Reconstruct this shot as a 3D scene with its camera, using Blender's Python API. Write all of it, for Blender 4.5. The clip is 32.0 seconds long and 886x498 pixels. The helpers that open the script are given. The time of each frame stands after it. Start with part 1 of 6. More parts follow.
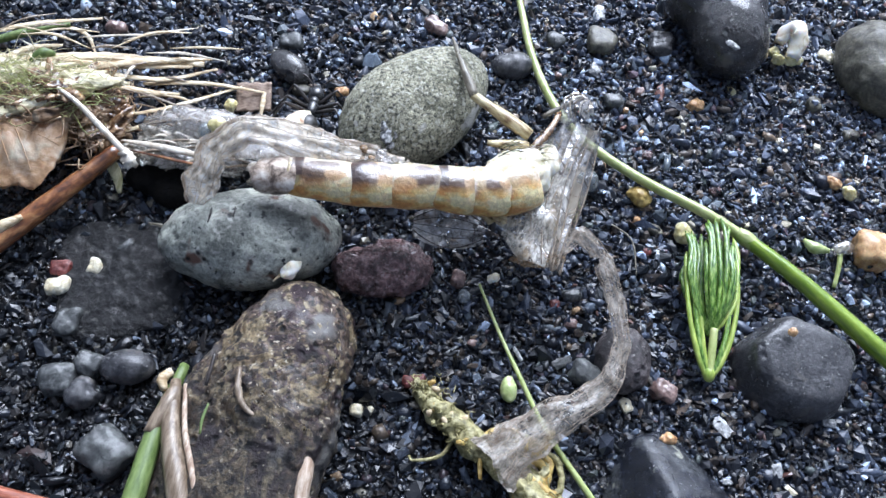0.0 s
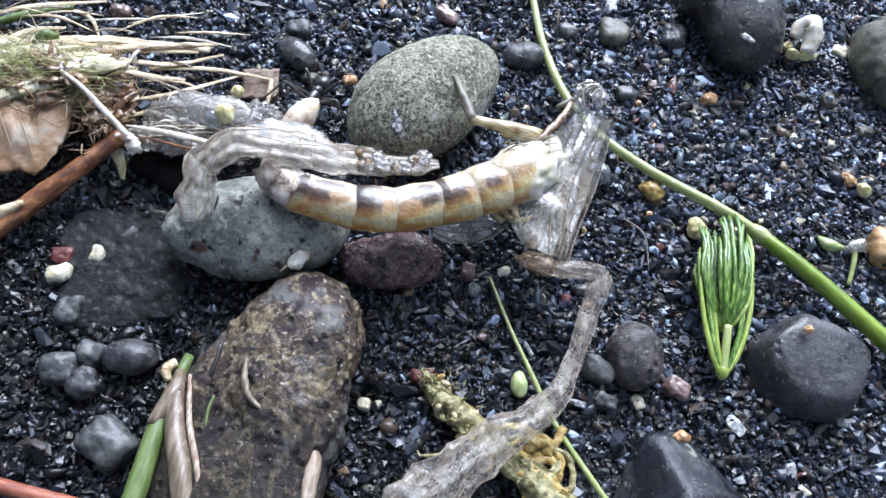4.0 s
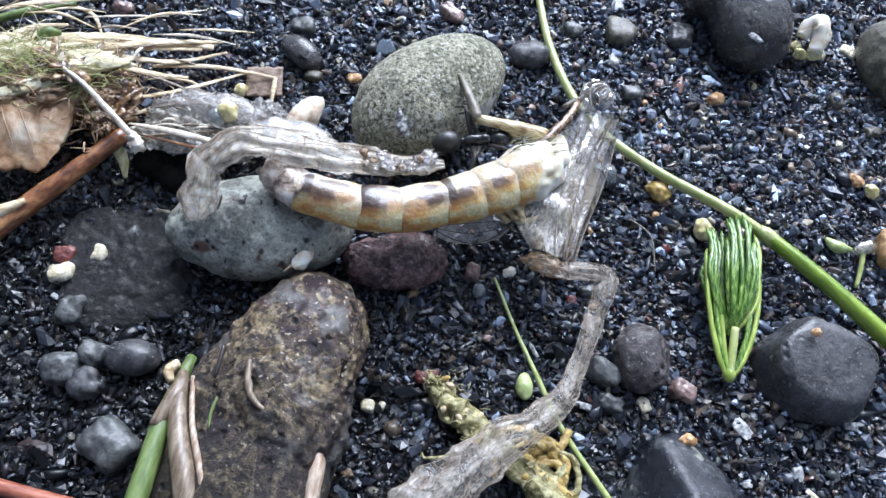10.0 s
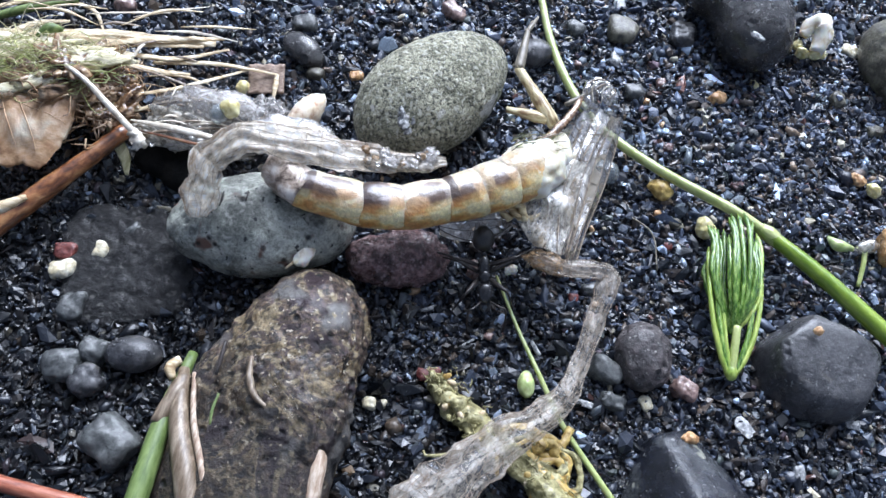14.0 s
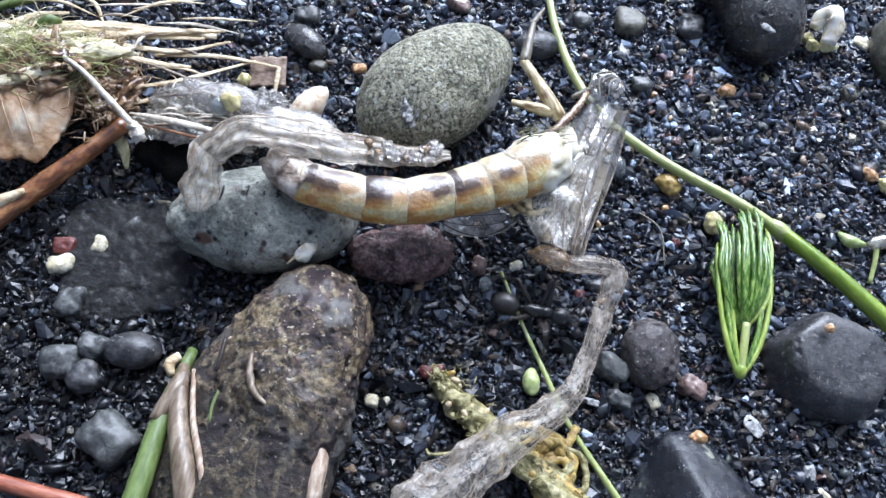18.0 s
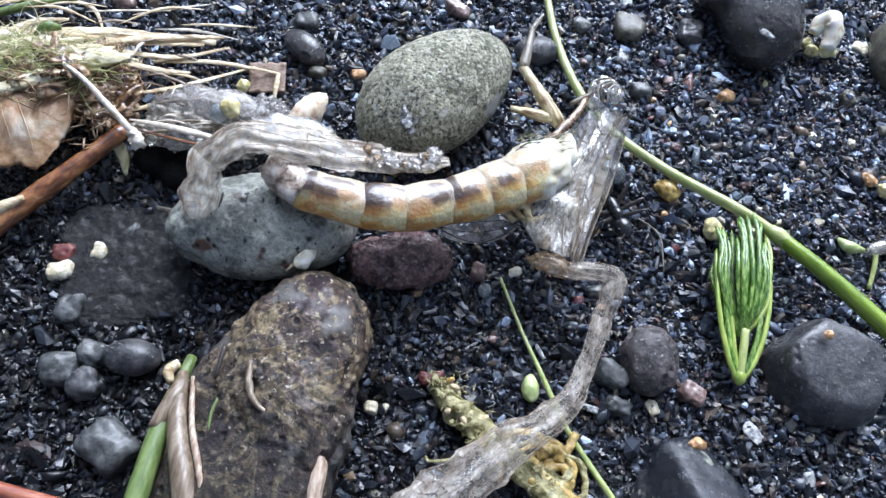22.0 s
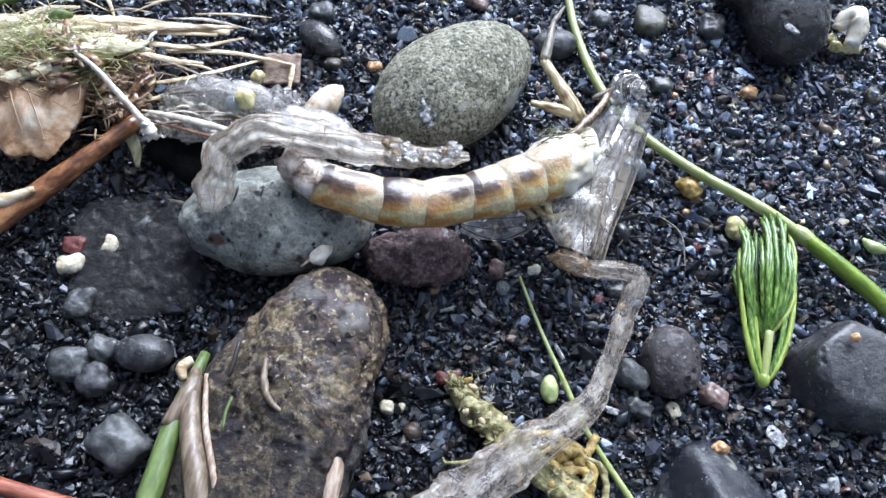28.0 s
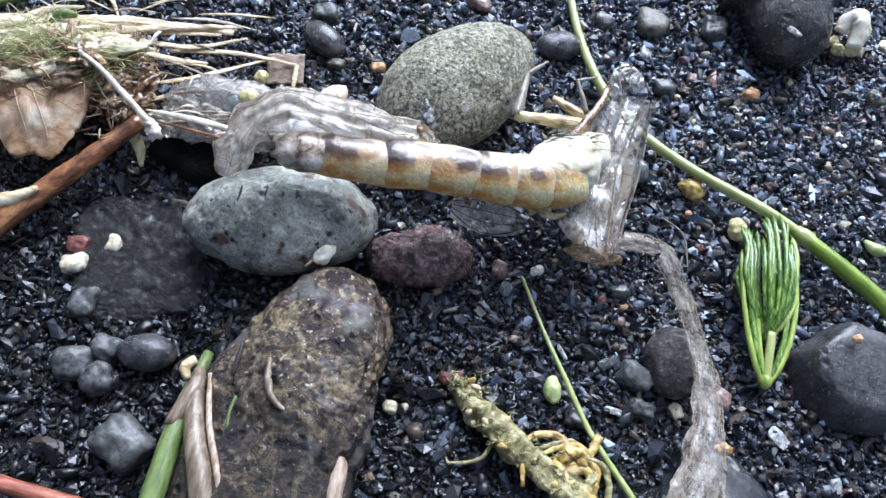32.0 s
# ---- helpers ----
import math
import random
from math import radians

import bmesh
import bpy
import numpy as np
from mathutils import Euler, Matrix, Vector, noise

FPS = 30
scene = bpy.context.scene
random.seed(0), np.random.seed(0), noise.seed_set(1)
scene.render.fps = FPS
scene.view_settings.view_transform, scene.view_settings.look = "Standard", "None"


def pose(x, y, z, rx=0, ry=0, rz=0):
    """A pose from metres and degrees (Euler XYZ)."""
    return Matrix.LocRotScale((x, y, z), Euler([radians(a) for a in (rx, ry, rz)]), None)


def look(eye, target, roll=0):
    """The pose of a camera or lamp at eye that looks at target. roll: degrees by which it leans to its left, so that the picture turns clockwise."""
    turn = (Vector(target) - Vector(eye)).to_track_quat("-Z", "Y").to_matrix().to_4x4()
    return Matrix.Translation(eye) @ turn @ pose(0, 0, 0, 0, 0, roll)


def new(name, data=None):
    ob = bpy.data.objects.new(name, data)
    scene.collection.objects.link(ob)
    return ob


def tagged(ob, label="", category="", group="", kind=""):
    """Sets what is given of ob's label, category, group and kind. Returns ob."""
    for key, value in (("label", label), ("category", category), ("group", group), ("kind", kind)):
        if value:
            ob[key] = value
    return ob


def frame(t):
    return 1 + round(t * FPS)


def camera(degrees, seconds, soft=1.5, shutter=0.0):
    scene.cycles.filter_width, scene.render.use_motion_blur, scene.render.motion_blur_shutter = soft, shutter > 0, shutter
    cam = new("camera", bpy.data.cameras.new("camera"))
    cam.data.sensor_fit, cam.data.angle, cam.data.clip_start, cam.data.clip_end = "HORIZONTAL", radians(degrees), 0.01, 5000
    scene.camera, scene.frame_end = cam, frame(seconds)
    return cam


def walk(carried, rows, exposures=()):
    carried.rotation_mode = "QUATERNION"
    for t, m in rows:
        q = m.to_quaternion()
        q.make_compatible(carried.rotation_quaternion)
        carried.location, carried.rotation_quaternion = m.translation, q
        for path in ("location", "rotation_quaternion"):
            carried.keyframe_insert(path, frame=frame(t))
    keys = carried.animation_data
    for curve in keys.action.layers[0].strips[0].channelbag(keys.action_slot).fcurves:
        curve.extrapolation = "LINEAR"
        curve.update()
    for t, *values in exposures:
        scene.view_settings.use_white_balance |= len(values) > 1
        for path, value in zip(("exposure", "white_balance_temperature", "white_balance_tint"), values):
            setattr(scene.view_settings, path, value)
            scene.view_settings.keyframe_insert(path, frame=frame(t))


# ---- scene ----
MM = 0.001
cam = camera(58.0, 32.0, soft=1.5, shutter=0.9)
# seconds, eye, target, lean; millimetres
PATH = [
    (0, (0.669, -20.498, 39.933), (1.211, -1.421, 4.779), 12.02),
    (0.5, (0.508, -20.573, 39.772), (1.098, -1.458, 4.640), 12.28),
    (1, (0.579, -20.381, 39.619), (1.182, -1.400, 4.414), 12.39),
    (1.5, (0.257, -20.505, 39.443), (0.983, -1.454, 4.279), 12.90),
    (2, (0.334, -20.503, 39.563), (1.088, -1.425, 4.414), 12.92),
    (2.5, (0.362, -20.424, 39.530), (1.048, -1.377, 4.363), 12.74),
    (3, (0.197, -20.512, 39.371), (0.987, -1.452, 4.213), 13.13),
    (3.5, (-0.040, -20.456, 39.042), (0.780, -1.447, 3.857), 13.39),
    (5.5, (-0.123, -20.464, 38.942), (0.775, -1.501, 3.735), 13.80),
    (6, (-0.142, -20.519, 39.003), (0.750, -1.520, 3.814), 13.79),
    (6.5, (-0.032, -20.326, 38.912), (0.809, -1.389, 3.689), 13.53),
    (7, (-0.312, -20.226, 38.680), (0.543, -1.390, 3.403), 13.80),
    (7.5, (-0.399, -20.214, 38.737), (0.479, -1.315, 3.495), 13.88),
    (8, (-0.335, -20.226, 38.776), (0.543, -1.296, 3.550), 13.84),
    (8.5, (-0.427, -20.150, 38.756), (0.490, -1.243, 3.518), 14.01),
    (9, (-0.507, -20.217, 38.615), (0.405, -1.340, 3.361), 14.07),
    (9.5, (-0.397, -20.145, 38.545), (0.418, -1.382, 3.227), 13.82),
    (10, (-0.336, -20.196, 38.720), (0.497, -1.327, 3.461), 13.78),
    (10.5, (-0.338, -20.295, 38.716), (0.542, -1.355, 3.495), 13.85),
    (11, (-0.312, -20.299, 38.723), (0.563, -1.414, 3.473), 13.81),
    (11.5, (-0.278, -20.346, 38.640), (0.530, -1.455, 3.391), 13.67),
    (12, (-0.301, -20.270, 38.506), (0.481, -1.495, 3.195), 13.71),
    (12.5, (-0.260, -20.213, 38.625), (0.568, -1.401, 3.335), 13.83),
    (13, (-0.217, -20.256, 38.641), (0.592, -1.387, 3.380), 13.71),
    (13.5, (-0.374, -20.269, 38.629), (0.489, -1.401, 3.370), 13.95),
    (14, (-0.436, -20.327, 38.588), (0.427, -1.430, 3.344), 14.01),
    (14.5, (-0.615, -20.384, 38.361), (0.293, -1.513, 3.104), 14.27),
    (16.5, (-0.359, -20.180, 38.546), (0.404, -1.329, 3.275), 13.82),
    (17, (-0.221, -20.186, 38.535), (0.512, -1.327, 3.267), 13.63),
    (17.5, (-0.281, -20.088, 38.332), (0.473, -1.328, 3.012), 13.69),
    (18, (-0.358, -20.023, 37.976), (0.301, -1.348, 2.610), 13.56),
    (18.5, (-0.412, -19.934, 38.113), (0.285, -1.261, 2.745), 13.67),
    (19, (-0.450, -19.996, 38.114), (0.275, -1.267, 2.778), 13.74),
    (19.5, (-0.346, -19.962, 38.146), (0.326, -1.220, 2.815), 13.51),
    (20, (-0.260, -19.890, 38.265), (0.381, -1.204, 2.904), 13.40),
    (20.5, (-0.348, -19.788, 38.039), (0.262, -1.105, 2.676), 13.37),
    (21, (-0.495, -19.827, 37.905), (0.189, -1.199, 2.514), 13.67),
    (21.5, (-0.527, -19.717, 37.961), (0.146, -1.131, 2.547), 13.71),
    (22, (-0.348, -19.786, 38.115), (0.277, -1.061, 2.774), 13.44),
    (22.5, (-0.501, -19.754, 38.044), (0.184, -1.023, 2.708), 13.67),
    (23, (-0.451, -19.734, 38.055), (0.292, -0.989, 2.727), 13.79),
    (23.5, (-0.715, -19.724, 37.981), (0.042, -0.963, 2.661), 14.06),
    (24, (-0.715, -19.805, 37.986), (0.056, -1.107, 2.634), 14.09),
    (24.5, (-0.827, -19.726, 37.709), (-0.136, -1.106, 2.314), 13.98),
    (25, (-0.787, -19.688, 37.702), (-0.115, -1.054, 2.314), 13.91),
    (25.5, (-0.869, -19.717, 37.766), (-0.187, -1.067, 2.387), 13.97),
    (27.5, (-0.968, -19.574, 37.485), (-0.356, -1.031, 2.048), 13.84),
    (28, (-1.167, -19.425, 37.310), (-0.570, -0.961, 1.831), 13.97),
    (28.5, (-0.947, -19.503, 37.660), (-0.352, -0.928, 2.239), 13.81),
    (29, (-1.008, -19.540, 37.675), (-0.412, -0.906, 2.285), 13.84),
    (29.5, (-1.437, -19.599, 37.481), (-0.720, -0.953, 2.100), 14.44),
    (30, (-1.277, -19.600, 37.558), (-0.640, -0.971, 2.167), 14.20),
    (30.5, (-1.248, -19.614, 37.467), (-0.633, -1.015, 2.060), 14.13),
    (31, (-1.260, -19.540, 37.302), (-0.668, -1.048, 1.838), 14.09),
    (31.5, (-1.381, -19.521, 37.282), (-0.723, -0.995, 1.837), 14.36),
    (32, (-1.377, -19.575, 37.288), (-0.737, -0.998, 1.869), 14.27),
]


def mm(p):
    return Vector(p) * MM


walk(cam, [(t, look(mm(eye), mm(target), roll)) for t, eye, target, roll in PATH],
     [(0.0, 0.80, 5200, 11), (32.0, 0.80, 5200, 11)])

# ---- light: an overcast sky, brighter on the far side ----
world = bpy.data.worlds.new("overcast")
scene.world = world
world.use_nodes = True
wn, wl = world.node_tree.nodes, world.node_tree.links
sky = wn.new("ShaderNodeTexSky")
sky.sky_type, sky.sun_disc = "NISHITA", False
sky.sun_elevation, sky.sun_rotation = radians(42), radians(6)
sky.air_density, sky.dust_density, sky.ozone_density = 0.5, 6.0, 0.3
wn["Background"].inputs["Strength"].default_value = 0.098
cloud = wn.new("ShaderNodeHueSaturation")
cloud.inputs["Saturation"].default_value = 0.45
wl.new(sky.outputs["Color"], cloud.inputs["Color"])
wl.new(cloud.outputs["Color"], wn["Background"].inputs["Color"])
sun = new("sun", bpy.data.lights.new("sun", "SUN"))
sun.data.energy, sun.data.angle, sun.data.color = 2.45, radians(42), (1.0, 0.945, 0.87)
sun.matrix_world = look((0.06, 0.74, 0.67), (0, 0, 0))


# ---- materials ----
def material(name, base=(0.5, 0.5, 0.5), rough=0.5, spec=0.5, coat=0.0):
    m = bpy.data.materials.new(name)
    m.use_nodes = True
    b = m.node_tree.nodes["Principled BSDF"]
    b.inputs["Base Color"].default_value = (*base, 1)
    b.inputs["Roughness"].default_value = rough
    b.inputs["Specular IOR Level"].default_value = spec
    b.inputs["Coat Weight"].default_value = coat
    b.inputs["Coat Roughness"].default_value = 0.12
    return m, m.node_tree.nodes, m.node_tree.links, b


def node(nodes, kind, **values):
    n = nodes.new(kind)
    for key, value in values.items():
        n.inputs[key.replace("_", " ")].default_value = value
    return n


def ramp(nodes, stops, constant=False):
    r = nodes.new("ShaderNodeValToRGB")
    if constant:
        r.color_ramp.interpolation = "CONSTANT"
    e = r.color_ramp.elements
    while len(e) < len(stops):
        e.new(0.5)
    for k, (at, c) in enumerate(stops):
        e[k].position, e[k].color = at, (*c, 1) if len(c) == 3 else c
    return r


def blend(nodes, links, kind, fac, a, b):
    x = nodes.new("ShaderNodeMix")
    x.data_type, x.blend_type = "RGBA", kind
    for socket, v in ((x.inputs[0], fac), (x.inputs[6], a), (x.inputs[7], b)):
        if isinstance(v, bpy.types.NodeSocket):
            links.new(v, socket)
        elif isinstance(v, float):
            socket.default_value = v
        else:
            socket.default_value = (*v, 1)
    return x.outputs[2]


def noise_of(nodes, links, size, detail=4.0, rough=0.6, distort=0.0, stretch=None):
    """Noise in object space whose features are about size millimetres across."""
    tc = nodes.new("ShaderNodeTexCoord")
    at = tc.outputs["Object"]
    if stretch:
        mp = nodes.new("ShaderNodeMapping")
        mp.inputs["Scale"].default_value = stretch
        links.new(at, mp.inputs["Vector"])
        at = mp.outputs["Vector"]
    n = node(nodes, "ShaderNodeTexNoise", Scale=1000.0 / size, Detail=detail, Roughness=rough, Distortion=distort)
    links.new(at, n.inputs["Vector"])
    return n.outputs["Fac"]


def cells_of(nodes, links, size):
    tc = nodes.new("ShaderNodeTexCoord")
    v = node(nodes, "ShaderNodeTexVoronoi", Scale=1000.0 / size)
    links.new(tc.outputs["Object"], v.inputs["Vector"])
    return v


def relief(nodes, links, bsdf, height, depth, strength=0.8):
    b = node(nodes, "ShaderNodeBump", Strength=strength, Distance=depth * MM)
    links.new(height, b.inputs["Height"])
    links.new(b.outputs["Normal"], bsdf.inputs["Normal"])


def tighter(stops, by):
    """The same stops drawn together about the middle, where noise has most of its values."""
    return [(0.5 + (at - 0.5) * by, c) for at, c in stops]


def rock(name, stops, patch=2.0, grain=0.25, depth=0.06, rough=0.5, coat=0.0, speck=None, pits=None, tone=0.5, lit_tone=None):
    """Stone: patches of colour, a finer grain over them, light or dark specks, pits and relief. The last argument
    paints light along y: both ends (mm), then the tone at each.
    """
    m, n, l, b = material(name, rough=rough, coat=coat)
    big, fine = noise_of(n, l, patch, 5.0, 0.62, 0.6), noise_of(n, l, grain, 6.0, 0.7)
    r = ramp(n, tighter(stops, 0.5))
    l.new(big, r.inputs[0])
    g = ramp(n, [(0.38, (1 - tone,) * 3), (0.5, (1.0,) * 3), (0.64, (1 + tone,) * 3)])
    l.new(fine, g.inputs[0])
    colour = blend(n, l, "MULTIPLY", 1.0, r.outputs[0], g.outputs[0])
    height = fine
    for spec in speck or ():
        size, low, high, c = spec
        s = ramp(n, [(low, (0, 0, 0)), (high, (1, 1, 1))])
        l.new(noise_of(n, l, size, 2.0, 0.5, 0.3), s.inputs[0])
        colour = blend(n, l, "MIX", s.outputs[0], colour, c)
    if pits:
        v = cells_of(n, l, pits)
        s = ramp(n, [(0.14, (1, 1, 1)), (0.32, (0, 0, 0))])
        l.new(v.outputs["Distance"], s.inputs[0])
        mask = blend(n, l, "MULTIPLY", 1.0, s.outputs[0], ramp_of(n, l, noise_of(n, l, pits * 2.5), 0.5, 0.6))
        colour = blend(n, l, "MIX", mask, colour, (0.006, 0.006, 0.006))
        sub = n.new("ShaderNodeMath")
        sub.operation = "SUBTRACT"
        l.new(fine, sub.inputs[0]), l.new(mask, sub.inputs[1])
        height = sub.outputs[0]
    if lit_tone:
        # painted light: tone climbs along object y from shaded to lit end, ragged
        tc, sep, reach = n.new("ShaderNodeTexCoord"), n.new("ShaderNodeSeparateXYZ"), n.new("ShaderNodeMapRange")
        line = n.new("ShaderNodeMath")
        line.operation, line.inputs[1].default_value = "MULTIPLY_ADD", 5.0 * MM
        l.new(tc.outputs["Object"], sep.inputs[0])
        l.new(noise_of(n, l, 2.5, 4.0, 0.65, 0.8), line.inputs[0]), l.new(sep.outputs["Y"], line.inputs[2])
        for k, v in zip((1, 2, 3, 4), (lit_tone[0] * MM, lit_tone[1] * MM, lit_tone[2], lit_tone[3])):
            reach.inputs[k].default_value = v
        l.new(line.outputs[0], reach.inputs[0])
        colour = blend(n, l, "MULTIPLY", 1.0, colour, reach.outputs[0])
    l.new(colour, b.inputs["Base Color"])
    rr = ramp(n, [(0.35, (max(rough - 0.2, 0.08),) * 3), (0.7, (min(rough + 0.2, 1),) * 3)])
    l.new(noise_of(n, l, patch * 0.6), rr.inputs[0])
    l.new(rr.outputs[0], b.inputs["Roughness"])
    relief(n, l, b, height, depth)
    return m


def ramp_of(nodes, links, value, low, high):
    r = ramp(nodes, [(low, (0, 0, 0)), (high, (1, 1, 1))])
    links.new(value, r.inputs[0])
    return r.outputs[0]


def sand_material(name, stops):
    """Wet volcanic sand: each grain has a mineral of its own."""
    m, n, l, b = material(name, rough=0.3, spec=0.5, coat=0.25)
    geo = n.new("ShaderNodeNewGeometry")
    c = ramp(n, stops, True)
    l.new(geo.outputs["Random Per Island"], c.inputs[0])
    g = ramp(n, [(0.3, (0.6,) * 3), (0.7, (1.35,) * 3)])
    l.new(noise_of(n, l, 0.12, 4.0, 0.7), g.inputs[0])
    toned = blend(n, l, "MULTIPLY", 1.0, c.outputs[0], (0.85, 1.0, 1.30))
    # light put into colour: near shade, far glare towards +x +y, with ragged edge
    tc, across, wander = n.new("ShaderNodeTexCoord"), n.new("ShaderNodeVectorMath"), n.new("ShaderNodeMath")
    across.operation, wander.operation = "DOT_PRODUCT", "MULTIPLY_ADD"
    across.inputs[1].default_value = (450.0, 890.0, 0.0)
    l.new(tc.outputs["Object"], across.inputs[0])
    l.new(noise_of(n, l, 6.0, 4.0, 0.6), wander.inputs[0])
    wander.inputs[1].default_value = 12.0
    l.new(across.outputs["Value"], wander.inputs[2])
    # dry: tone factor of this painted falloff, low near and high far
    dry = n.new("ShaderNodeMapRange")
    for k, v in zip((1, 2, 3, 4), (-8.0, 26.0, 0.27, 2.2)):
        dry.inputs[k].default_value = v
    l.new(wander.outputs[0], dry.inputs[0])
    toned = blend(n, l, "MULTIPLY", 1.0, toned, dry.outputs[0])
    l.new(blend(n, l, "MULTIPLY", 1.0, toned, g.outputs[0]), b.inputs["Base Color"])
    w = n.new("ShaderNodeTexWhiteNoise")
    w.noise_dimensions = "1D"
    l.new(geo.outputs["Random Per Island"], w.inputs["W"])
    r = ramp(n, [(0.0, (0.14,) * 3), (0.5, (0.30,) * 3), (1.0, (0.58,) * 3)])
    l.new(w.outputs["Value"], r.inputs[0])
    l.new(r.outputs[0], b.inputs["Roughness"])
    relief(n, l, b, noise_of(n, l, 0.14, 4.0), 0.05, 0.8)
    return m


def thin_film(n, l, b, colour, film, clearer, cover):
    """Skin so thin that light from behind shows in it; cover: how milky it is."""
    glow, skin = n.new("ShaderNodeBsdfTranslucent"), n.new("ShaderNodeMixShader")
    l.new(colour, glow.inputs["Color"])
    skin.inputs[0].default_value = 0.45
    l.new(b.outputs[0], skin.inputs[1]), l.new(glow.outputs[0], skin.inputs[2])
    l.new(cover, film.inputs[0]), l.new(clearer.outputs[0], film.inputs[1]), l.new(skin.outputs[0], film.inputs[2])


def membrane(name, tint, clear, streak=(1, 1, 1), patch=0.5, rough=0.25, dirt=(0.13, 0.09, 0.055), gloss=0.5, fleck=0.0, wrinkle=0.07):
    """Dry, glassy wing skin: a thin film with brown stains and pale flecks, clear between its folds, with a sheen."""
    m, n, l, b = material(name, rough=0.4, spec=0.4)
    folds = noise_of(n, l, patch, 3.0, 0.55, 0.8, streak)
    fine = noise_of(n, l, 0.22, 5.0, 0.7, 0.6, tuple(0.4 + 0.6 * v for v in streak))
    r = ramp(n, [(0.38, tuple(v * 0.65 for v in tint)), (0.5, tint), (0.62, tuple(min(0.85, v * 1.4) for v in tint))])
    l.new(fine, r.inputs[0])
    stain = ramp_of(n, l, noise_of(n, l, 1.1, 4.0, 0.65, 0.6, streak), 0.53, 0.66)
    colour = blend(n, l, "MIX", stain, r.outputs[0], dirt)
    spots = ramp_of(n, l, noise_of(n, l, 0.16, 2.0, 0.5, 0.2), 0.60, 0.66)
    amount = blend(n, l, "MULTIPLY", 1.0, spots, (fleck, fleck, fleck))
    colour = blend(n, l, "MIX", amount, colour, (0.85, 0.84, 0.80))
    l.new(colour, b.inputs["Base Color"])
    both = n.new("ShaderNodeMath")
    both.operation = "ADD"
    l.new(folds, both.inputs[0]), l.new(fine, both.inputs[1])
    a = ramp(n, [(0.42, (1 - clear,) * 3), (0.5, (1.15 - clear,) * 3), (0.6, (min(1.0, 1.6 - clear),) * 3)])
    half = n.new("ShaderNodeMath")
    half.operation = "MULTIPLY"
    half.inputs[1].default_value = 0.5
    l.new(both.outputs[0], half.inputs[0]), l.new(half.outputs[0], a.inputs[0])
    window = ramp(n, [(0.38, (0.4,) * 3), (0.47, (0.85,) * 3), (0.55, (1.0,) * 3)])
    l.new(noise_of(n, l, patch * 1.5, 3.0, 0.6, 1.0, tuple(0.5 + 0.5 * v for v in streak)), window.inputs[0])
    cover = blend(n, l, "MULTIPLY", 1.0, a.outputs[0], window.outputs[0])
    clearer = n.new("ShaderNodeBsdfTransparent")
    film = n.new("ShaderNodeMixShader")
    thin_film(n, l, b, colour, film, clearer, cover)
    bump = node(n, "ShaderNodeBump", Strength=0.9, Distance=wrinkle * MM)
    l.new(both.outputs[0], bump.inputs["Height"])
    l.new(bump.outputs["Normal"], b.inputs["Normal"])
    shine = node(n, "ShaderNodeBsdfAnisotropic", Roughness=rough)
    l.new(bump.outputs["Normal"], shine.inputs["Normal"])
    fres = node(n, "ShaderNodeFresnel", IOR=1.55)
    l.new(bump.outputs["Normal"], fres.inputs["Normal"])
    amount = n.new("ShaderNodeMath")
    amount.operation = "MULTIPLY"
    amount.inputs[1].default_value = gloss
    l.new(fres.outputs[0], amount.inputs[0])
    top = n.new("ShaderNodeMixShader")
    l.new(amount.outputs[0], top.inputs[0]), l.new(film.outputs[0], top.inputs[1]), l.new(shine.outputs[0], top.inputs[2])
    l.new(top.outputs[0], n["Material Output"].inputs["Surface"])
    return m


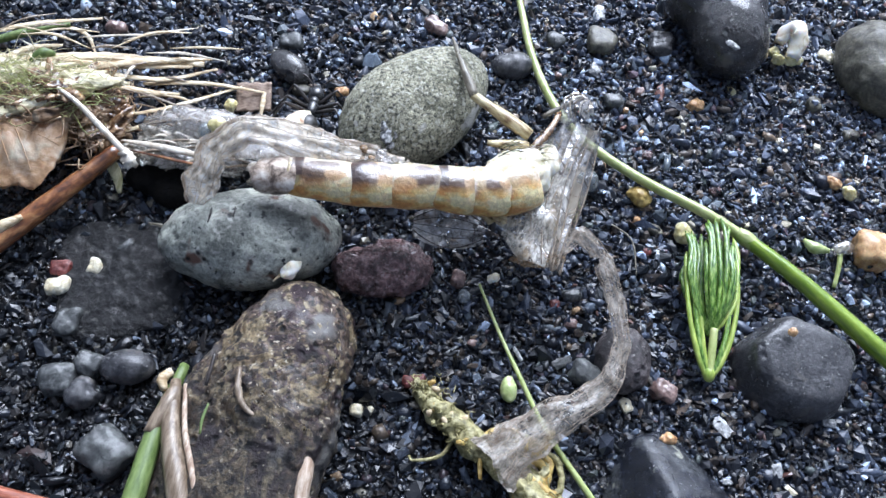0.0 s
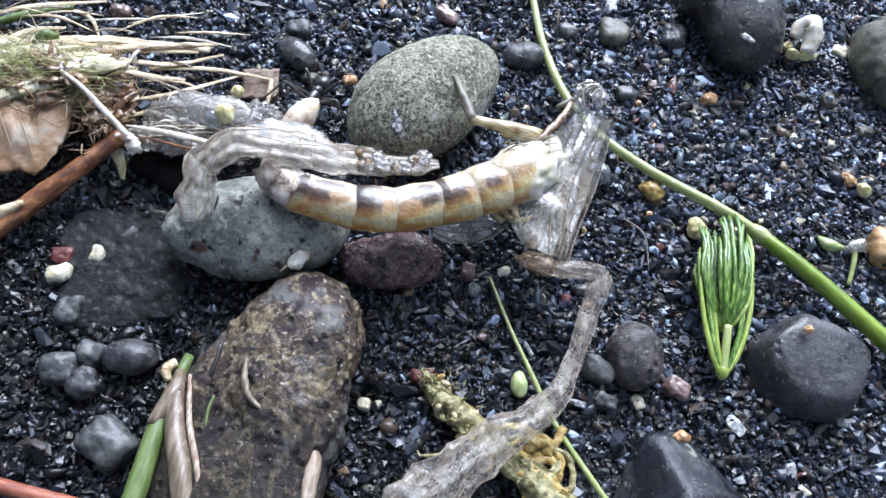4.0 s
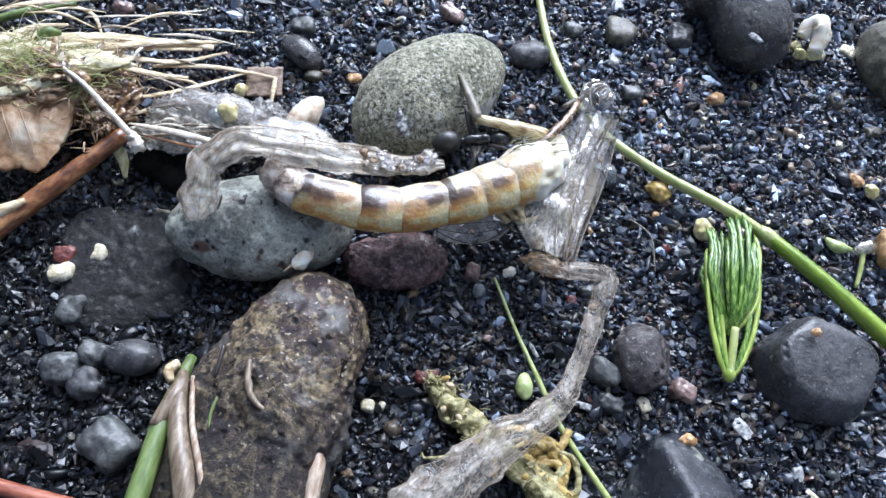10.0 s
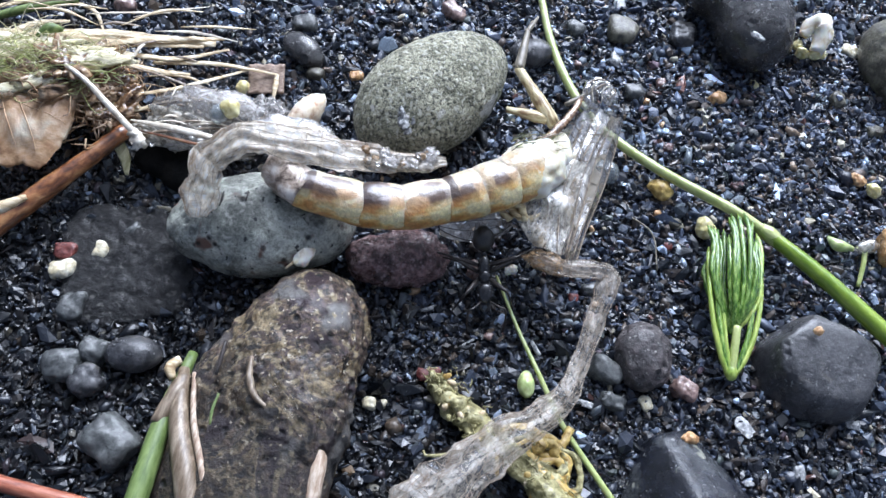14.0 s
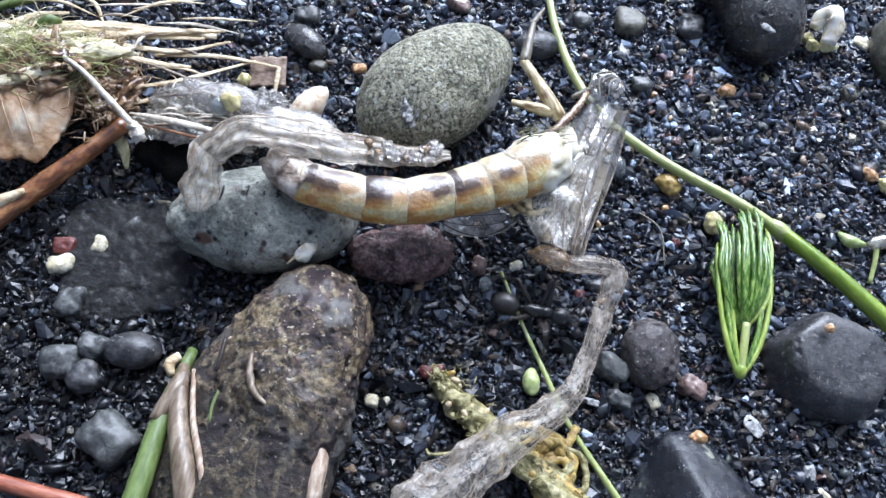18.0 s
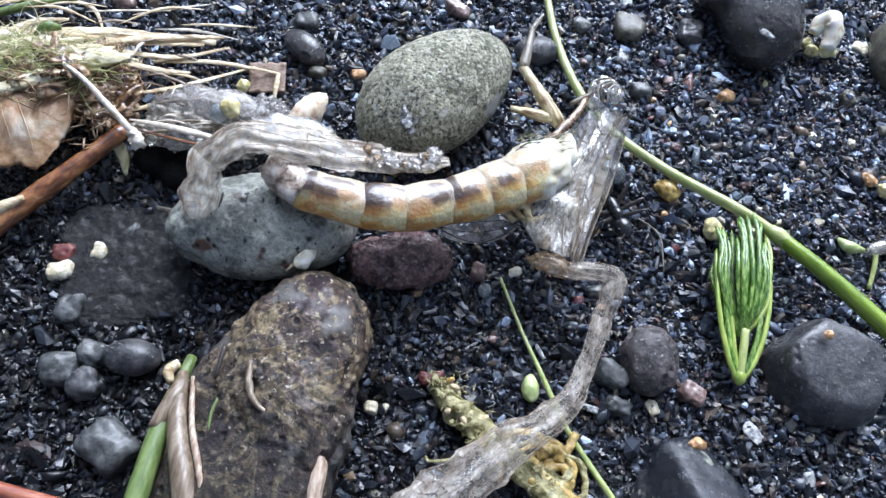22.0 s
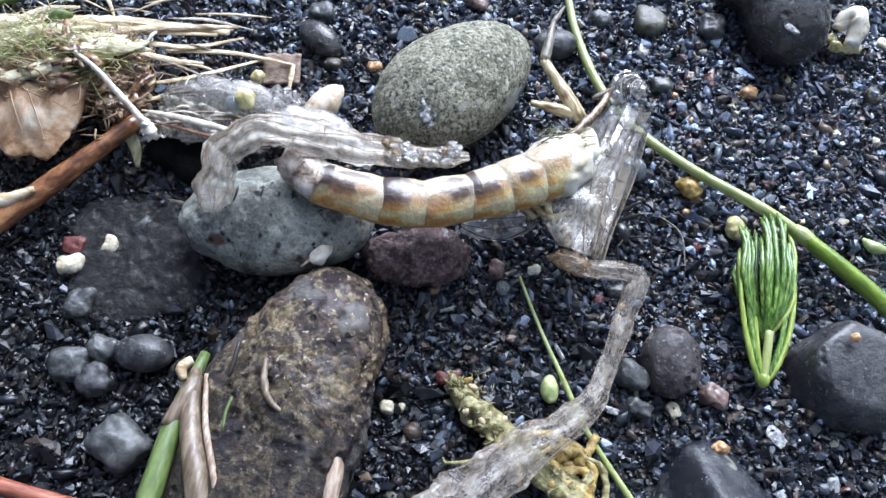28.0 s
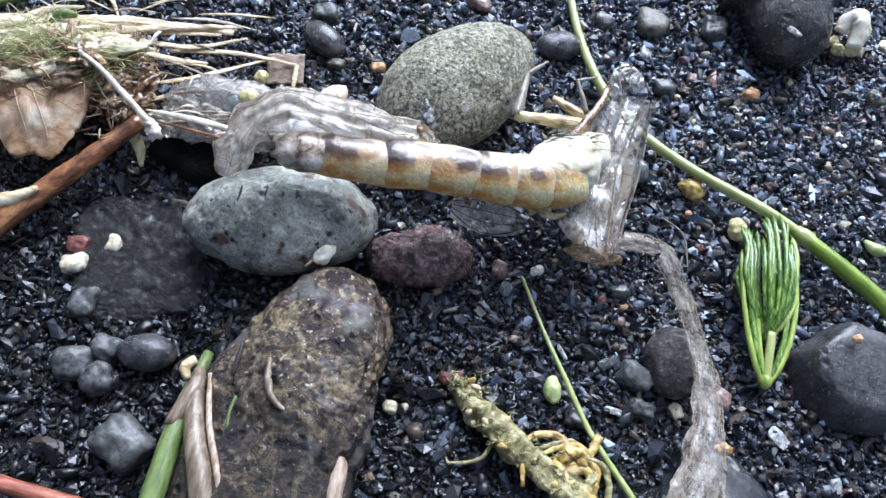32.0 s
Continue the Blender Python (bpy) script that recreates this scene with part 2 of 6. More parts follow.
def panel_skin():
    """Clear flat wing panes, each a little milkier or clearer than the next."""
    m, n, l, b = material("panel_skin", rough=0.4, spec=0.3)
    info = n.new("ShaderNodeObjectInfo")
    c = ramp(n, [(0.0, (0.36, 0.29, 0.20)), (0.5, (0.52, 0.46, 0.36)), (1.0, (0.70, 0.66, 0.57))])
    l.new(info.outputs["Random"], c.inputs[0])
    dirt = ramp_of(n, l, noise_of(n, l, 0.6, 4.0, 0.65, 0.5, (0.5, 1.2, 1.2)), 0.58, 0.68)
    colour = blend(n, l, "MIX", dirt, c.outputs[0], (0.30, 0.24, 0.17))
    l.new(colour, b.inputs["Base Color"])
    patch = noise_of(n, l, 1.5, 3.0, 0.55, 0.8)
    a = ramp(n, [(0.40, (0.10,) * 3), (0.50, (0.34,) * 3), (0.62, (0.85,) * 3)])
    l.new(patch, a.inputs[0])
    add = n.new("ShaderNodeMath")
    add.operation = "MULTIPLY_ADD"
    add.inputs[1].default_value = 0.2
    l.new(info.outputs["Random"], add.inputs[0]), l.new(a.outputs[0], add.inputs[2])
    clearer, film = n.new("ShaderNodeBsdfTransparent"), n.new("ShaderNodeMixShader")
    thin_film(n, l, b, colour, film, clearer, add.outputs[0])
    bump = node(n, "ShaderNodeBump", Strength=0.6, Distance=0.08 * MM)
    l.new(patch, bump.inputs["Height"])
    shine, fres = node(n, "ShaderNodeBsdfAnisotropic", Roughness=0.16), node(n, "ShaderNodeFresnel", IOR=1.5)
    l.new(bump.outputs["Normal"], shine.inputs["Normal"]), l.new(bump.outputs["Normal"], fres.inputs["Normal"])
    top = n.new("ShaderNodeMixShader")
    sheen = n.new("ShaderNodeMath")
    sheen.operation = "MULTIPLY"
    sheen.inputs[1].default_value = 0.6
    l.new(fres.outputs[0], sheen.inputs[0])
    l.new(sheen.outputs[0], top.inputs[0]), l.new(film.outputs[0], top.inputs[1]), l.new(shine.outputs[0], top.inputs[2])
    l.new(top.outputs[0], n["Material Output"].inputs["Surface"])
    return m


def fibrous(name, stops, size=0.6, stretch=(1, 1, 1), rough=0.55, depth=0.05, coat=0.0, sheer=0.0):
    """Plant and horn stuff: streaks of colour along its length."""
    m, n, l, b = material(name, rough=rough, coat=coat)
    s = noise_of(n, l, size, 5.0, 0.65, 0.3, stretch)
    r = ramp(n, tighter(stops, 0.6))
    l.new(s, r.inputs[0])
    l.new(r.outputs[0], b.inputs["Base Color"])
    relief(n, l, b, s, depth)
    b.inputs["Subsurface Weight"].default_value = sheer
    b.inputs["Subsurface Radius"].default_value = (0.001, 0.0008, 0.0004)
    b.inputs["Subsurface Scale"].default_value = 0.3
    return m


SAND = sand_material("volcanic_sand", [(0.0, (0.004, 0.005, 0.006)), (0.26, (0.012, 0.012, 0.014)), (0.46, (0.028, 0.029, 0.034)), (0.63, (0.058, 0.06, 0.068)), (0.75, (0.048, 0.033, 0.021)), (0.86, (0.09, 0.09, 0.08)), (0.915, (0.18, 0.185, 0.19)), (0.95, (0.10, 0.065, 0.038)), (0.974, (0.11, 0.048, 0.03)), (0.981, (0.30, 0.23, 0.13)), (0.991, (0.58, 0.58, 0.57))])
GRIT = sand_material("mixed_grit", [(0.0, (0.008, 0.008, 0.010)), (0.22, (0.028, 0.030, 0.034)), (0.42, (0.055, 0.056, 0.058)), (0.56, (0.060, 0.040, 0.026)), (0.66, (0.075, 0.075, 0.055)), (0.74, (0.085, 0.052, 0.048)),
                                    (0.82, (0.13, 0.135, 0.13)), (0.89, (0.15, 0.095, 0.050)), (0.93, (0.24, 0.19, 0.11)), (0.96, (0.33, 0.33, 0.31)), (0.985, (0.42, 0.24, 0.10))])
BED = rock("sand_bed", [(0.3, (0.008, 0.008, 0.010)), (0.7, (0.03, 0.03, 0.034))], 0.8, 0.2, 0.1, 0.45)
ANDESITE = rock("speckled_andesite", [(0.3, (0.21, 0.207, 0.14)), (0.6, (0.40, 0.385, 0.275))], 1.6, 0.18, 0.34, 0.85,
                speck=[(0.17, 0.57, 0.62, (0.07, 0.07, 0.055)), (0.24, 0.58, 0.63, (0.60, 0.59, 0.49)), (2.2, 0.68, 0.70, (0.62, 0.61, 0.56))], tone=0.6)
BLUE = rock("blue_grey_basalt", [(0.3, (0.13, 0.135, 0.115)), (0.5, (0.29, 0.30, 0.255)), (0.7, (0.44, 0.45, 0.38))], 2.2, 0.2, 0.08, 0.42, 0.25,
            speck=[(1.6, 0.62, 0.68, (0.14, 0.08, 0.055)), (0.45, 0.60, 0.68, (0.36, 0.36, 0.32)), (0.3, 0.66, 0.70, (0.02, 0.022, 0.022))], pits=0.6, tone=0.4)
# last argument: shade painted on its near end, sunlight on its far end
BROWN = rock("mottled_brown_stone", [(0.16, (0.008, 0.005, 0.005)), (0.32, (0.055, 0.036, 0.017)), (0.43, (0.156, 0.122, 0.068)), (0.50, (0.026, 0.016, 0.017)), (0.58, (0.078, 0.056, 0.034)), (0.70, (0.036, 0.023, 0.025)), (0.84, (0.169, 0.137, 0.078))], 3.0, 0.32, 0.34, 0.46, 0.2,
             speck=[(2.4, 0.58, 0.66, (0.085, 0.080, 0.074)), (1.6, 0.59, 0.65, (0.018, 0.010, 0.012)), (0.5, 0.60, 0.68, (0.18, 0.145, 0.085)), (0.25, 0.66, 0.70, (0.36, 0.32, 0.24)), (0.7, 0.62, 0.67, (0.006, 0.004, 0.003))], pits=0.7, tone=0.9, lit_tone=(-1.0, 6.5, 0.62, 1.9))
PURPLE = rock("purple_scoria", [(0.3, (0.065, 0.036, 0.034)), (0.65, (0.22, 0.13, 0.125))], 0.9, 0.2, 0.3, 0.34, 0.35,
              speck=[(0.2, 0.57, 0.65, (0.30, 0.22, 0.22))], tone=0.65)
BASALT = rock("dark_basalt", [(0.3, (0.026, 0.026, 0.029)), (0.7, (0.080, 0.079, 0.082))], 1.8, 0.2, 0.08, 0.36, 0.3,
              speck=[(0.22, 0.66, 0.70, (0.20, 0.20, 0.19)), (0.8, 0.60, 0.68, (0.08, 0.075, 0.07))], tone=0.45)
GLOSSBLACK = rock("damp_black_basalt", [(0.3, (0.010, 0.009, 0.010)), (0.7, (0.034, 0.031, 0.030))], 2.0, 0.22, 0.3, 0.2, 0.7,
                  speck=[(0.25, 0.67, 0.70, (0.2, 0.2, 0.19)), (1.3, 0.62, 0.70, (0.08, 0.076, 0.07))], pits=1.0, tone=0.45)
WETBASALT = rock("wet_basalt", [(0.3, (0.005, 0.006, 0.010)), (0.55, (0.014, 0.016, 0.024)), (0.7, (0.045, 0.048, 0.052))], 2.2, 0.3, 0.10, 0.22, 0.12,
                 speck=[(0.9, 0.66, 0.69, (0.22, 0.22, 0.18)), (0.2, 0.68, 0.72, (0.2, 0.2, 0.2))], tone=0.4)
SLAB = rock("flaky_slab", [(0.3, (0.005, 0.005, 0.006)), (0.7, (0.019, 0.018, 0.018))], 1.6, 0.32, 0.45, 0.48, 0.1, speck=[(0.3, 0.61, 0.68, (0.075, 0.072, 0.064))], tone=0.8)
DUSKY = rock("dusky_basalt", [(0.3, (0.030, 0.025, 0.026)), (0.7, (0.095, 0.080, 0.078))], 1.0, 0.16, 0.14, 0.45, 0.2,
             speck=[(0.2, 0.63, 0.69, (0.26, 0.25, 0.23))], pits=0.7, tone=0.6)
OLIVE = rock("olive_stone", [(0.3, (0.06, 0.055, 0.04)), (0.7, (0.15, 0.14, 0.10))], 0.9, 0.18, 0.08, 0.5, 0.2, tone=0.35)
CREAM = rock("cream_quartz", [(0.3, (0.52, 0.45, 0.28)), (0.7, (0.80, 0.76, 0.60))], 0.5, 0.12, 0.03, 0.35, 0.3, tone=0.15)
ORANGE = rock("orange_grain", [(0.3, (0.42, 0.22, 0.09)), (0.7, (0.68, 0.45, 0.22))], 0.5, 0.12, 0.03, 0.35, 0.3, tone=0.2)
REDROCK = rock("red_scoria", [(0.3, (0.09, 0.018, 0.015)), (0.7, (0.19, 0.055, 0.042))], 0.5, 0.12, 0.06, 0.5, 0.2, tone=0.3)
GREYROCK = rock("grey_pebble", [(0.3, (0.04, 0.042, 0.042)), (0.7, (0.11, 0.115, 0.11))], 0.8, 0.16, 0.06, 0.42, 0.25, tone=0.4)
PINKROCK = rock("pink_quartz", [(0.3, (0.15, 0.095, 0.08)), (0.7, (0.30, 0.21, 0.18))], 0.5, 0.12, 0.03, 0.35, 0.3, tone=0.2)
FOAM = fibrous("white_shell", [(0.25, (0.58, 0.48, 0.30)), (0.42, (0.84, 0.79, 0.65)), (0.7, (0.92, 0.90, 0.83))], 0.8, (1, 1, 1), 0.45, 0.06, 0.1, 0.4)
CHIP = rock("pale_chip", [(0.3, (0.16, 0.165, 0.17)), (0.7, (0.46, 0.46, 0.45))], 0.5, 0.15, 0.05, 0.3, 0.3, tone=0.4)
# near-black and barely glossy: the shade of a cavity made into a material
HOLLOWSHADE = rock("hollow_shade_black", [(0.3, (0.002, 0.002, 0.002)), (0.7, (0.007, 0.006, 0.005))], 1.0, 0.2, 0.1, 0.85, tone=0.5)
HOLLOWSHADE.node_tree.nodes["Principled BSDF"].inputs["Specular IOR Level"].default_value = 0.15
GLASSY, _n, _l, _b = material("clear_grain", (0.55, 0.60, 0.62), 0.12, 0.6, 0.3)
_b.inputs["Transmission Weight"].default_value = 0.75

WING = membrane("wing_skin", (0.86, 0.76, 0.60), 0.14, (0.25, 1.1, 1.1), 0.9, 0.24, (0.26, 0.18, 0.11), 0.5, 0.4, 0.03)
FANSKIN = membrane("fan_skin", (0.58, 0.55, 0.47), 0.56, (0.6, 1.3, 1.3), 0.9, 0.2, (0.32, 0.24, 0.14), 0.6, 0.3, 0.03)
STRIPSKIN = membrane("strip_skin", (0.52, 0.47, 0.40), 0.46, (0.25, 1.0, 1.0), 1.1, 0.26, (0.20, 0.13, 0.075), 0.5, 0.35, 0.035)
CLEARSKIN = membrane("clear_skin", (0.84, 0.79, 0.72), 0.45, (0.8, 1.3, 1.3), 1.6, 0.14, (0.24, 0.18, 0.13), 0.5, 0.3, 0.03)
ROOTSKIN = membrane("amber_skin", (0.40, 0.27, 0.14), 0.55, (0.4, 1.1, 1.1), 0.6, 0.2, (0.16, 0.08, 0.03), 0.5, 0.4, 0.05)
GLASSWING = membrane("glassy_wing", (0.80, 0.75, 0.70), 0.68, (0.6, 1.1, 1.1), 1.4, 0.1, (0.2, 0.14, 0.1), 0.9, 0.15, 0.04)
PANELSKIN = panel_skin()
VEIN = fibrous("wing_vein", [(0.3, (0.13, 0.10, 0.075)), (0.7, (0.32, 0.26, 0.19))], 0.3)
SOFTVEIN = fibrous("soft_vein", [(0.3, (0.20, 0.15, 0.105)), (0.7, (0.44, 0.36, 0.27))], 0.3)
BLACKVEIN = fibrous("black_vein", [(0.3, (0.02, 0.016, 0.013)), (0.7, (0.07, 0.055, 0.045))], 0.3)
THORAX = fibrous("thorax_horn", [(0.2, (0.34, 0.36, 0.18)), (0.36, (0.70, 0.62, 0.42)), (0.5, (0.80, 0.74, 0.57)), (0.62, (0.84, 0.81, 0.69))], 0.9, (1, 1, 1), 0.35, 0.07, 0.2, 0.3)
LEGHORN = fibrous("leg_horn", [(0.3, (0.20, 0.12, 0.05)), (0.5, (0.50, 0.40, 0.20)), (0.7, (0.70, 0.62, 0.38))], 0.5, (0.5, 2, 2), 0.4, 0.05, 0.3)
LEGDARK = fibrous("shank_horn", [(0.3, (0.10, 0.085, 0.06)), (0.7, (0.26, 0.23, 0.17))], 0.5, (0.5, 2, 2), 0.45, 0.05, 0.2)
STEM = fibrous("green_stem", [(0.3, (0.14, 0.23, 0.012)), (0.7, (0.28, 0.38, 0.04))], 0.6, (0.4, 0.4, 2), 0.32, 0.02, 0.4, 0.2)
PALESTEM = fibrous("pale_stem", [(0.3, (0.31, 0.37, 0.10)), (0.7, (0.52, 0.56, 0.24))], 0.6, (0.4, 0.4, 2), 0.35, 0.02, 0.4, 0.2)
TUFT = fibrous("tuft_green", [(0.3, (0.035, 0.09, 0.008)), (0.5, (0.11, 0.215, 0.022)), (0.72, (0.30, 0.42, 0.10))], 0.3, (2, 0.5, 2), 0.25, 0.07, 0.6, 0.15)
TUFTBASE = fibrous("tuft_base", [(0.3, (0.20, 0.30, 0.03)), (0.7, (0.42, 0.50, 0.11))], 0.4, (2, 0.3, 2), 0.35, 0.03, 0.35, 0.2)
BLADE = fibrous("blade_green", [(0.3, (0.075, 0.12, 0.025)), (0.7, (0.18, 0.24, 0.07))], 0.5, (2, 0.4, 2), 0.5, 0.04, 0.1)
PALEBLADE = fibrous("pale_blade", [(0.3, (0.34, 0.31, 0.14)), (0.7, (0.66, 0.62, 0.38))], 0.5, (2, 0.3, 2), 0.4, 0.05, 0.2)
STRAW = fibrous("pale_straw", [(0.25, (0.34, 0.22, 0.10)), (0.5, (0.60, 0.48, 0.29)), (0.75, (0.80, 0.72, 0.54))], 0.6, (0.3, 2, 2), 0.5, 0.05, 0.1)
WHITESTRAW = fibrous("white_stalk", [(0.3, (0.50, 0.42, 0.31)), (0.7, (0.84, 0.79, 0.68))], 0.5, (1, 1, 1), 0.45, 0.05, 0.1)
TWIG = fibrous("brown_twig", [(0.3, (0.075, 0.026, 0.010)), (0.5, (0.22, 0.085, 0.028)), (0.75, (0.44, 0.23, 0.09))], 0.7, (0.6, 0.6, 2), 0.28, 0.12, 0.7)
REDTWIG = fibrous("red_twig", [(0.3, (0.20, 0.05, 0.025)), (0.7, (0.42, 0.16, 0.09))], 0.5, (0.4, 2, 2), 0.4, 0.05, 0.3)
LEAFVEIN = fibrous("leaf_vein", [(0.3, (0.42, 0.24, 0.11)), (0.7, (0.66, 0.47, 0.28))], 0.5)
PINKHUSK = fibrous("pink_husk", [(0.3, (0.26, 0.17, 0.11)), (0.5, (0.42, 0.32, 0.23)), (0.7, (0.60, 0.51, 0.41))], 0.5, (2, 0.4, 2), 0.5, 0.06, 0.1)
LEAF = fibrous("dry_leaf", [(0.25, (0.34, 0.18, 0.08)), (0.42, (0.62, 0.41, 0.23)), (0.55, (0.78, 0.61, 0.42)), (0.7, (0.86, 0.77, 0.61))], 2.0, (1, 1, 1), 0.32, 0.16, 0.35, 0.2)
WOOL = fibrous("pale_wool", [(0.3, (0.40, 0.34, 0.17)), (0.5, (0.64, 0.58, 0.36)), (0.7, (0.82, 0.78, 0.60))], 0.5, (0.3, 1.6, 1), 0.6, 0.12)
GREENWOOL = fibrous("green_wool", [(0.3, (0.26, 0.29, 0.07)), (0.7, (0.60, 0.60, 0.28))], 0.5, (0.3, 1.6, 1), 0.6, 0.12)
CLUMP = fibrous("brown_clump", [(0.3, (0.07, 0.04, 0.018)), (0.5, (0.26, 0.16, 0.08)), (0.7, (0.50, 0.38, 0.24))], 0.9, (1, 1, 1), 0.5, 0.2, 0.1)
WETBROWN = fibrous("wet_brown_scrap", [(0.3, (0.045, 0.022, 0.010)), (0.5, (0.20, 0.11, 0.05)), (0.7, (0.46, 0.33, 0.19))], 0.6, (1, 1, 1), 0.22, 0.15, 0.8, 0.2)
MOSS = fibrous("olive_moss", [(0.3, (0.11, 0.095, 0.03)), (0.5, (0.28, 0.25, 0.10)), (0.75, (0.50, 0.46, 0.25))], 0.3, (1, 1, 1), 0.5, 0.15, 0.2)
DARKMOSS = fibrous("dark_moss", [(0.3, (0.03, 0.035, 0.012)), (0.7, (0.12, 0.13, 0.05))], 0.3, (1, 1, 1), 0.5, 0.05, 0.2)
AMBER = fibrous("amber_moss", [(0.3, (0.30, 0.19, 0.04)), (0.7, (0.62, 0.46, 0.14))], 0.4, (1, 1, 1), 0.4, 0.1, 0.3)
HUSK = fibrous("grey_husk", [(0.3, (0.12, 0.085, 0.05)), (0.55, (0.21, 0.16, 0.11)), (0.75, (0.34, 0.28, 0.20))], 0.5, (2, 0.3, 2), 0.45, 0.05, 0.2)
SEED = fibrous("yellow_seed", [(0.3, (0.50, 0.43, 0.16)), (0.7, (0.78, 0.73, 0.42))], 0.5, (1, 1, 1), 0.3, 0.03, 0.4, 0.2)
GREENSEED = fibrous("green_seed", [(0.3, (0.34, 0.42, 0.14)), (0.7, (0.56, 0.62, 0.30))], 0.5, (1, 1, 1), 0.3, 0.03, 0.4, 0.2)
BARK = fibrous("bark_flake", [(0.3, (0.17, 0.11, 0.075)), (0.7, (0.36, 0.27, 0.20))], 0.4, (1, 2, 1), 0.5, 0.05)
ANTBLACK = fibrous("ant_black", [(0.3, (0.010, 0.010, 0.011)), (0.7, (0.026, 0.026, 0.028))], 0.3, (1, 1, 1), 0.25, 0.01, 0.35)
ANTGASTER = fibrous("ant_gaster", [(0.3, (0.014, 0.014, 0.014)), (0.7, (0.04, 0.037, 0.033))], 0.1, (1, 4, 4), 0.36, 0.02, 0.3)
ANTLEG = fibrous("ant_leg", [(0.3, (0.02, 0.018, 0.017)), (0.7, (0.055, 0.045, 0.04))], 0.3, (1, 1, 1), 0.3, 0.01, 0.2)


def abdomen_material(marks):
    """Cream horn with brown and grey saddles, amber along the near side. marks: x, y, half length and half width (mm), colour."""
    m, n, l, b = material("abdomen_horn", rough=0.3, coat=0.4)
    tc = n.new("ShaderNodeTexCoord")
    sep = n.new("ShaderNodeSeparateXYZ")
    l.new(tc.outputs["Object"], sep.inputs[0])

    def sums(kind, a, c, d=None):
        k = n.new("ShaderNodeMath")
        k.operation = kind
        for socket, v in zip(k.inputs, (a, c, d)):
            if isinstance(v, bpy.types.NodeSocket):
                l.new(v, socket)
            elif v is not None:
                socket.default_value = v
        return k.outputs[0]

    r = ramp(n, [(0.36, (0.44, 0.33, 0.19)), (0.48, (0.58, 0.48, 0.33)), (0.6, (0.68, 0.61, 0.47))])
    l.new(noise_of(n, l, 1.1, 4.0, 0.6, 0.5), r.inputs[0])
    colour = r.outputs[0]
    edge = noise_of(n, l, 0.7, 4.0, 0.6, 0.4)
    side = ramp(n, [(0.40, (0.62, 0.30, 0.07)), (0.5, (0.80, 0.56, 0.19)), (0.6, (0.85, 0.74, 0.40))])
    l.new(noise_of(n, l, 1.0, 3.0, 0.55, 0.5, (0.6, 1, 1)), side.inputs[0])
    low = n.new("ShaderNodeMapRange")
    low.inputs[1].default_value, low.inputs[2].default_value, low.inputs[4].default_value = 0.55 * MM, 1.0 * MM, 0.9
    l.new(sums("ADD", sep.outputs["Y"], sums("MULTIPLY", edge, 0.25 * MM)), low.inputs[0])
    for x, y, a, c, tone in marks:
        dx = sums("POWER", sums("DIVIDE", sums("SUBTRACT", sep.outputs["X"], x * MM), a * MM), 2.0)
        dy = sums("POWER", sums("ABSOLUTE", sums("DIVIDE", sums("SUBTRACT", sep.outputs["Y"], y * MM), c * MM), 0.0), 2.0)
        far = sums("MULTIPLY_ADD", edge, 1.6, sums("ADD", dx, dy))
        mask = n.new("ShaderNodeMapRange")
        mask.inputs[1].default_value, mask.inputs[2].default_value = 2.2, 1.6
        mask.inputs[3].default_value, mask.inputs[4].default_value = 0.0, 0.97
        l.new(far, mask.inputs[0])
        colour = blend(n, l, "MIX", mask.outputs[0], colour, tone)
    colour = blend(n, l, "MIX", low.outputs[0], colour, side.outputs[0])
    fine = ramp(n, [(0.35, (0.78,) * 3), (0.65, (1.16,) * 3)])
    l.new(noise_of(n, l, 0.16, 4.0, 0.7), fine.inputs[0])
    l.new(blend(n, l, "MULTIPLY", 1.0, colour, fine.outputs[0]), b.inputs["Base Color"])
    b.inputs["Subsurface Weight"].default_value = 0.4
    b.inputs["Subsurface Radius"].default_value = (0.001, 0.0007, 0.0003)
    b.inputs["Subsurface Scale"].default_value = 0.6
    relief(n, l, b, noise_of(n, l, 0.45, 4.0, 0.6, 0.4), 0.10)
    return m


RUST, UMBER, SMOKE, RING = (0.46, 0.31, 0.17), (0.11, 0.07, 0.05), (0.20, 0.155, 0.13), (0.065, 0.042, 0.034)
# thorax end first
SADDLES = [[(0.9, 0.6, 0.4, 0.4, RUST)], [(0.75, 0.45, 0.5, 0.55, UMBER), (0.2, 0.1, 0.3, 0.4, RUST)], [(0.85, 0.45, 0.55, 0.45, UMBER), (0.2, 0.2, 0.35, 0.5, RUST), (1.6, 0.0, 0.22, 20, RING)],
           [(0.8, 0.0, 0.75, 0.65, SMOKE), (0.75, 0.2, 0.45, 0.45, UMBER), (1.8, 0.45, 0.6, 0.3, RUST)], [(0.4, 0.3, 0.6, 0.35, RUST), (0.5, -0.3, 0.5, 0.3, SMOKE), (1.4, 0.0, 0.6, 20, SMOKE), (1.65, 0.2, 0.45, 3, RING)],
           [(2.1, 0.2, 1.0, 0.5, UMBER), (1.4, -0.25, 0.8, 0.35, SMOKE), (0.9, 0.2, 0.5, 0.3, RUST), (2.8, 0.3, 0.3, 1.6, RING)]]
ABDOMEN = [abdomen_material(marks) for marks in SADDLES]
TAILCREAM = fibrous("cream_scrap", [(0.25, (0.50, 0.32, 0.20)), (0.42, (0.74, 0.62, 0.46)), (0.7, (0.84, 0.78, 0.66))], 0.7, (1, 1, 1), 0.4, 0.12, 0.3, 0.3)
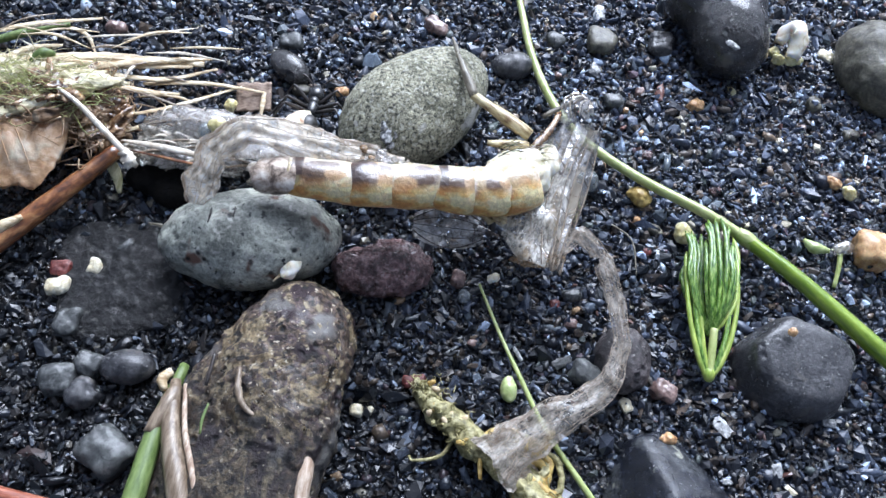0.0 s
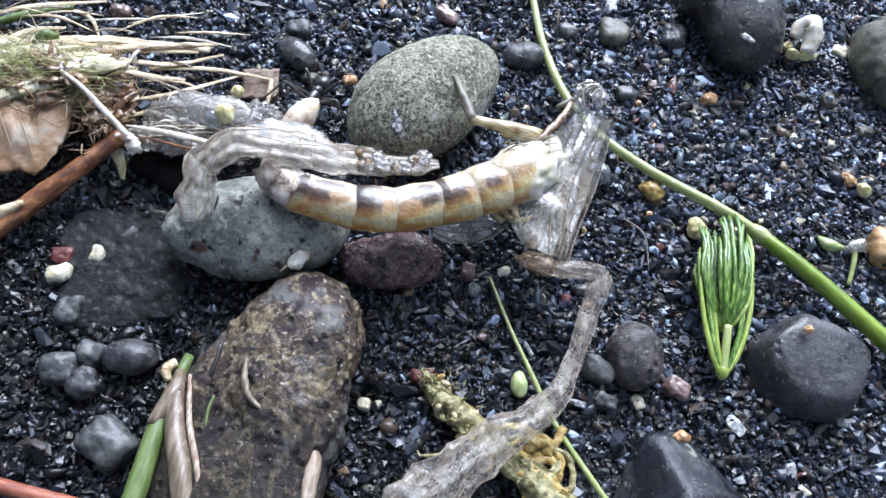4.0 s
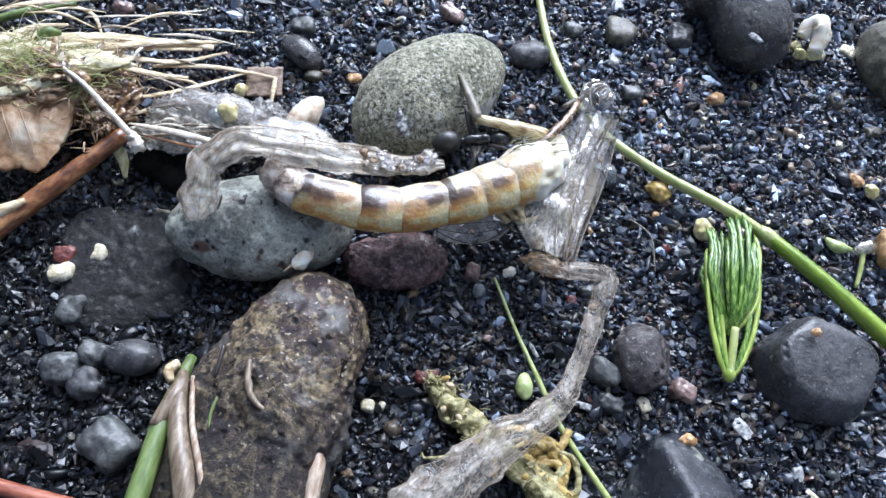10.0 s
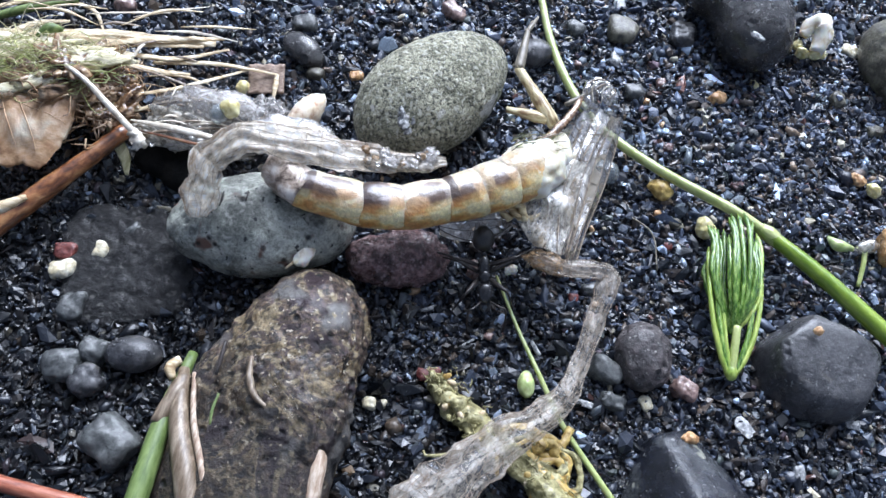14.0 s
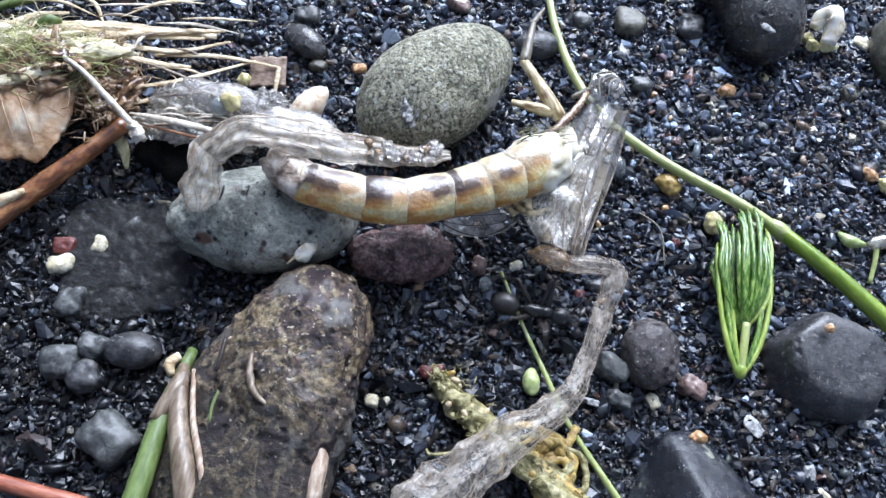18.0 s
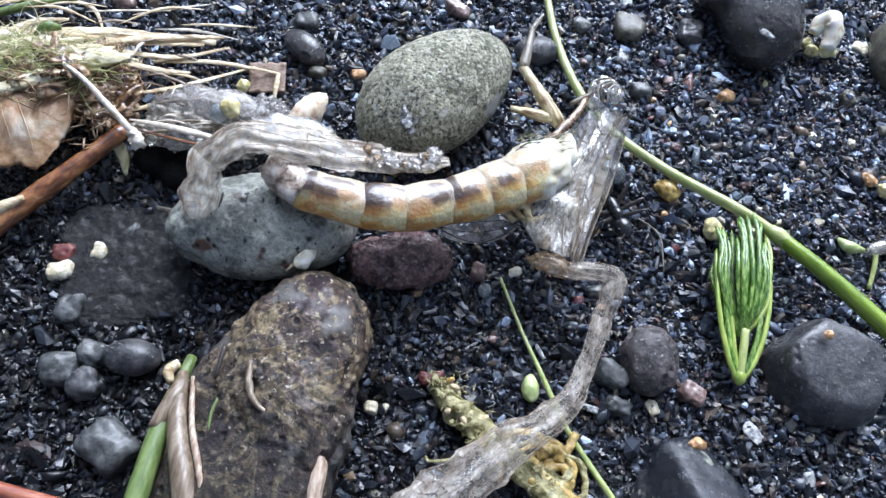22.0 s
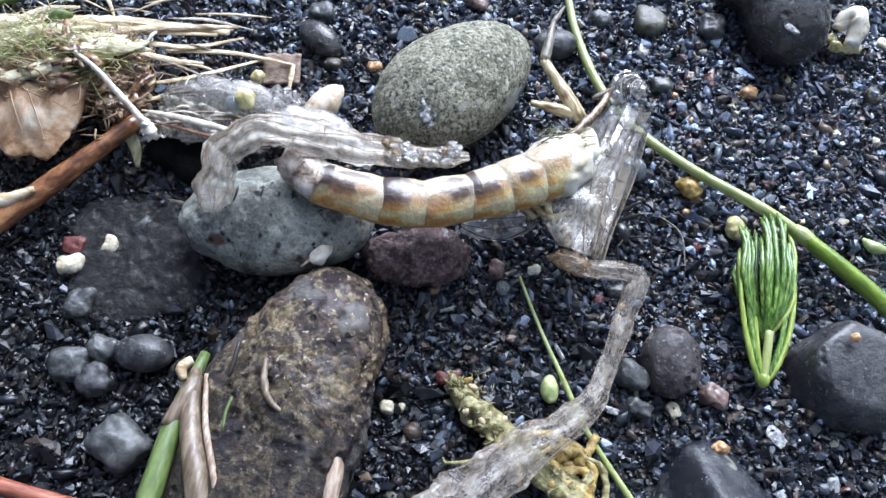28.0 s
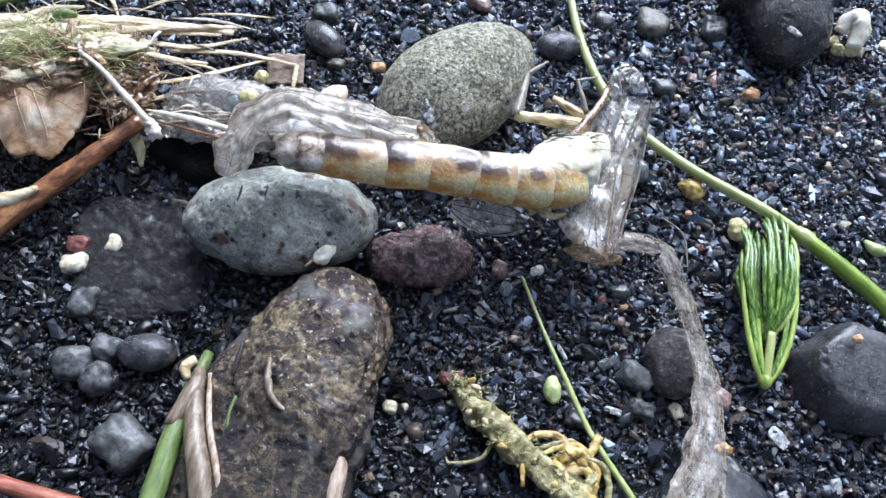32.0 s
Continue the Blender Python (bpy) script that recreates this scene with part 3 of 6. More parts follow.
TAILTIP = fibrous("tail_tip", [(0.3, (0.10, 0.07, 0.05)), (0.5, (0.45, 0.36, 0.28)), (0.7, (0.72, 0.66, 0.58))], 0.7, (1, 1, 1), 0.4, 0.08, 0.3)


# ---- building helpers; all shapes in millimetres ----
def part(name, bm, mat, parent=None, label="", smooth=True):
    me = bpy.data.meshes.new(name)
    bm.transform(Matrix.Scale(MM, 4))
    bm.to_mesh(me)
    bm.free()
    me.materials.append(mat)
    if smooth:
        me.shade_smooth()
    ob = new(name, me)
    if parent:
        ob.parent = parent
    if label:
        ob["label"] = label
    return ob


def base(name, x, y, z):
    ob = new(name)
    ob.empty_display_size = 0.001
    ob.location = mm((x, y, z))
    return ob


def curve_through(points, count):
    """Points evenly spread over a smooth line through the given ones (of any width)."""
    p = np.array([points[0], *points, points[-1]], float)
    p[0], p[-1] = 2 * p[1] - p[2], 2 * p[-2] - p[-3]
    out = []
    for s in np.linspace(0, len(points) - 1 - 1e-6, count):
        k, u = int(s), s - int(s)
        a, b, c, d = p[k:k + 4]
        out.append(0.5 * (2 * b + (c - a) * u + (2 * a - 5 * b + 4 * c - d) * u * u + (3 * b - a - 3 * c + d) * u ** 3))
    return np.array(out)


def tube(bm, points, radii, count=12, sides=8, flat=1.0, rough=0.0, seed=0.0, ripple=0, up=(0, 0, 1)):
    """A closed, tapered tube along a smooth line. flat: its height over its width; rough: uneven skin; ripple: folds along it."""
    rows = curve_through([(*p, r) for p, r in zip(points, radii)], count)
    rings = []
    for k, row in enumerate(rows):
        p, r = Vector(row[:3]), max(row[3], 0.01)
        d = Vector(rows[min(k + 1, count - 1)][:3]) - Vector(rows[max(k - 1, 0)][:3])
        d.normalize()
        side = d.cross(Vector(up))
        side = side.normalized() if side.length > 1e-4 else Vector((1, 0, 0))
        top = side.cross(d)
        ring = []
        for j in range(sides):
            a = 2 * math.pi * j / sides
            v = side * math.cos(a) * r + top * math.sin(a) * r * flat
            if ripple:
                v += top * r * 0.05 * math.sin(ripple * math.cos(a) * 3.1 + seed)
            q = p + v
            if rough:
                q += noise.noise_vector(q * (1.1 / max(r, 0.15)) + Vector((seed, 0, 0))) * rough * r
            ring.append(bm.verts.new(q))
        rings.append(ring)
    for a, b in zip(rings, rings[1:]):
        for j in range(sides):
            bm.faces.new((a[j], a[(j + 1) % sides], b[(j + 1) % sides], b[j]))
    bm.faces.new(rings[0][::-1]), bm.faces.new(rings[-1])


def blob(bm, centre, radii, turn=(0, 0, 0), detail=3, lump=0.15, seed=0.0, size=1.0, taper=0.0, square=0.0, grit=0.0, facets=(), dents=0):
    """A rounded, uneven body. taper: how much narrower its +x end is; square: how boxy."""
    made = bmesh.ops.create_icosphere(bm, subdivisions=detail, radius=1.0)["verts"]
    spin = Euler([radians(a) for a in turn]).to_matrix()
    shift = Vector((seed * 7.3, seed * 3.1, -seed * 5.7))
    mean = sum(radii) / 3
    rng = random.Random(int(seed * 10) + 1)
    holes = [(Vector((rng.gauss(0, 1), rng.gauss(0, 1), abs(rng.gauss(0.3, 1)))).normalized(), rng.uniform(0.10, 0.26) / mean, rng.uniform(0.06, 0.22)) for _ in range(dents)]
    for v in made:
        c = v.co.normalized()
        if square:
            p = 2 + 5 * square
            c = c / sum(abs(x) ** p for x in c) ** (1 / p)
        q = Vector((c.x * radii[0], c.y * radii[1], c.z * radii[2]))
        n1 = noise.fractal(q * (0.8 / (mean * size)) + shift, 1.0, 2.0, 3)
        n2 = noise.noise(q * (3.0 / (mean * size)) + shift)
        q *= 1 + lump * n1 + lump * 0.22 * n2
        if grit:
            q += c * grit * (noise.fractal(q * 1.5 + shift, 1.0, 2.0, 4) - 0.6 * max(0.0, noise.noise(q * 1.1 - shift)))
        for way, wide, deep in holes:
            off = (c.normalized() - way).length
            if off < wide * 1.6:
                q -= c * deep * math.exp(-(off / wide) ** 2 * 2)
        for way, reach in facets:
            s = q.dot(Vector(way).normalized()) - reach
            if s > 0:
                q -= Vector(way).normalized() * s * 0.55
        k = 1 - taper * (q.x / radii[0] + 1) / 2
        q.y *= k
        q.z *= k
        v.co = spin @ q + Vector(centre)
    return made


def fused(bm, lobes, detail=6, lump=0.06, seed=0.0, grit=0.0, dents=0, soft=2.2, facets=()):
    """One worn stone whose lobes run into one another. lobes: centre, radii and turn about z, round the origin."""
    made = bmesh.ops.create_icosphere(bm, subdivisions=detail, radius=1.0)["verts"]
    way = np.array([v.co.normalized() for v in made])
    frames = []
    for c, r, turn in lobes:
        spin = np.array(Euler([radians(a) for a in turn]).to_matrix())
        frames.append((np.array(c, float), spin / np.array(r, float)))
    low, high = np.zeros(len(way)), np.full(len(way), 40.0)
    for _ in range(34):
        mid = (low + high) / 2
        field = sum(np.exp(soft * (1 - (((way * mid[:, None] - c) @ f) ** 2).sum(1))) for c, f in frames)
        low, high = np.where(field > 1, mid, low), np.where(field > 1, high, mid)
    mean = float(low.mean())
    shift = Vector((seed * 7.3, seed * 3.1, -seed * 5.7))
    rng = random.Random(int(seed * 10) + 1)
    holes = [(Vector((rng.gauss(0, 1), rng.gauss(0, 1), abs(rng.gauss(0.3, 1)))).normalized(), rng.uniform(0.10, 0.26) / mean, rng.uniform(0.06, 0.2)) for _ in range(dents)]
    for v, w, reach in zip(made, way, low):
        c = Vector(w)
        q = c * float(reach)
        q += c * mean * lump * (noise.fractal(q * (0.8 / mean) + shift, 1.0, 2.0, 3) + 0.3 * noise.noise(q * (3.0 / mean) + shift))
        if grit:
            q += c * grit * (noise.fractal(q * 1.5 + shift, 1.0, 2.0, 4) - 0.6 * max(0.0, noise.noise(q * 1.1 - shift)))
        for hole, wide, deep in holes:
            off = (c - hole).length
            if off < wide * 1.6:
                q -= c * deep * math.exp(-(off / wide) ** 2 * 2)
        for facet, out in facets:
            over = q.dot(Vector(facet).normalized()) - out
            if over > -2.0:
                q -= Vector(facet).normalized() * 0.9 * 0.14 * math.log1p(math.exp(over / 0.14))
        v.co = q


def ground_height(x, y):
    return 0.22 * noise.noise((x * 0.22, y * 0.22, 3.7)) + 0.10 * noise.noise((x * 0.7, y * 0.7, 1.2))


# ---- ground ----
def build_ground():
    """One sheet of dark sand, fine near the carcass and coarse far off."""
    edge = [-60000, -8000, -1000, -200, -80] + [-50 + k for k in range(101)] + [80, 200, 1000, 8000, 60000]
    bm = bmesh.new()
    rows = [[bm.verts.new((x, y, ground_height(x, y) - 0.12 if max(abs(x), abs(y)) < 60 else -0.3)) for x in edge] for y in edge]
    for a, b in zip(rows, rows[1:]):
        for j in range(len(edge) - 1):
            bm.faces.new((a[j], a[j + 1], b[j + 1], b[j]))
    ob = part("ground", bm, BED)
    tagged(ob, "wet black volcanic sand ground", "ground", kind="structure")


def grain_mesh(name, count, spots, sizes, lifts, seed, mat, label, long=1.9):
    """Grains: worn or angular lumps, each with its own shape and turn."""
    rng = np.random.default_rng(seed)
    g = (1 + 5 ** 0.5) / 2
    corner = np.array([(-1, g, 0), (1, g, 0), (-1, -g, 0), (1, -g, 0), (0, -1, g), (0, 1, g), (0, -1, -g), (0, 1, -g), (g, 0, -1), (g, 0, 1), (-g, 0, -1), (-g, 0, 1)]) / 1.9
    corner *= 1.12 / np.linalg.norm(corner, axis=1, keepdims=True)
    shape = corner[None] * (1 + rng.uniform(-0.45, 0.35, (count, 12, 1))) + rng.uniform(-0.2, 0.2, (count, 12, 3))
    blocky, worn = rng.uniform(size=count) < 0.45, rng.uniform(size=count) < 0.3
    shape[blocky] = np.clip(shape[blocky] * 1.5, -0.9, 0.9)
    shape *= np.stack([rng.uniform(0.7, long, count), rng.uniform(0.5, 1.15, count), rng.uniform(0.35, 0.95, count)], 1)[:, None]
    q = rng.normal(size=(count, 4)) * np.array([1.0, 0.45, 0.45, 1.0])
    q /= np.linalg.norm(q, axis=1, keepdims=True)
    w, x, y, z = q.T
    turn = np.stack([1 - 2 * (y * y + z * z), 2 * (x * y - w * z), 2 * (x * z + w * y),
                     2 * (x * y + w * z), 1 - 2 * (x * x + z * z), 2 * (y * z - w * x),
                     2 * (x * z - w * y), 2 * (y * z + w * x), 1 - 2 * (x * x + y * y)], 1).reshape(-1, 3, 3)
    shape = np.einsum("nij,nkj->nki", turn, shape) * sizes[:, None, None]
    shape += np.column_stack([spots, lifts])[:, None]
    tri = np.array([(0, 11, 5), (0, 5, 1), (0, 1, 7), (0, 7, 10), (0, 10, 11), (1, 5, 9), (5, 11, 4), (11, 10, 2), (10, 7, 6), (7, 1, 8),
                    (3, 9, 4), (3, 4, 2), (3, 2, 6), (3, 6, 8), (3, 8, 9), (4, 9, 5), (2, 4, 11), (6, 2, 10), (8, 6, 7), (9, 8, 1)])
    faces = (tri[None] + 12 * np.arange(count)[:, None, None]).reshape(-1, 3)
    me = bpy.data.meshes.new(name)
    me.vertices.add(12 * count)
    me.vertices.foreach_set("co", (shape * MM).astype(np.float32).ravel())
    me.loops.add(faces.size)
    me.loops.foreach_set("vertex_index", faces.ravel().astype(np.int32))
    me.polygons.add(len(faces))
    me.polygons.foreach_set("loop_start", np.arange(0, faces.size, 3, dtype=np.int32))
    me.polygons.foreach_set("use_smooth", np.repeat((worn | (sizes > 0.2) & (count < 5000)) & ~blocky, 20))
    me.update(calc_edges=True)
    me.validate()
    me.materials.append(mat)
    return tagged(new(name, me), label, "sand", kind="stuff")


def build_sand():
    rng = np.random.default_rng(5)
    count = 96000
    x, y = rng.uniform(-33, 31, count), rng.uniform(-19, 34, count)
    s = np.exp(rng.normal(-2.06, 0.42, count)).clip(0.05, 0.42)
    z = np.array([ground_height(a, b) for a, b in zip(x, y)]) + rng.uniform(-0.16, 0.12, count)
    z -= 0.5 * (((x + 15.3) / 3.3) ** 2 + ((y + 4.3) / 3.6) ** 2 < 0.8)
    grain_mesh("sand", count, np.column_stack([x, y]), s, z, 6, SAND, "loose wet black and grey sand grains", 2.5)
    count = 2600
    x, y = rng.uniform(-30, 29, count), rng.uniform(-18, 32, count)
    s = np.exp(rng.normal(-1.35, 0.30, count)).clip(0.18, 0.62)
    z = np.array([ground_height(a, b) for a, b in zip(x, y)]) + 0.05
    z -= 0.6 * (((x + 15.3) / 3.3) ** 2 + ((y + 4.3) / 3.6) ** 2 < 0.8)
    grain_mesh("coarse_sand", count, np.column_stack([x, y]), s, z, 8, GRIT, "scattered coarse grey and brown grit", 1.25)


build_ground()
build_sand()


# ---- stones ----
def stone(name, label, at, radii, turn, mat, seed, lump=0.1, detail=4, taper=0.0, square=0.0, size=1.0, group="", grit=0.0, facets=(), dents=0):
    bm = bmesh.new()
    blob(bm, (0, 0, 0), radii, turn, detail, lump, seed, size, taper, square, grit, facets, dents)
    ob = part(name, bm, mat)
    ob.location = mm(at)
    return tagged(ob, label, "stone" if max(radii) > 1.2 else "pebble", group)


def lobed_stone(name, label, at, lobes, mat, seed, lump=0.06, grit=0.03, dents=0, soft=2.2, facets=()):
    bm = bmesh.new()
    fused(bm, lobes, 6, lump, seed, grit, dents, soft, facets)
    ob = part(name, bm, mat)
    ob.location = mm(at)
    return tagged(ob, label, "stone")


stone("speckled_stone", "egg-shaped grey-green speckled stone lying on sand", (-1.85, 9.0, 2.1), (5.2, 3.5, 3.1), (0, 0, 53), ANDESITE, 1.3, 0.06, 6, 0.14, grit=0.06, dents=16)
stone("blue_stone", "smooth blue-grey pitted stone under the carcass", (-8.8, -1.3, 1.7), (4.7, 2.9, 2.7), (0, 0, 14), BLUE, 2.2, 0.07, 6, 0.08, grit=0.05, dents=26)
lobed_stone("brown_stone", "large mottled brown stone, wet and rough", (-5.4, -9.6, 1.3), [((0.5, 3.2, 0.3), (2.8, 3.1, 2.5), (0, 0, 20)), ((-0.9, 1.8, 0.0), (2.6, 2.6, 2.2), (0, 0, -40)), ((0.4, -0.6, 0.5), (2.8, 4.2, 2.5), (0, 0, 10)), ((-2.0, 0.0, -0.3), (2.6, 3.3, 1.9), (0, 0, -30)), ((-2.2, -4.4, -0.3), (2.8, 3.8, 1.9), (0, 0, 0)), ((-0.2, -5.6, 0.3), (3.2, 4.2, 2.3), (0, 0, 0))], BROWN, 3.6, 0.06, 0.2, 70, 4.0)
stone("purple_stone", "low purple-brown scoria stone between larger stones", (-1.75, -1.2, 0.9), (2.6, 1.6, 1.45), (0, 0, 14), PURPLE, 4.1, 0.14, 6, grit=0.12)
stone("slab_stone", "flat dark flaky stone sunk in sand", (-15.3, -4.3, -0.2), (3.3, 3.6, 0.62), (0, 0, 20), SLAB, 5.2, 0.14, 6, 0.0, 0.3, grit=0.16)
lobed_stone("boxy_stone", "dark grey worn blocky basalt stone lying on sand", (21.0, -2.7, 0.8), [((-0.3, 0.2, 0.0), (3.3, 3.0, 2.2), (0, 0, 10)), ((1.0, 0.2, 0.0), (2.5, 2.5, 2.0), (0, 0, 0))], BASALT, 6.4, 0.10, 0.05, 26, 3.4,
            facets=(((0.05, -0.12, 1.0), 1.55), ((-0.97, -0.15, 0.2), 2.75), ((-0.7, 0.7, 0.25), 2.6), ((0.3, 0.95, 0.15), 2.55), ((0.15, -0.9, 0.45), 2.35), ((0.95, -0.35, 0.3), 2.75), ((-0.6, -0.75, 0.3), 2.5)))
stone("round_stone", "small round dark grey stone on sand", (11.8, -3.8, 0.7), (1.5, 1.9, 1.25), (0, 0, 8), DUSKY, 7.7, 0.12, 5, grit=0.04, dents=14)
lobed_stone("wedge_stone", "wet blue-black wedge-shaped stone beside mossy twig", (14.3, -11.7, 0.4), [((0.0, 0.2, 0.2), (3.6, 4.6, 3.0), (0, 0, 0)), ((1.2, -1.0, 0.0), (3.6, 4.2, 2.6), (0, 0, 30))], WETBASALT, 8.9, 0.08, 0.05, 14, 3.4,
            facets=(((-0.75, 0.05, 0.65), 2.3), ((0.55, 0.65, 0.5), 2.9), ((0.1, 0.5, 0.85), 2.75), ((-0.35, 0.95, 0.2), 4.2), ((0.35, -0.2, 0.95), 2.5), ((-0.95, 0.3, 0.1), 3.1)))
lobed_stone("black_stone", "large smooth black stone, damp on top", (16.4, 20.7, 1.6), [((1.0, -0.7, 0.2), (2.5, 3.2, 2.8), (0, 0, 12)), ((-1.7, 1.7, 0.6), (1.9, 1.7, 1.9), (0, 0, 30)), ((0.8, 2.2, 0.0), (3.0, 2.8, 2.7), (0, 0, 0))], GLOSSBLACK, 9.3, 0.06, 0.03, 26, 3.5)
stone("olive_rock", "dull olive-brown stone at the sand's edge", (28.2, 20.2, 1.2), (2.8, 3.6, 2.5), (0, 0, 10), OLIVE, 10.8, 0.1, 5, grit=0.08)
stone("oval_pebble", "black oval pebble lying on sand", (-10.1, 11.5, 0.55), (1.55, 0.95, 0.8), (0, 0, -35), GLOSSBLACK, 11.1, 0.05, 4, grit=0.03)
stone("shadow_pebble", "dark flat pebble beside speckled stone", (3.6, 15.1, 0.5), (1.4, 1.0, 0.8), (0, 0, 15), BASALT, 12.6, 0.07, 4, grit=0.04)
stone("dark_pebble", "smooth dark oval pebble beside smaller ones", (-13.2, -9.0, 0.5), (1.4, 0.9, 0.8), (0, 0, 10), BASALT, 13.5, 0.05, 4, grit=0.04)
for k, (label, x, y, rx, ry, rz, spin, mat) in enumerate([
        ("grey-brown pebble", -16.1, -10.2, 0.9, 0.8, 0.7, 20, GREYROCK), ("grey pebble beside others", -15.1, -9.2, 0.65, 0.7, 0.6, 70, GREYROCK),
        ("dark pebble beside others", -14.9, -10.7, 0.75, 0.7, 0.6, 40, BASALT), ("grey pebble on sand", -17.0, -7.2, 0.65, 0.75, 0.6, 10, GREYROCK),
        ("blue-grey angular pebble", -12.8, -13.2, 1.0, 1.25, 0.8, 60, GREYROCK), ("tan flat pebble", -1.8, 17.4, 0.85, 0.5, 0.45, -25, PINKROCK),
        ("dull brown pebble", 9.3, 18.9, 0.95, 1.0, 0.6, 0, OLIVE), ("dark green-grey pebble", 13.3, 19.4, 0.8, 0.85, 0.6, 0, BASALT),
        ("orange angular grain", 15.8, 14.9, 0.5, 0.42, 0.4, 30, ORANGE), ("grey pebble", -10.5, 13.7, 0.75, 0.6, 0.5, 10, GREYROCK),
        ("tan smooth stone", 26.6, 6.1, 1.25, 1.15, 0.9, 0, ORANGE), ("dull red scoria pebble", -18.4, -4.4, 0.55, 0.45, 0.45, 10, REDROCK),
        ("cream quartz pebble", -18.2, -5.4, 0.62, 0.5, 0.5, 20, CREAM), ("white quartz grain", -16.8, -3.9, 0.38, 0.45, 0.38, 0, CREAM),
        ("pale grey grain", -15.6, -2.4, 0.28, 0.5, 0.3, -30, GREYROCK), ("pink quartz grain", -13.5, -1.8, 0.35, 0.45, 0.4, 0, PINKROCK),
        ("white angular chip", 12.2, -6.1, 0.32, 0.4, 0.2, 40, CREAM), ("brown pebble", 14.2, -4.9, 0.65, 0.55, 0.45, -20, PINKROCK),
        ("pinkish pebble", 2.4, -0.6, 0.42, 0.45, 0.4, 0, PINKROCK), ("grey rough pebble", 9.9, -4.9, 0.9, 0.6, 0.5, -20, GREYROCK),
        ("green-grey pebble", 10.4, -6.4, 0.65, 0.45, 0.4, -10, GREYROCK), ("tan grain", -6.6, 10.6, 0.4, 0.33, 0.3, 20, ORANGE),
        ("tan grain", -3.9, 13.4, 0.3, 0.25, 0.25, 0, ORANGE), ("cream flat chip", 25.1, 21.6, 0.6, 0.45, 0.25, -25, CREAM),
        ("orange grain", 17.9, 4.3, 0.25, 0.22, 0.22, 0, ORANGE), ("red grain", 7.9, -1.1, 0.3, 0.3, 0.25, 0, REDROCK),
        ("grey-brown pebble on the far sand", -9.0, 10.2, 0.55, 0.4, 0.4, 0, OLIVE), ("tan pebble at the edge", -21.4, 12.3, 0.6, 0.45, 0.4, 0, PINKROCK),
        ("grey pebble", -4.5, 9.9, 0.7, 0.4, 0.4, 0, GREYROCK), ("cream grain pair", -1.6, -8.9, 0.38, 0.33, 0.3, 0, CREAM),
        ("cream grain", -1.0, -8.8, 0.25, 0.2, 0.2, 0, CREAM), ("red grain", 1.0, -6.9, 0.55, 0.35, 0.3, 10, REDROCK),
        ("salmon grain", 3.7, -4.2, 0.25, 0.2, 0.2, 0, PINKROCK), ("brown grain", 8.9, -2.1, 0.35, 0.3, 0.3, 0, PINKROCK),
        ("grey pebble", 8.8, -0.4, 0.5, 0.35, 0.35, 20, GREYROCK), ("dark pebble", 7.3, -7.6, 0.6, 0.5, 0.4, 0, BASALT)]):
    stone("pebble", label + " lying on wet black sand", (x, y, ground_height(x, y) + rz * 0.55), (rx, ry, rz), (0, 0, spin), mat, 20.0 + k * 1.7, 0.2, 4, 0.0, 0.3, grit=0.05)


# ---- the insect carcass, in rigid pieces that bend against one another ----
ROOT = Vector((4.2, 3.4, 3.6))


def towards(a, b, twist=0.0, up=(0, 0, 1)):
    """A pose at a whose x axis points to b and whose z axis leans up; millimetres in, metres out."""
    x = (Vector(b) - Vector(a)).normalized()
    y = Vector(up).cross(x).normalized()
    z = x.cross(y)
    m = Matrix((x, y, z)).transposed().to_4x4()
    return Matrix.Translation(mm(a)) @ m @ Matrix.Rotation(radians(twist), 4, "X")


def lengths_of(nodes):
    return [(Vector(b) - Vector(a)).length for a, b in zip(nodes, nodes[1:])]


def chain(nodes, lengths, twists=None):
    """Poses of rigid links of the given lengths laid one after the other along the line of nodes."""
    out, at = [], Vector(nodes[0])
    for k, (a, b, n) in enumerate(zip(nodes, nodes[1:], lengths)):
        d = (Vector(b) - Vector(a)).normalized()
        out.append(towards(at, at + d, twists[k] if twists else 0))
        at = at + d * n
    return out


INTO = Matrix.Translation(-ROOT * MM)
carcass = base("insect_carcass", *ROOT)
tagged(carcass, "dry banded insect carcass with crumpled glassy wings, stirred by wind", "dead insect")
MOVES = []

# abdomen, thorax end first
ABD = {"A": [(5.0, 3.4, 4.2), (3.7, 2.4, 4.5), (2.1, 1.9, 4.8), (0.0, 1.6, 5.1), (-2.0, 1.1, 5.3), (-4.0, 0.7, 5.4), (-6.9, 0.5, 5.5), (-8.3, 0.1, 5.5)],
       "B": [(4.3, 3.9, 4.2), (3.1, 2.7, 4.3), (1.7, 1.7, 4.3), (0.1, 0.8, 4.3), (-2.0, -0.2, 4.4), (-3.9, -0.6, 4.6), (-6.9, -0.6, 5.0), (-8.6, 0.1, 5.2)],
       "C": [(4.7, 3.0, 4.2), (3.4, 2.1, 4.5), (2.0, 1.7, 4.8), (0.3, 1.4, 5.1), (-1.6, 1.1, 5.4), (-3.5, 0.6, 5.6), (-7.0, 0.2, 5.8), (-8.4, 0.0, 5.8)],
       "F": [(4.2, 3.1, 5.0), (2.7, 2.4, 5.0), (1.4, 1.6, 5.0), (-0.2, 0.8, 4.9), (-2.1, -0.1, 4.8), (-4.6, -0.7, 4.8), (-7.2, -0.6, 5.2), (-8.1, -0.4, 5.5)],
       "G": [(4.3, 2.8, 4.5), (2.6, 1.7, 4.7), (1.3, 1.2, 5.0), (-0.4, 0.6, 5.5), (-2.0, 0.3, 5.8), (-3.8, -0.1, 6.0), (-7.0, -0.3, 6.0), (-8.3, -0.3, 6.0)]}
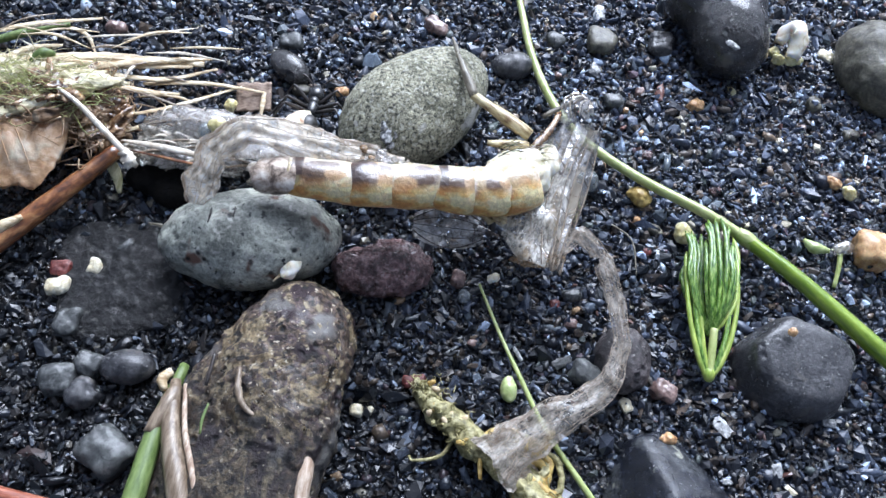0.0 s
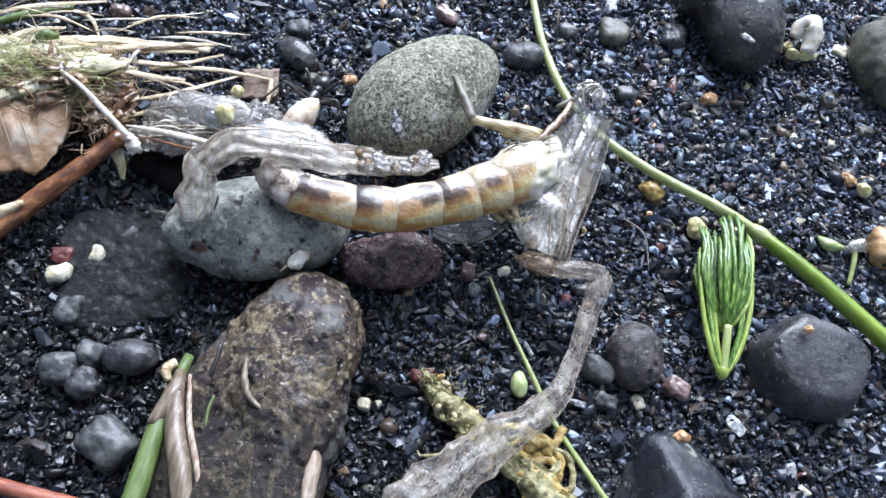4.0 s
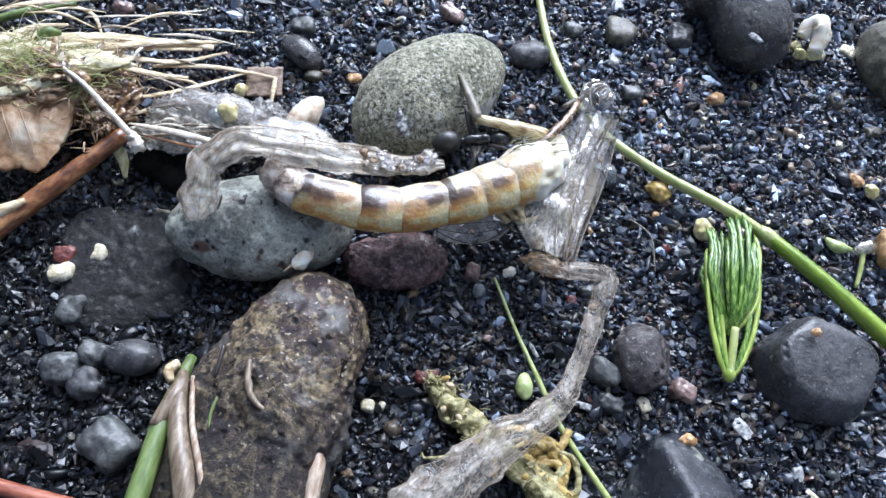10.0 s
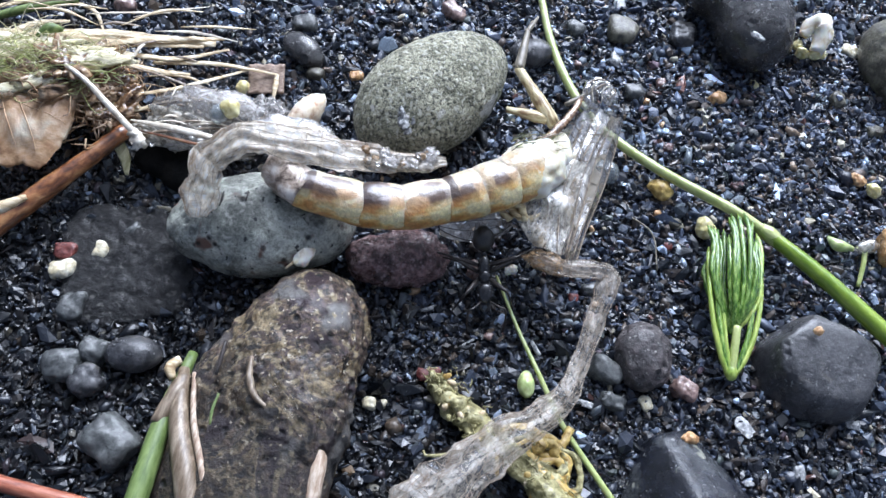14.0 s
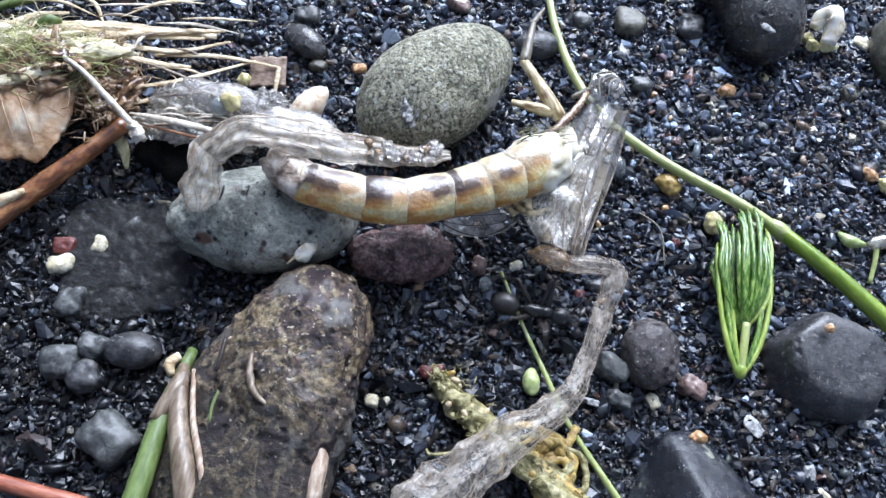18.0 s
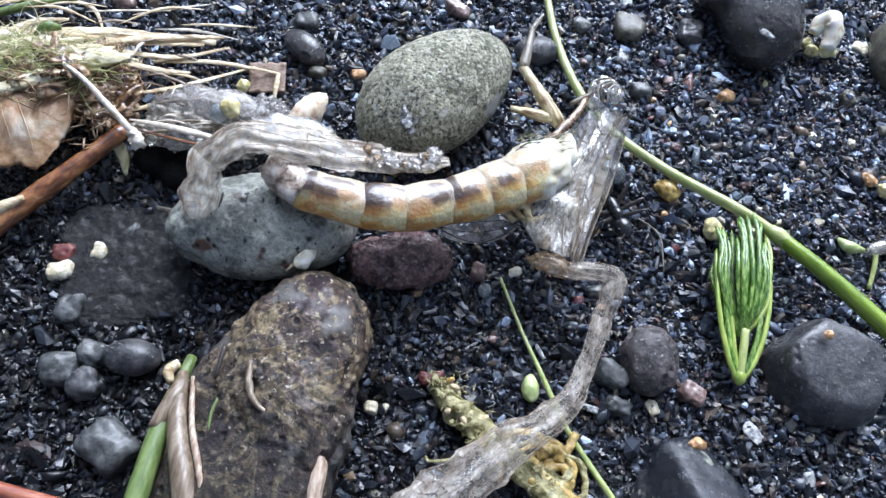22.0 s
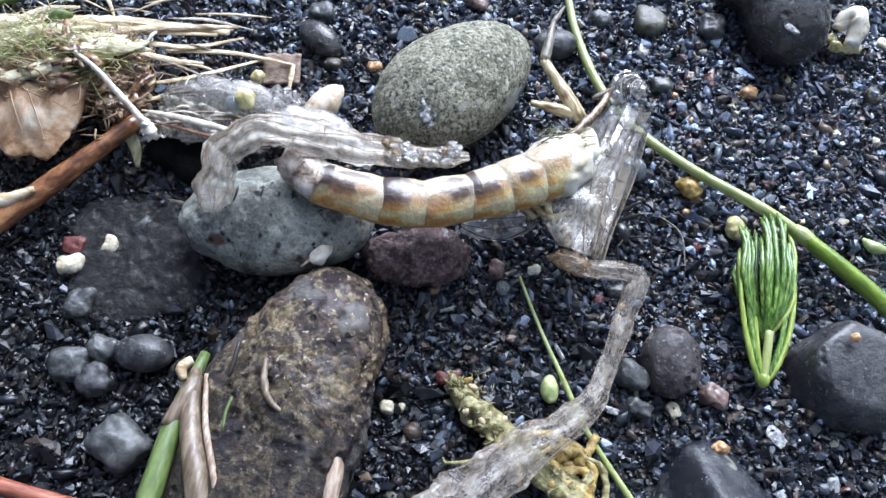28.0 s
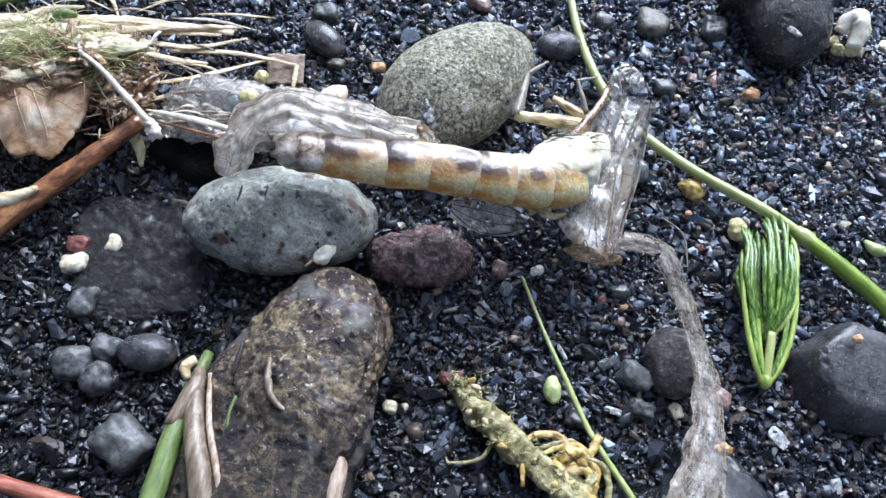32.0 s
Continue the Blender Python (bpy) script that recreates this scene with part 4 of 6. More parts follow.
WHEN = [(0.0, "A"), (0.3, "A"), (0.5, "F"), (0.7, "F"), (0.9, "F"), (0.9667, "F"), (1.0333, "K"), (1.1, "F"), (1.1667, "K"), (1.2333, "F"), (1.4, "K"), (1.55, "M"), (2.05, "M"), (2.2, "B"), (29.4, "B"), (29.5, "K"), (29.6, "G"), (29.7, "F"), (29.8, "G"), (29.9, "K"), (30.0, "C"), (32.0, "C")]
ABD["M"] = [(5.0, 4.3, 4.2), (3.7, 3.2, 4.3), (2.2, 2.3, 4.4), (0.4, 1.3, 4.5), (-1.8, 0.8, 4.6), (-4.0, 0.3, 4.8), (-7.1, -0.0, 5.2), (-8.5, 0.3, 5.4)]
ABD["K"] = [(4.4, 3.2, 5.0), (2.9, 2.4, 4.9), (1.5, 1.5, 4.8), (-0.1, 0.5, 4.6), (-2.0, -0.5, 4.5), (-4.5, -1.0, 4.6), (-7.1, -0.8, 5.1), (-8.1, -0.4, 5.5)]
LABD = lengths_of(ABD["B"])
RADII = [1.42, 1.38, 1.28, 1.18, 1.16, 1.14, 1.02, 0.72]
for key in "AC":
    ABD[key] = [(x, y + 0.3, z) for x, y, z in ABD[key]]
for k, n in enumerate(LABD):
    bm = bmesh.new()
    r0, r1 = RADII[k], RADII[k + 1]
    last = k == len(LABD) - 1
    if last:
        tube(bm, [(-0.2, 0, 0), (n * 0.4, 0, 0), (n * 0.8, 0, 0), (n * 1.1, 0.1, 0)], [r0, r0 * 0.98, r1 * 1.2, 0.6], 14, 20, 0.92, 0.22, k)
    else:
        tube(bm, [(-0.15, 0, 0), (n * 0.15, 0, 0), (n * 0.5, 0, 0), (n * 0.85, 0, 0), (n + 0.2, 0, 0)], [r0 * 0.95, r0 * 1.0, (r0 + r1) / 2 * 1.02, r1 * 1.02, r1 * 0.95], 22, 28, 0.92, 0.08, k * 2.3)
    seg = part("abdomen_segment", bm, TAILTIP if last else ABDOMEN[k], carcass, "frayed dark tail tip" if last else "")
    MOVES.append((seg, [(t, INTO @ chain(ABD[p], LABD)[k]) for t, p in WHEN]))
    if last:
        for s in (-1, 1):
            b3 = bmesh.new()
            tube(b3, [(n * 0.7, s * 0.3, 0.2), (n * 1.05, s * 0.42, 0.3), (n * 1.2, s * 0.4, 0.1)], [0.34, 0.26, 0.12], 8, 8, 0.8, 0.3, s)
            part("clasper", b3, WHITESTRAW if s < 0 else LEGDARK, seg)

# thorax: a cracked pale hump, and the crumpled head end beyond the wing
bm = bmesh.new()
blob(bm, (0.1, 0.1, 0.1), (2.2, 1.6, 1.35), (0, 0, 38), 5, 0.13, 3.3, 0.45)
blob(bm, (1.3, 1.5, 0.0), (1.2, 1.0, 0.9), (0, 0, 60), 4, 0.16, 5.1, 0.6)
thorax = part("thorax", bm, THORAX, carcass, "pale greenish cracked thorax shell")
TH = {"A": (4.3, 3.9, 4.1, -4), "B": (4.0, 3.6, 4.1, 4), "C": (4.1, 3.5, 4.4, -6), "F": (3.9, 3.0, 4.8, 10), "K": (4.3, 2.9, 5.0, 20), "G": (4.1, 2.8, 4.6, -8)}
TH["M"] = TH["B"]
MOVES.append((thorax, [(t, INTO @ pose(*(mm(TH[p][:3])), 0, 0, TH[p][3])) for t, p in WHEN]))
for k in range(56):
    b2 = bmesh.new()
    x, y = random.uniform(-1.2, 1.2), random.uniform(0.4, 1.9)
    lean, far = random.uniform(-0.25, 0.25), random.uniform(0.5, 1.0)
    z = 1.15 - 0.25 * (y - 0.4)
    tube(b2, [(x, y, z), (x + 0.45 * far + lean * 0.3, y + 0.32 * far, z + 0.12), (x + 0.95 * far + lean, y + 0.55 * far, z + 0.02)], [0.026, 0.022, 0.010], 6, 5)
    part("bristle", b2, (DARKMOSS, MOSS, DARKMOSS, LEGDARK)[k % 4], thorax)


def ribbon(name, nodes, widths, mat, folds, seed, step=10, across=20, arch=0.22, veins=6, net=20):
    """A thin pleated strip of wing along a line, cut into rigid links at its nodes, with fine dark veins on its skin."""
    lens = lengths_of(nodes)
    poses = chain(nodes, lens)
    count = step * (len(nodes) - 1) + 1
    line = curve_through([(*p, w) for p, w in zip(nodes, widths)], count)
    rng = random.Random(int(seed * 10))

    def skin(j, u):
        j0 = min(int(j), count - 2)
        row = line[j0] + (line[j0 + 1] - line[j0]) * (j - j0)
        d = (Vector(line[min(j0 + 1, count - 1)][:3]) - Vector(line[max(j0 - 1, 0)][:3])).normalized()
        across_way = d.cross(Vector((0, 0, 1))).normalized()
        rise = across_way.cross(d)
        w = row[3] * min(1.0, 0.5 + 0.12 * min(j, count - 1 - j)) * (1 + 0.22 * noise.noise((j * 0.22, 2.0 * (u > 0), seed)) + 0.10 * noise.noise((j * 0.9, 5.0 * (u > 0), seed)))
        h = w * (arch * (1 - u * u) + 0.06 * math.sin(folds * u * 3.1 + seed + 1.6 * math.sin(j * 0.17 + seed)) + 0.10 * noise.noise((j * 0.14, u * 2.2, seed + 4.0)) + 0.05 * noise.noise((j * 0.4, u * 5.0, seed)))
        q = Vector(row[:3]) + across_way * u * w + rise * h
        return q + noise.noise_vector(q * 0.8 + Vector((seed, 0, 0))) * 0.16 * row[3] + noise.noise_vector(q * 2.3 + Vector((0, seed, 0))) * 0.07 * row[3]

    obs = []
    for k in range(len(nodes) - 1):
        back = poses[k].inverted()
        bm, got = bmesh.new(), []
        for j in range(max(0, k * step - 1), min(count, (k + 1) * step + 1)):
            got.append([bm.verts.new((back @ mm(skin(j, -1 + 2 * s / across))) / MM) for s in range(across + 1)])
        for a, b in zip(got, got[1:]):
            for s in range(across):
                bm.faces.new((a[s], a[s + 1], b[s + 1], b[s]))
        ob = part(name, bm, mat, carcass)
        for v in range(veins):
            u = -0.95 + 1.9 * v / (veins - 1)
            bm = bmesh.new()
            tube(bm, [(back @ mm(skin(k * step + step * f / 6, max(-0.98, min(0.98, u + 0.10 * math.sin((k * step + step * f / 6) * 0.31 + v * 2.1)))) + Vector((0, 0, 0.025)))) / MM for f in range(7)], [0.016 if v in (0, veins - 1) else 0.013] * 7, 18, 5)
            part("vein", bm, SOFTVEIN, ob)
        bm = bmesh.new()
        for _ in range(net):
            j, v = rng.uniform(k * step, (k + 1) * step), rng.randrange(veins - 1)
            a, b = (-0.95 + 1.9 * w / (veins - 1) + 0.10 * math.sin(j * 0.31 + w * 2.1) for w in (v, v + 1))
            slant = rng.uniform(-0.8, 0.8)
            tube(bm, [(back @ mm(skin(min(count - 1.01, max(0, j + slant * f)), a + (b - a) * f) + Vector((0, 0, 0.02)))) / MM for f in (0, 0.5, 1)], [0.011] * 3, 5, 4)
        tagged(part("vein_net", bm, SOFTVEIN, ob), kind="stuff")
        obs.append(ob)
    return obs, lens


def lay_back(line, lengths):
    """Nodes of links of the given lengths, laid from the last point of the line back towards its first."""
    line = [Vector(p) for p in line][::-1]
    out, at, left = [line[0]], line[0], line[1:]
    for n in reversed(lengths):
        while len(left) > 1 and (left[0] - at).length < n * 0.6:
            left.pop(0)
        at = at + (left[0] - at).normalized() * n
        out.append(at)
    return [tuple(p) for p in out[::-1]]


for pts in ([(-1.0, -1.5, -0.5), (-0.4, -2.3, -0.5), (0.3, -2.4, -0.6), (0.9, -2.0, -0.6)], [(-1.4, -1.2, -0.4), (-1.2, -2.0, -0.6), (-0.6, -2.5, -0.8)], [(-0.7, -1.7, -0.3), (-0.2, -2.0, -0.2), (0.1, -2.6, -0.5)]):
    b2 = bmesh.new()
    tube(b2, pts, [0.2, 0.22, 0.18, 0.08][:len(pts)], 14, 8, 0.9, 0.5, pts[0][0])
    part("leg_stump", b2, LEGHORN, thorax, "amber curled leg stump")


# upright wing fan
FAN = {"A": ((6.4, -0.7, 3.0), (7.9, 8.9, 4.3)), "B": ((6.1, -0.5, 3.0), (7.8, 8.9, 4.3)), "C": ((6.6, -0.1, 3.0), (7.6, 10.1, 4.4)), "F": ((6.0, 0.4, 3.6), (8.6, 8.4, 5.0)), "K": ((6.2, 1.2, 3.6), (12.0, 6.6, 6.4)), "G": ((6.8, -0.2, 3.2), (9.2, 8.6, 5.0))}
FAN["M"] = FAN["B"]


def wing_fan():
    """A half-closed fan of flat clear panels, folded to and fro along dark veins."""
    root = base("wing_fan", 0, 0, 0)
    root.parent = carcass
    root["label"] = "clear crumpled wing fan with grey pleats"
    count, n = 8, 22

    def edge(k, x):
        f = k / count
        y = (-1.15 + 1.9 * f) * (1 - x / 9.5) + (-1.25 + 2.4 * f) * (x / 9.5) + 0.07 * math.sin(x * 0.9 + k) + 0.95 * f * math.sin(x / 9.5 * 3.1)
        z = (0.22 if k % 2 else -0.18) + 0.30 * math.sin(f * 3.1) + 0.10 * noise.noise((x * 0.5, k * 1.7, 0.3))
        return Vector((x, y, z))

    tops = [9.3 - 0.5 * abs(k - 3) / 4 + 0.15 * (-1) ** k for k in range(count + 1)]
    for k in range(count):
        bm = bmesh.new()
        rows = []
        for j in range(n + 1):
            x = 0.2 + (0.5 * (tops[k] + tops[k + 1]) - 0.2) * j / n
            a, b = edge(k, x), edge(k + 1, x)
            row = []
            for q in range(5):
                p = a.lerp(b, q / 4)
                p.z += 0.035 * noise.noise(p * 1.6) + 0.02 * noise.noise(p * 5.0)
                row.append(bm.verts.new(p))
            rows.append(row)
        for a, b in zip(rows, rows[1:]):
            for q in range(4):
                bm.faces.new((a[q], a[q + 1], b[q + 1], b[q]))
        panel = part("panel", bm, PANELSKIN, root)
        bm = bmesh.new()
        tube(bm, [edge(k, 0.2 + tops[k] * s / 7) + Vector((0, 0, 0.03)) for s in range(7)], [0.05, 0.045, 0.04, 0.035, 0.03, 0.026, 0.02], 24, 5)
        part("vein", bm, VEIN, panel)
        for s in range(7):
            x = 0.9 + 1.15 * s + 0.4 * math.sin(k * 2.1 + s * 1.7)
            bm = bmesh.new()
            tube(bm, [edge(k, x) + Vector((0, 0, 0.03)), edge(k, x + 0.05).lerp(edge(k + 1, x + 0.1), 0.5) + Vector((0, 0, 0.03)), edge(k + 1, x + 0.15) + Vector((0, 0, 0.03))], [0.017] * 3, 6, 4)
            part("cross_vein", bm, VEIN, panel)
    bm = bmesh.new()
    rows = []
    for j in range(25):
        x = 0.1 + 5.4 * j / 24
        rim = 0.9 + 2.3 * math.sin(math.pi * min(1.0, x / 5.6)) ** 0.75 + 0.08 * noise.noise((x * 2.0, 0, 0))
        row = []
        for q in range(15):
            y = -0.2 + (rim + 0.2) * q / 14
            p = Vector((x, y, 0.42 + 0.22 * math.sin(q / 14 * 2.6) - 0.15 * (q / 14) ** 3))
            p.z += 0.13 * noise.noise(p * 0.8) + 0.06 * abs(noise.noise(p * 1.9)) + 0.02 * noise.noise(p * 6.0)
            row.append(bm.verts.new(p))
        rows.append(row)
    for a, b in zip(rows, rows[1:]):
        for q in range(14):
            bm.faces.new((a[q], a[q + 1], b[q + 1], b[q]))
    part("blister", bm, FANSKIN, root, "milky blistered skin at the wing base")
    return root


fan = wing_fan()
MOVES.append((fan, [(t, INTO @ towards(*FAN[p])) for t, p in WHEN]))
bm = bmesh.new()
tube(bm, [(9.0, 0.9, 0.2), (9.8, 1.2, 0.5), (10.2, 0.7, 0.7), (9.9, 0.1, 0.6), (9.5, 0.3, 0.5)], [0.42, 0.5, 0.46, 0.4, 0.25], 30, 16, 0.7, 0.7, 2.0)
curl = part("curl", bm, GLASSWING, fan, "curled scrap of clear skin")
for k in range(4):
    bm = bmesh.new()
    tube(bm, [(9.1 + 0.1 * k, 1.0 - 0.2 * k, 0.55), (9.9, 1.45 - 0.3 * k, 0.9), (10.5 - 0.1 * k, 0.8 - 0.15 * k, 1.0), (10.1, -0.1 + 0.1 * k, 0.9), (9.5, 0.2, 0.7)], [0.03, 0.05, 0.05, 0.04, 0.02], 20, 6)
    part("crease", bm, (VEIN, WHITESTRAW)[k % 2], curl)
bm = bmesh.new()
tube(bm, [(9.2, 1.5, 0.6), (7.6, 1.8, 0.9), (5.6, 2.6, 1.0), (4.6, 3.2, 0.9)], [0.16, 0.2, 0.26, 0.28], 14, 8, 0.6, 0.2, 4.0)
part("fold_rib", bm, WETBROWN, fan, "brown folded wing rib")

# folded wing over the back, its outer end drooping on the blue stone
WL = {"B": [(-0.32, 2.86, 4.6), (-2.28, 2.24, 4.8), (-4.35, 1.75, 5.2), (-6.5, 1.3, 5.8), (-8.6, 0.9, 6.4), (-10.1, 0.45, 6.6), (-11.3, -0.6, 5.8), (-11.5, -2.0, 4.9), (-11.4, -3.0, 4.4)]}
LWL = lengths_of(WL["B"])
WL["A"] = lay_back([(2.0, 1.2, 2.6), (0.2, 1.8, 3.6), (-2.34, 3.0, 4.9), (-4.4, 2.77, 5.4), (-6.4, 2.5, 6.0), (-8.3, 2.3, 6.6), (-9.75, 1.83, 6.8), (-10.9, 0.57, 6.0), (-11.3, -0.7, 5.2), (-11.35, -1.5, 4.8)], LWL)
WL["C"] = lay_back([(1.0, 1.0, 3.4), (-0.8, 1.7, 4.6), (-3.0, 2.3, 6.2), (-5.15, 2.07, 6.6), (-7.3, 2.0, 7.0), (-9.06, 1.86, 7.4), (-10.4, 0.97, 7.0), (-11.05, -0.2, 6.2), (-11.2, -1.1, 5.6), (-11.3, -1.5, 5.2)], LWL)
WL["F"] = WL["G"] = lay_back([(1.0, 1.2, 3.6), (-0.8, 1.9, 4.6), (-2.8, 3.0, 6.2), (-4.9, 3.2, 6.8), (-7.0, 3.2, 7.2), (-9.0, 2.6, 7.2), (-10.5, 1.4, 6.6), (-11.2, 0.2, 5.8), (-11.5, -0.7, 5.2)], LWL)
WL["M"] = lay_back([(0.5, 3.3, 4.4), (-2.1, 2.5, 4.9), (-3.8, 2.1, 5.3), (-6.1, 1.9, 6.2), (-8.6, 2.1, 7.0), (-10.5, 1.9, 7.0), (-11.4, 0.3, 6.2), (-11.4, -1.1, 5.0)], LWL)
WL["K"] = lay_back([(1.0, 1.2, 3.6), (-0.8, 2.0, 4.6), (-2.6, 3.0, 5.6), (-5.0, 2.9, 6.0), (-7.2, 2.6, 6.2), (-9.6, 2.8, 6.6), (-11.9, 2.2, 6.4), (-13.4, 1.0, 5.8)], LWL)
WW = [0.55, 0.62, 0.85, 1.05, 0.98, 0.95, 0.92, 0.85, 0.7]
links, LWL = ribbon("folded_wing", WL["B"], WW, WING, 3, 1.0, net=9)
for k, ob in enumerate(links):
    MOVES.append((ob, [(t, INTO @ chain(WL[p], LWL)[k]) for t, p in WHEN]))
# wet, bubbly end of the folded wing
BUBBLES = random.Random(31)
for k in range(22):
    x, y = BUBBLES.uniform(0.5, 4.2), BUBBLES.uniform(-0.5, 0.5)
    at = 0 if x < LWL[0] else 1
    r = BUBBLES.uniform(0.10, 0.30)
    bm = bmesh.new()
    blob(bm, (x - LWL[0] * at, y, 0.20 + BUBBLES.uniform(-0.05, 0.08)), (r * 1.4, r, r * 0.55), (0, 0, 60 * k), 3, 0.5, k * 1.1, 0.6)
    part("bubble", bm, (GLASSWING, ROOTSKIN, GLASSWING, STRIPSKIN)[k % 4], links[at])

# long torn wing strip that the wind swings about
TR = {"A": [(7.2, 0.4, 3.0), (8.6, 2.6, 3.2), (9.6, 1.7, 3.0), (10.8, -0.6, 2.6), (11.4, -3.0, 2.4), (10.7, -5.3, 2.2), (8.5, -7.2, 2.2), (6.1, -9.6, 2.0), (7.2, -8.6, 1.4)],
      "B": [(5.1, -0.8, 3.0), (7.0, -1.0, 3.2), (8.9, -0.9, 3.2), (8.6, -3.0, 2.8), (8.1, -5.5, 2.6), (7.1, -8.0, 2.8), (4.6, -10.5, 3.2), (2.5, -13.1, 3.6), (1.0, -15.2, 3.9)],
      "C": [(6.4, -0.1, 3.0), (8.0, 0.9, 3.3), (9.7, 0.8, 3.2), (11.0, -1.2, 2.9), (11.9, -3.4, 2.8), (12.3, -5.6, 3.0), (12.2, -8.4, 3.4), (11.2, -11.2, 4.0), (10.4, -13.6, 4.4)],
      "F": [(7.1, 0.4, 3.0), (8.4, 0.8, 3.4), (10.0, -0.3, 3.4), (11.9, -2.4, 3.2), (13.1, -4.6, 3.2), (14.0, -6.9, 3.4), (14.7, -9.0, 3.6), (15.1, -11.1, 4.0), (14.6, -9.6, 3.4)],
      "H": [(7.1, 0.7, 3.0), (8.6, 0.8, 3.4), (10.5, 0.2, 3.4), (13.0, -1.5, 3.2), (14.9, -3.0, 3.0), (16.7, -3.9, 3.0), (17.9, -5.2, 3.4), (18.4, -7.3, 4.0), (18.0, -6.0, 3.4)],
      "G": [(7.0, 0.4, 3.0), (8.3, -0.3, 3.4), (9.8, -1.5, 3.4), (11.7, -2.5, 3.2), (12.9, -3.0, 3.0), (14.6, -4.1, 3.0), (16.0, -5.9, 3.4), (16.7, -7.7, 4.0), (16.3, -6.4, 3.4)]}
STRIP_WHEN = [(0.0, "A"), (0.3, "A"), (0.5, "F"), (0.7, "F"), (0.9, "F"), (0.9667, "F"), (1.0333, "H"), (1.1333, "H"), (1.2333, "F"), (1.3333, "F"), (1.6, "B"), (29.4, "B"), (29.6, "A"), (29.7, "F"), (29.8, "G"), (29.9, "A"), (30.0, "C"), (32.0, "C")]
WT = [0.34, 0.5, 0.58, 0.5, 0.5, 0.66, 1.0, 1.4, 1.6]
links, LTR = ribbon("wing_strip", TR["B"], WT, STRIPSKIN, 2, 3.0, 12, 22, 0.3, 7, 46)
for k, ob in enumerate(links):
    MOVES.append((ob, [(t, INTO @ chain(TR[p], LTR)[k]) for t, p in STRIP_WHEN]))
# crumpled joint and a clear lower wing under the belly
bm = bmesh.new()
blob(bm, (0, 0, 0), (1.4, 0.55, 0.45), (0, 0, -8), 3, 0.4, 2.7, 0.4)
joint = part("wing_root", bm, ROOTSKIN, carcass, "amber crumpled wing root")
MOVES.append((joint, [(t, INTO @ pose(*mm(p), 0, 0, a)) for t, p, a in ((0.0, (6.3, 0.1, 3.0), 20), (0.3, (6.3, 0.1, 3.0), 20), (0.6, (6.2, 0.3, 3.2), 10), (1.3, (6.2, 0.3, 3.2), 10), (1.6, (6.0, -0.8, 3.0), 0), (29.4, (6.0, -0.8, 3.0), 0), (30.0, (6.6, 0.0, 3.0), 10), (32.0, (6.6, 0.0, 3.0), 10))]))
def lower_wing():
    """A clear film hanging under the belly, with a net of black veins."""
    rng = random.Random(17)

    def skin(u, v):
        x, y = u * 1.9, v * 1.1 * math.sqrt(max(0.05, 1 - 0.75 * u * u))
        return Vector((x, y, 0.35 * (1 - v * v) + 0.22 * math.sin(u * 2.4 + 0.6) + 0.12 * noise.noise((x * 1.3, y * 1.3, 7.0)) + 0.04 * noise.noise((x * 4, y * 4, 2.0))))

    bm = bmesh.new()
    grid = [[bm.verts.new(skin(-1 + j / 16, -1 + k / 8)) for k in range(17)] for j in range(33)]
    for a, b in zip(grid, grid[1:]):
        for k in range(16):
            bm.faces.new((a[k], b[k], b[k + 1], a[k + 1]))
    ob = part("lower_wing", bm, CLEARSKIN, carcass, "clear veined wing under the belly")
    lift = Vector((0, 0, 0.02))
    for k in range(5):
        v = -0.96 + 0.48 * k
        bm = bmesh.new()
        tube(bm, [skin(-1 + f / 5, v * (0.6 + 0.4 * math.sin(f * 0.31))) + lift for f in range(11)], [0.028 if k in (0, 4) else 0.02] * 11, 26, 5)
        part("vein", bm, BLACKVEIN, ob)
    bm = bmesh.new()
    for _ in range(26):
        u, v, a = rng.uniform(-0.9, 0.9), rng.uniform(-0.85, 0.6), rng.uniform(-0.12, 0.12)
        tube(bm, [skin(u, v) + lift, skin(u + a, v + 0.15) + lift, skin(u + a * 0.4, v + 0.34) + lift], [0.014] * 3, 6, 4)
    tagged(part("vein_net", bm, BLACKVEIN, ob), kind="stuff")
    return ob


low = lower_wing()
LOW = {"A": (1.35, 0.75, 3.2, 4), "B": (1.8, 1.0, 2.6, 18), "C": (1.1, 0.75, 3.4, 0)}
LOW["M"] = LOW["A"]
LOW["F"] = LOW["K"] = LOW["G"] = LOW["C"]
MOVES.append((low, [(t, INTO @ pose(*mm(LOW[p][:3]), 28, 0, LOW[p][3])) for t, p in WHEN]))

# legs
def leg_links(name, radii, stops, mats, label):
    """A leg of rigid links; stops: rows of seconds and its joints."""
    lens = lengths_of(stops[0][1])
    for k, n in enumerate(lens):
        bm = bmesh.new()
        tube(bm, [(-0.08, 0, 0), (n * 0.3, 0, 0.03), (n * 0.7, 0, 0.02), (n + 0.08, 0, 0)], [radii[k], radii[k] * 1.12, (radii[k] + radii[k + 1]) / 2, radii[k + 1]], 10, 10, 0.9, 0.14, k + len(name))
        ob = part(name, bm, mats[k], carcass, label if k == 0 else "")
        MOVES.append((ob, [(t, INTO @ chain(nodes, lens)[k]) for t, nodes in stops]))


B1, A1 = [(4.8, 6.3, 4.2), (1.0, 6.2, 4.6), (-0.6, 9.3, 4.6), (-2.3, 9.6, 4.2)], [(4.8, 7.0, 4.2), (1.4, 8.7, 4.6), (0.1, 11.3, 4.8), (-0.4, 12.8, 4.4)]
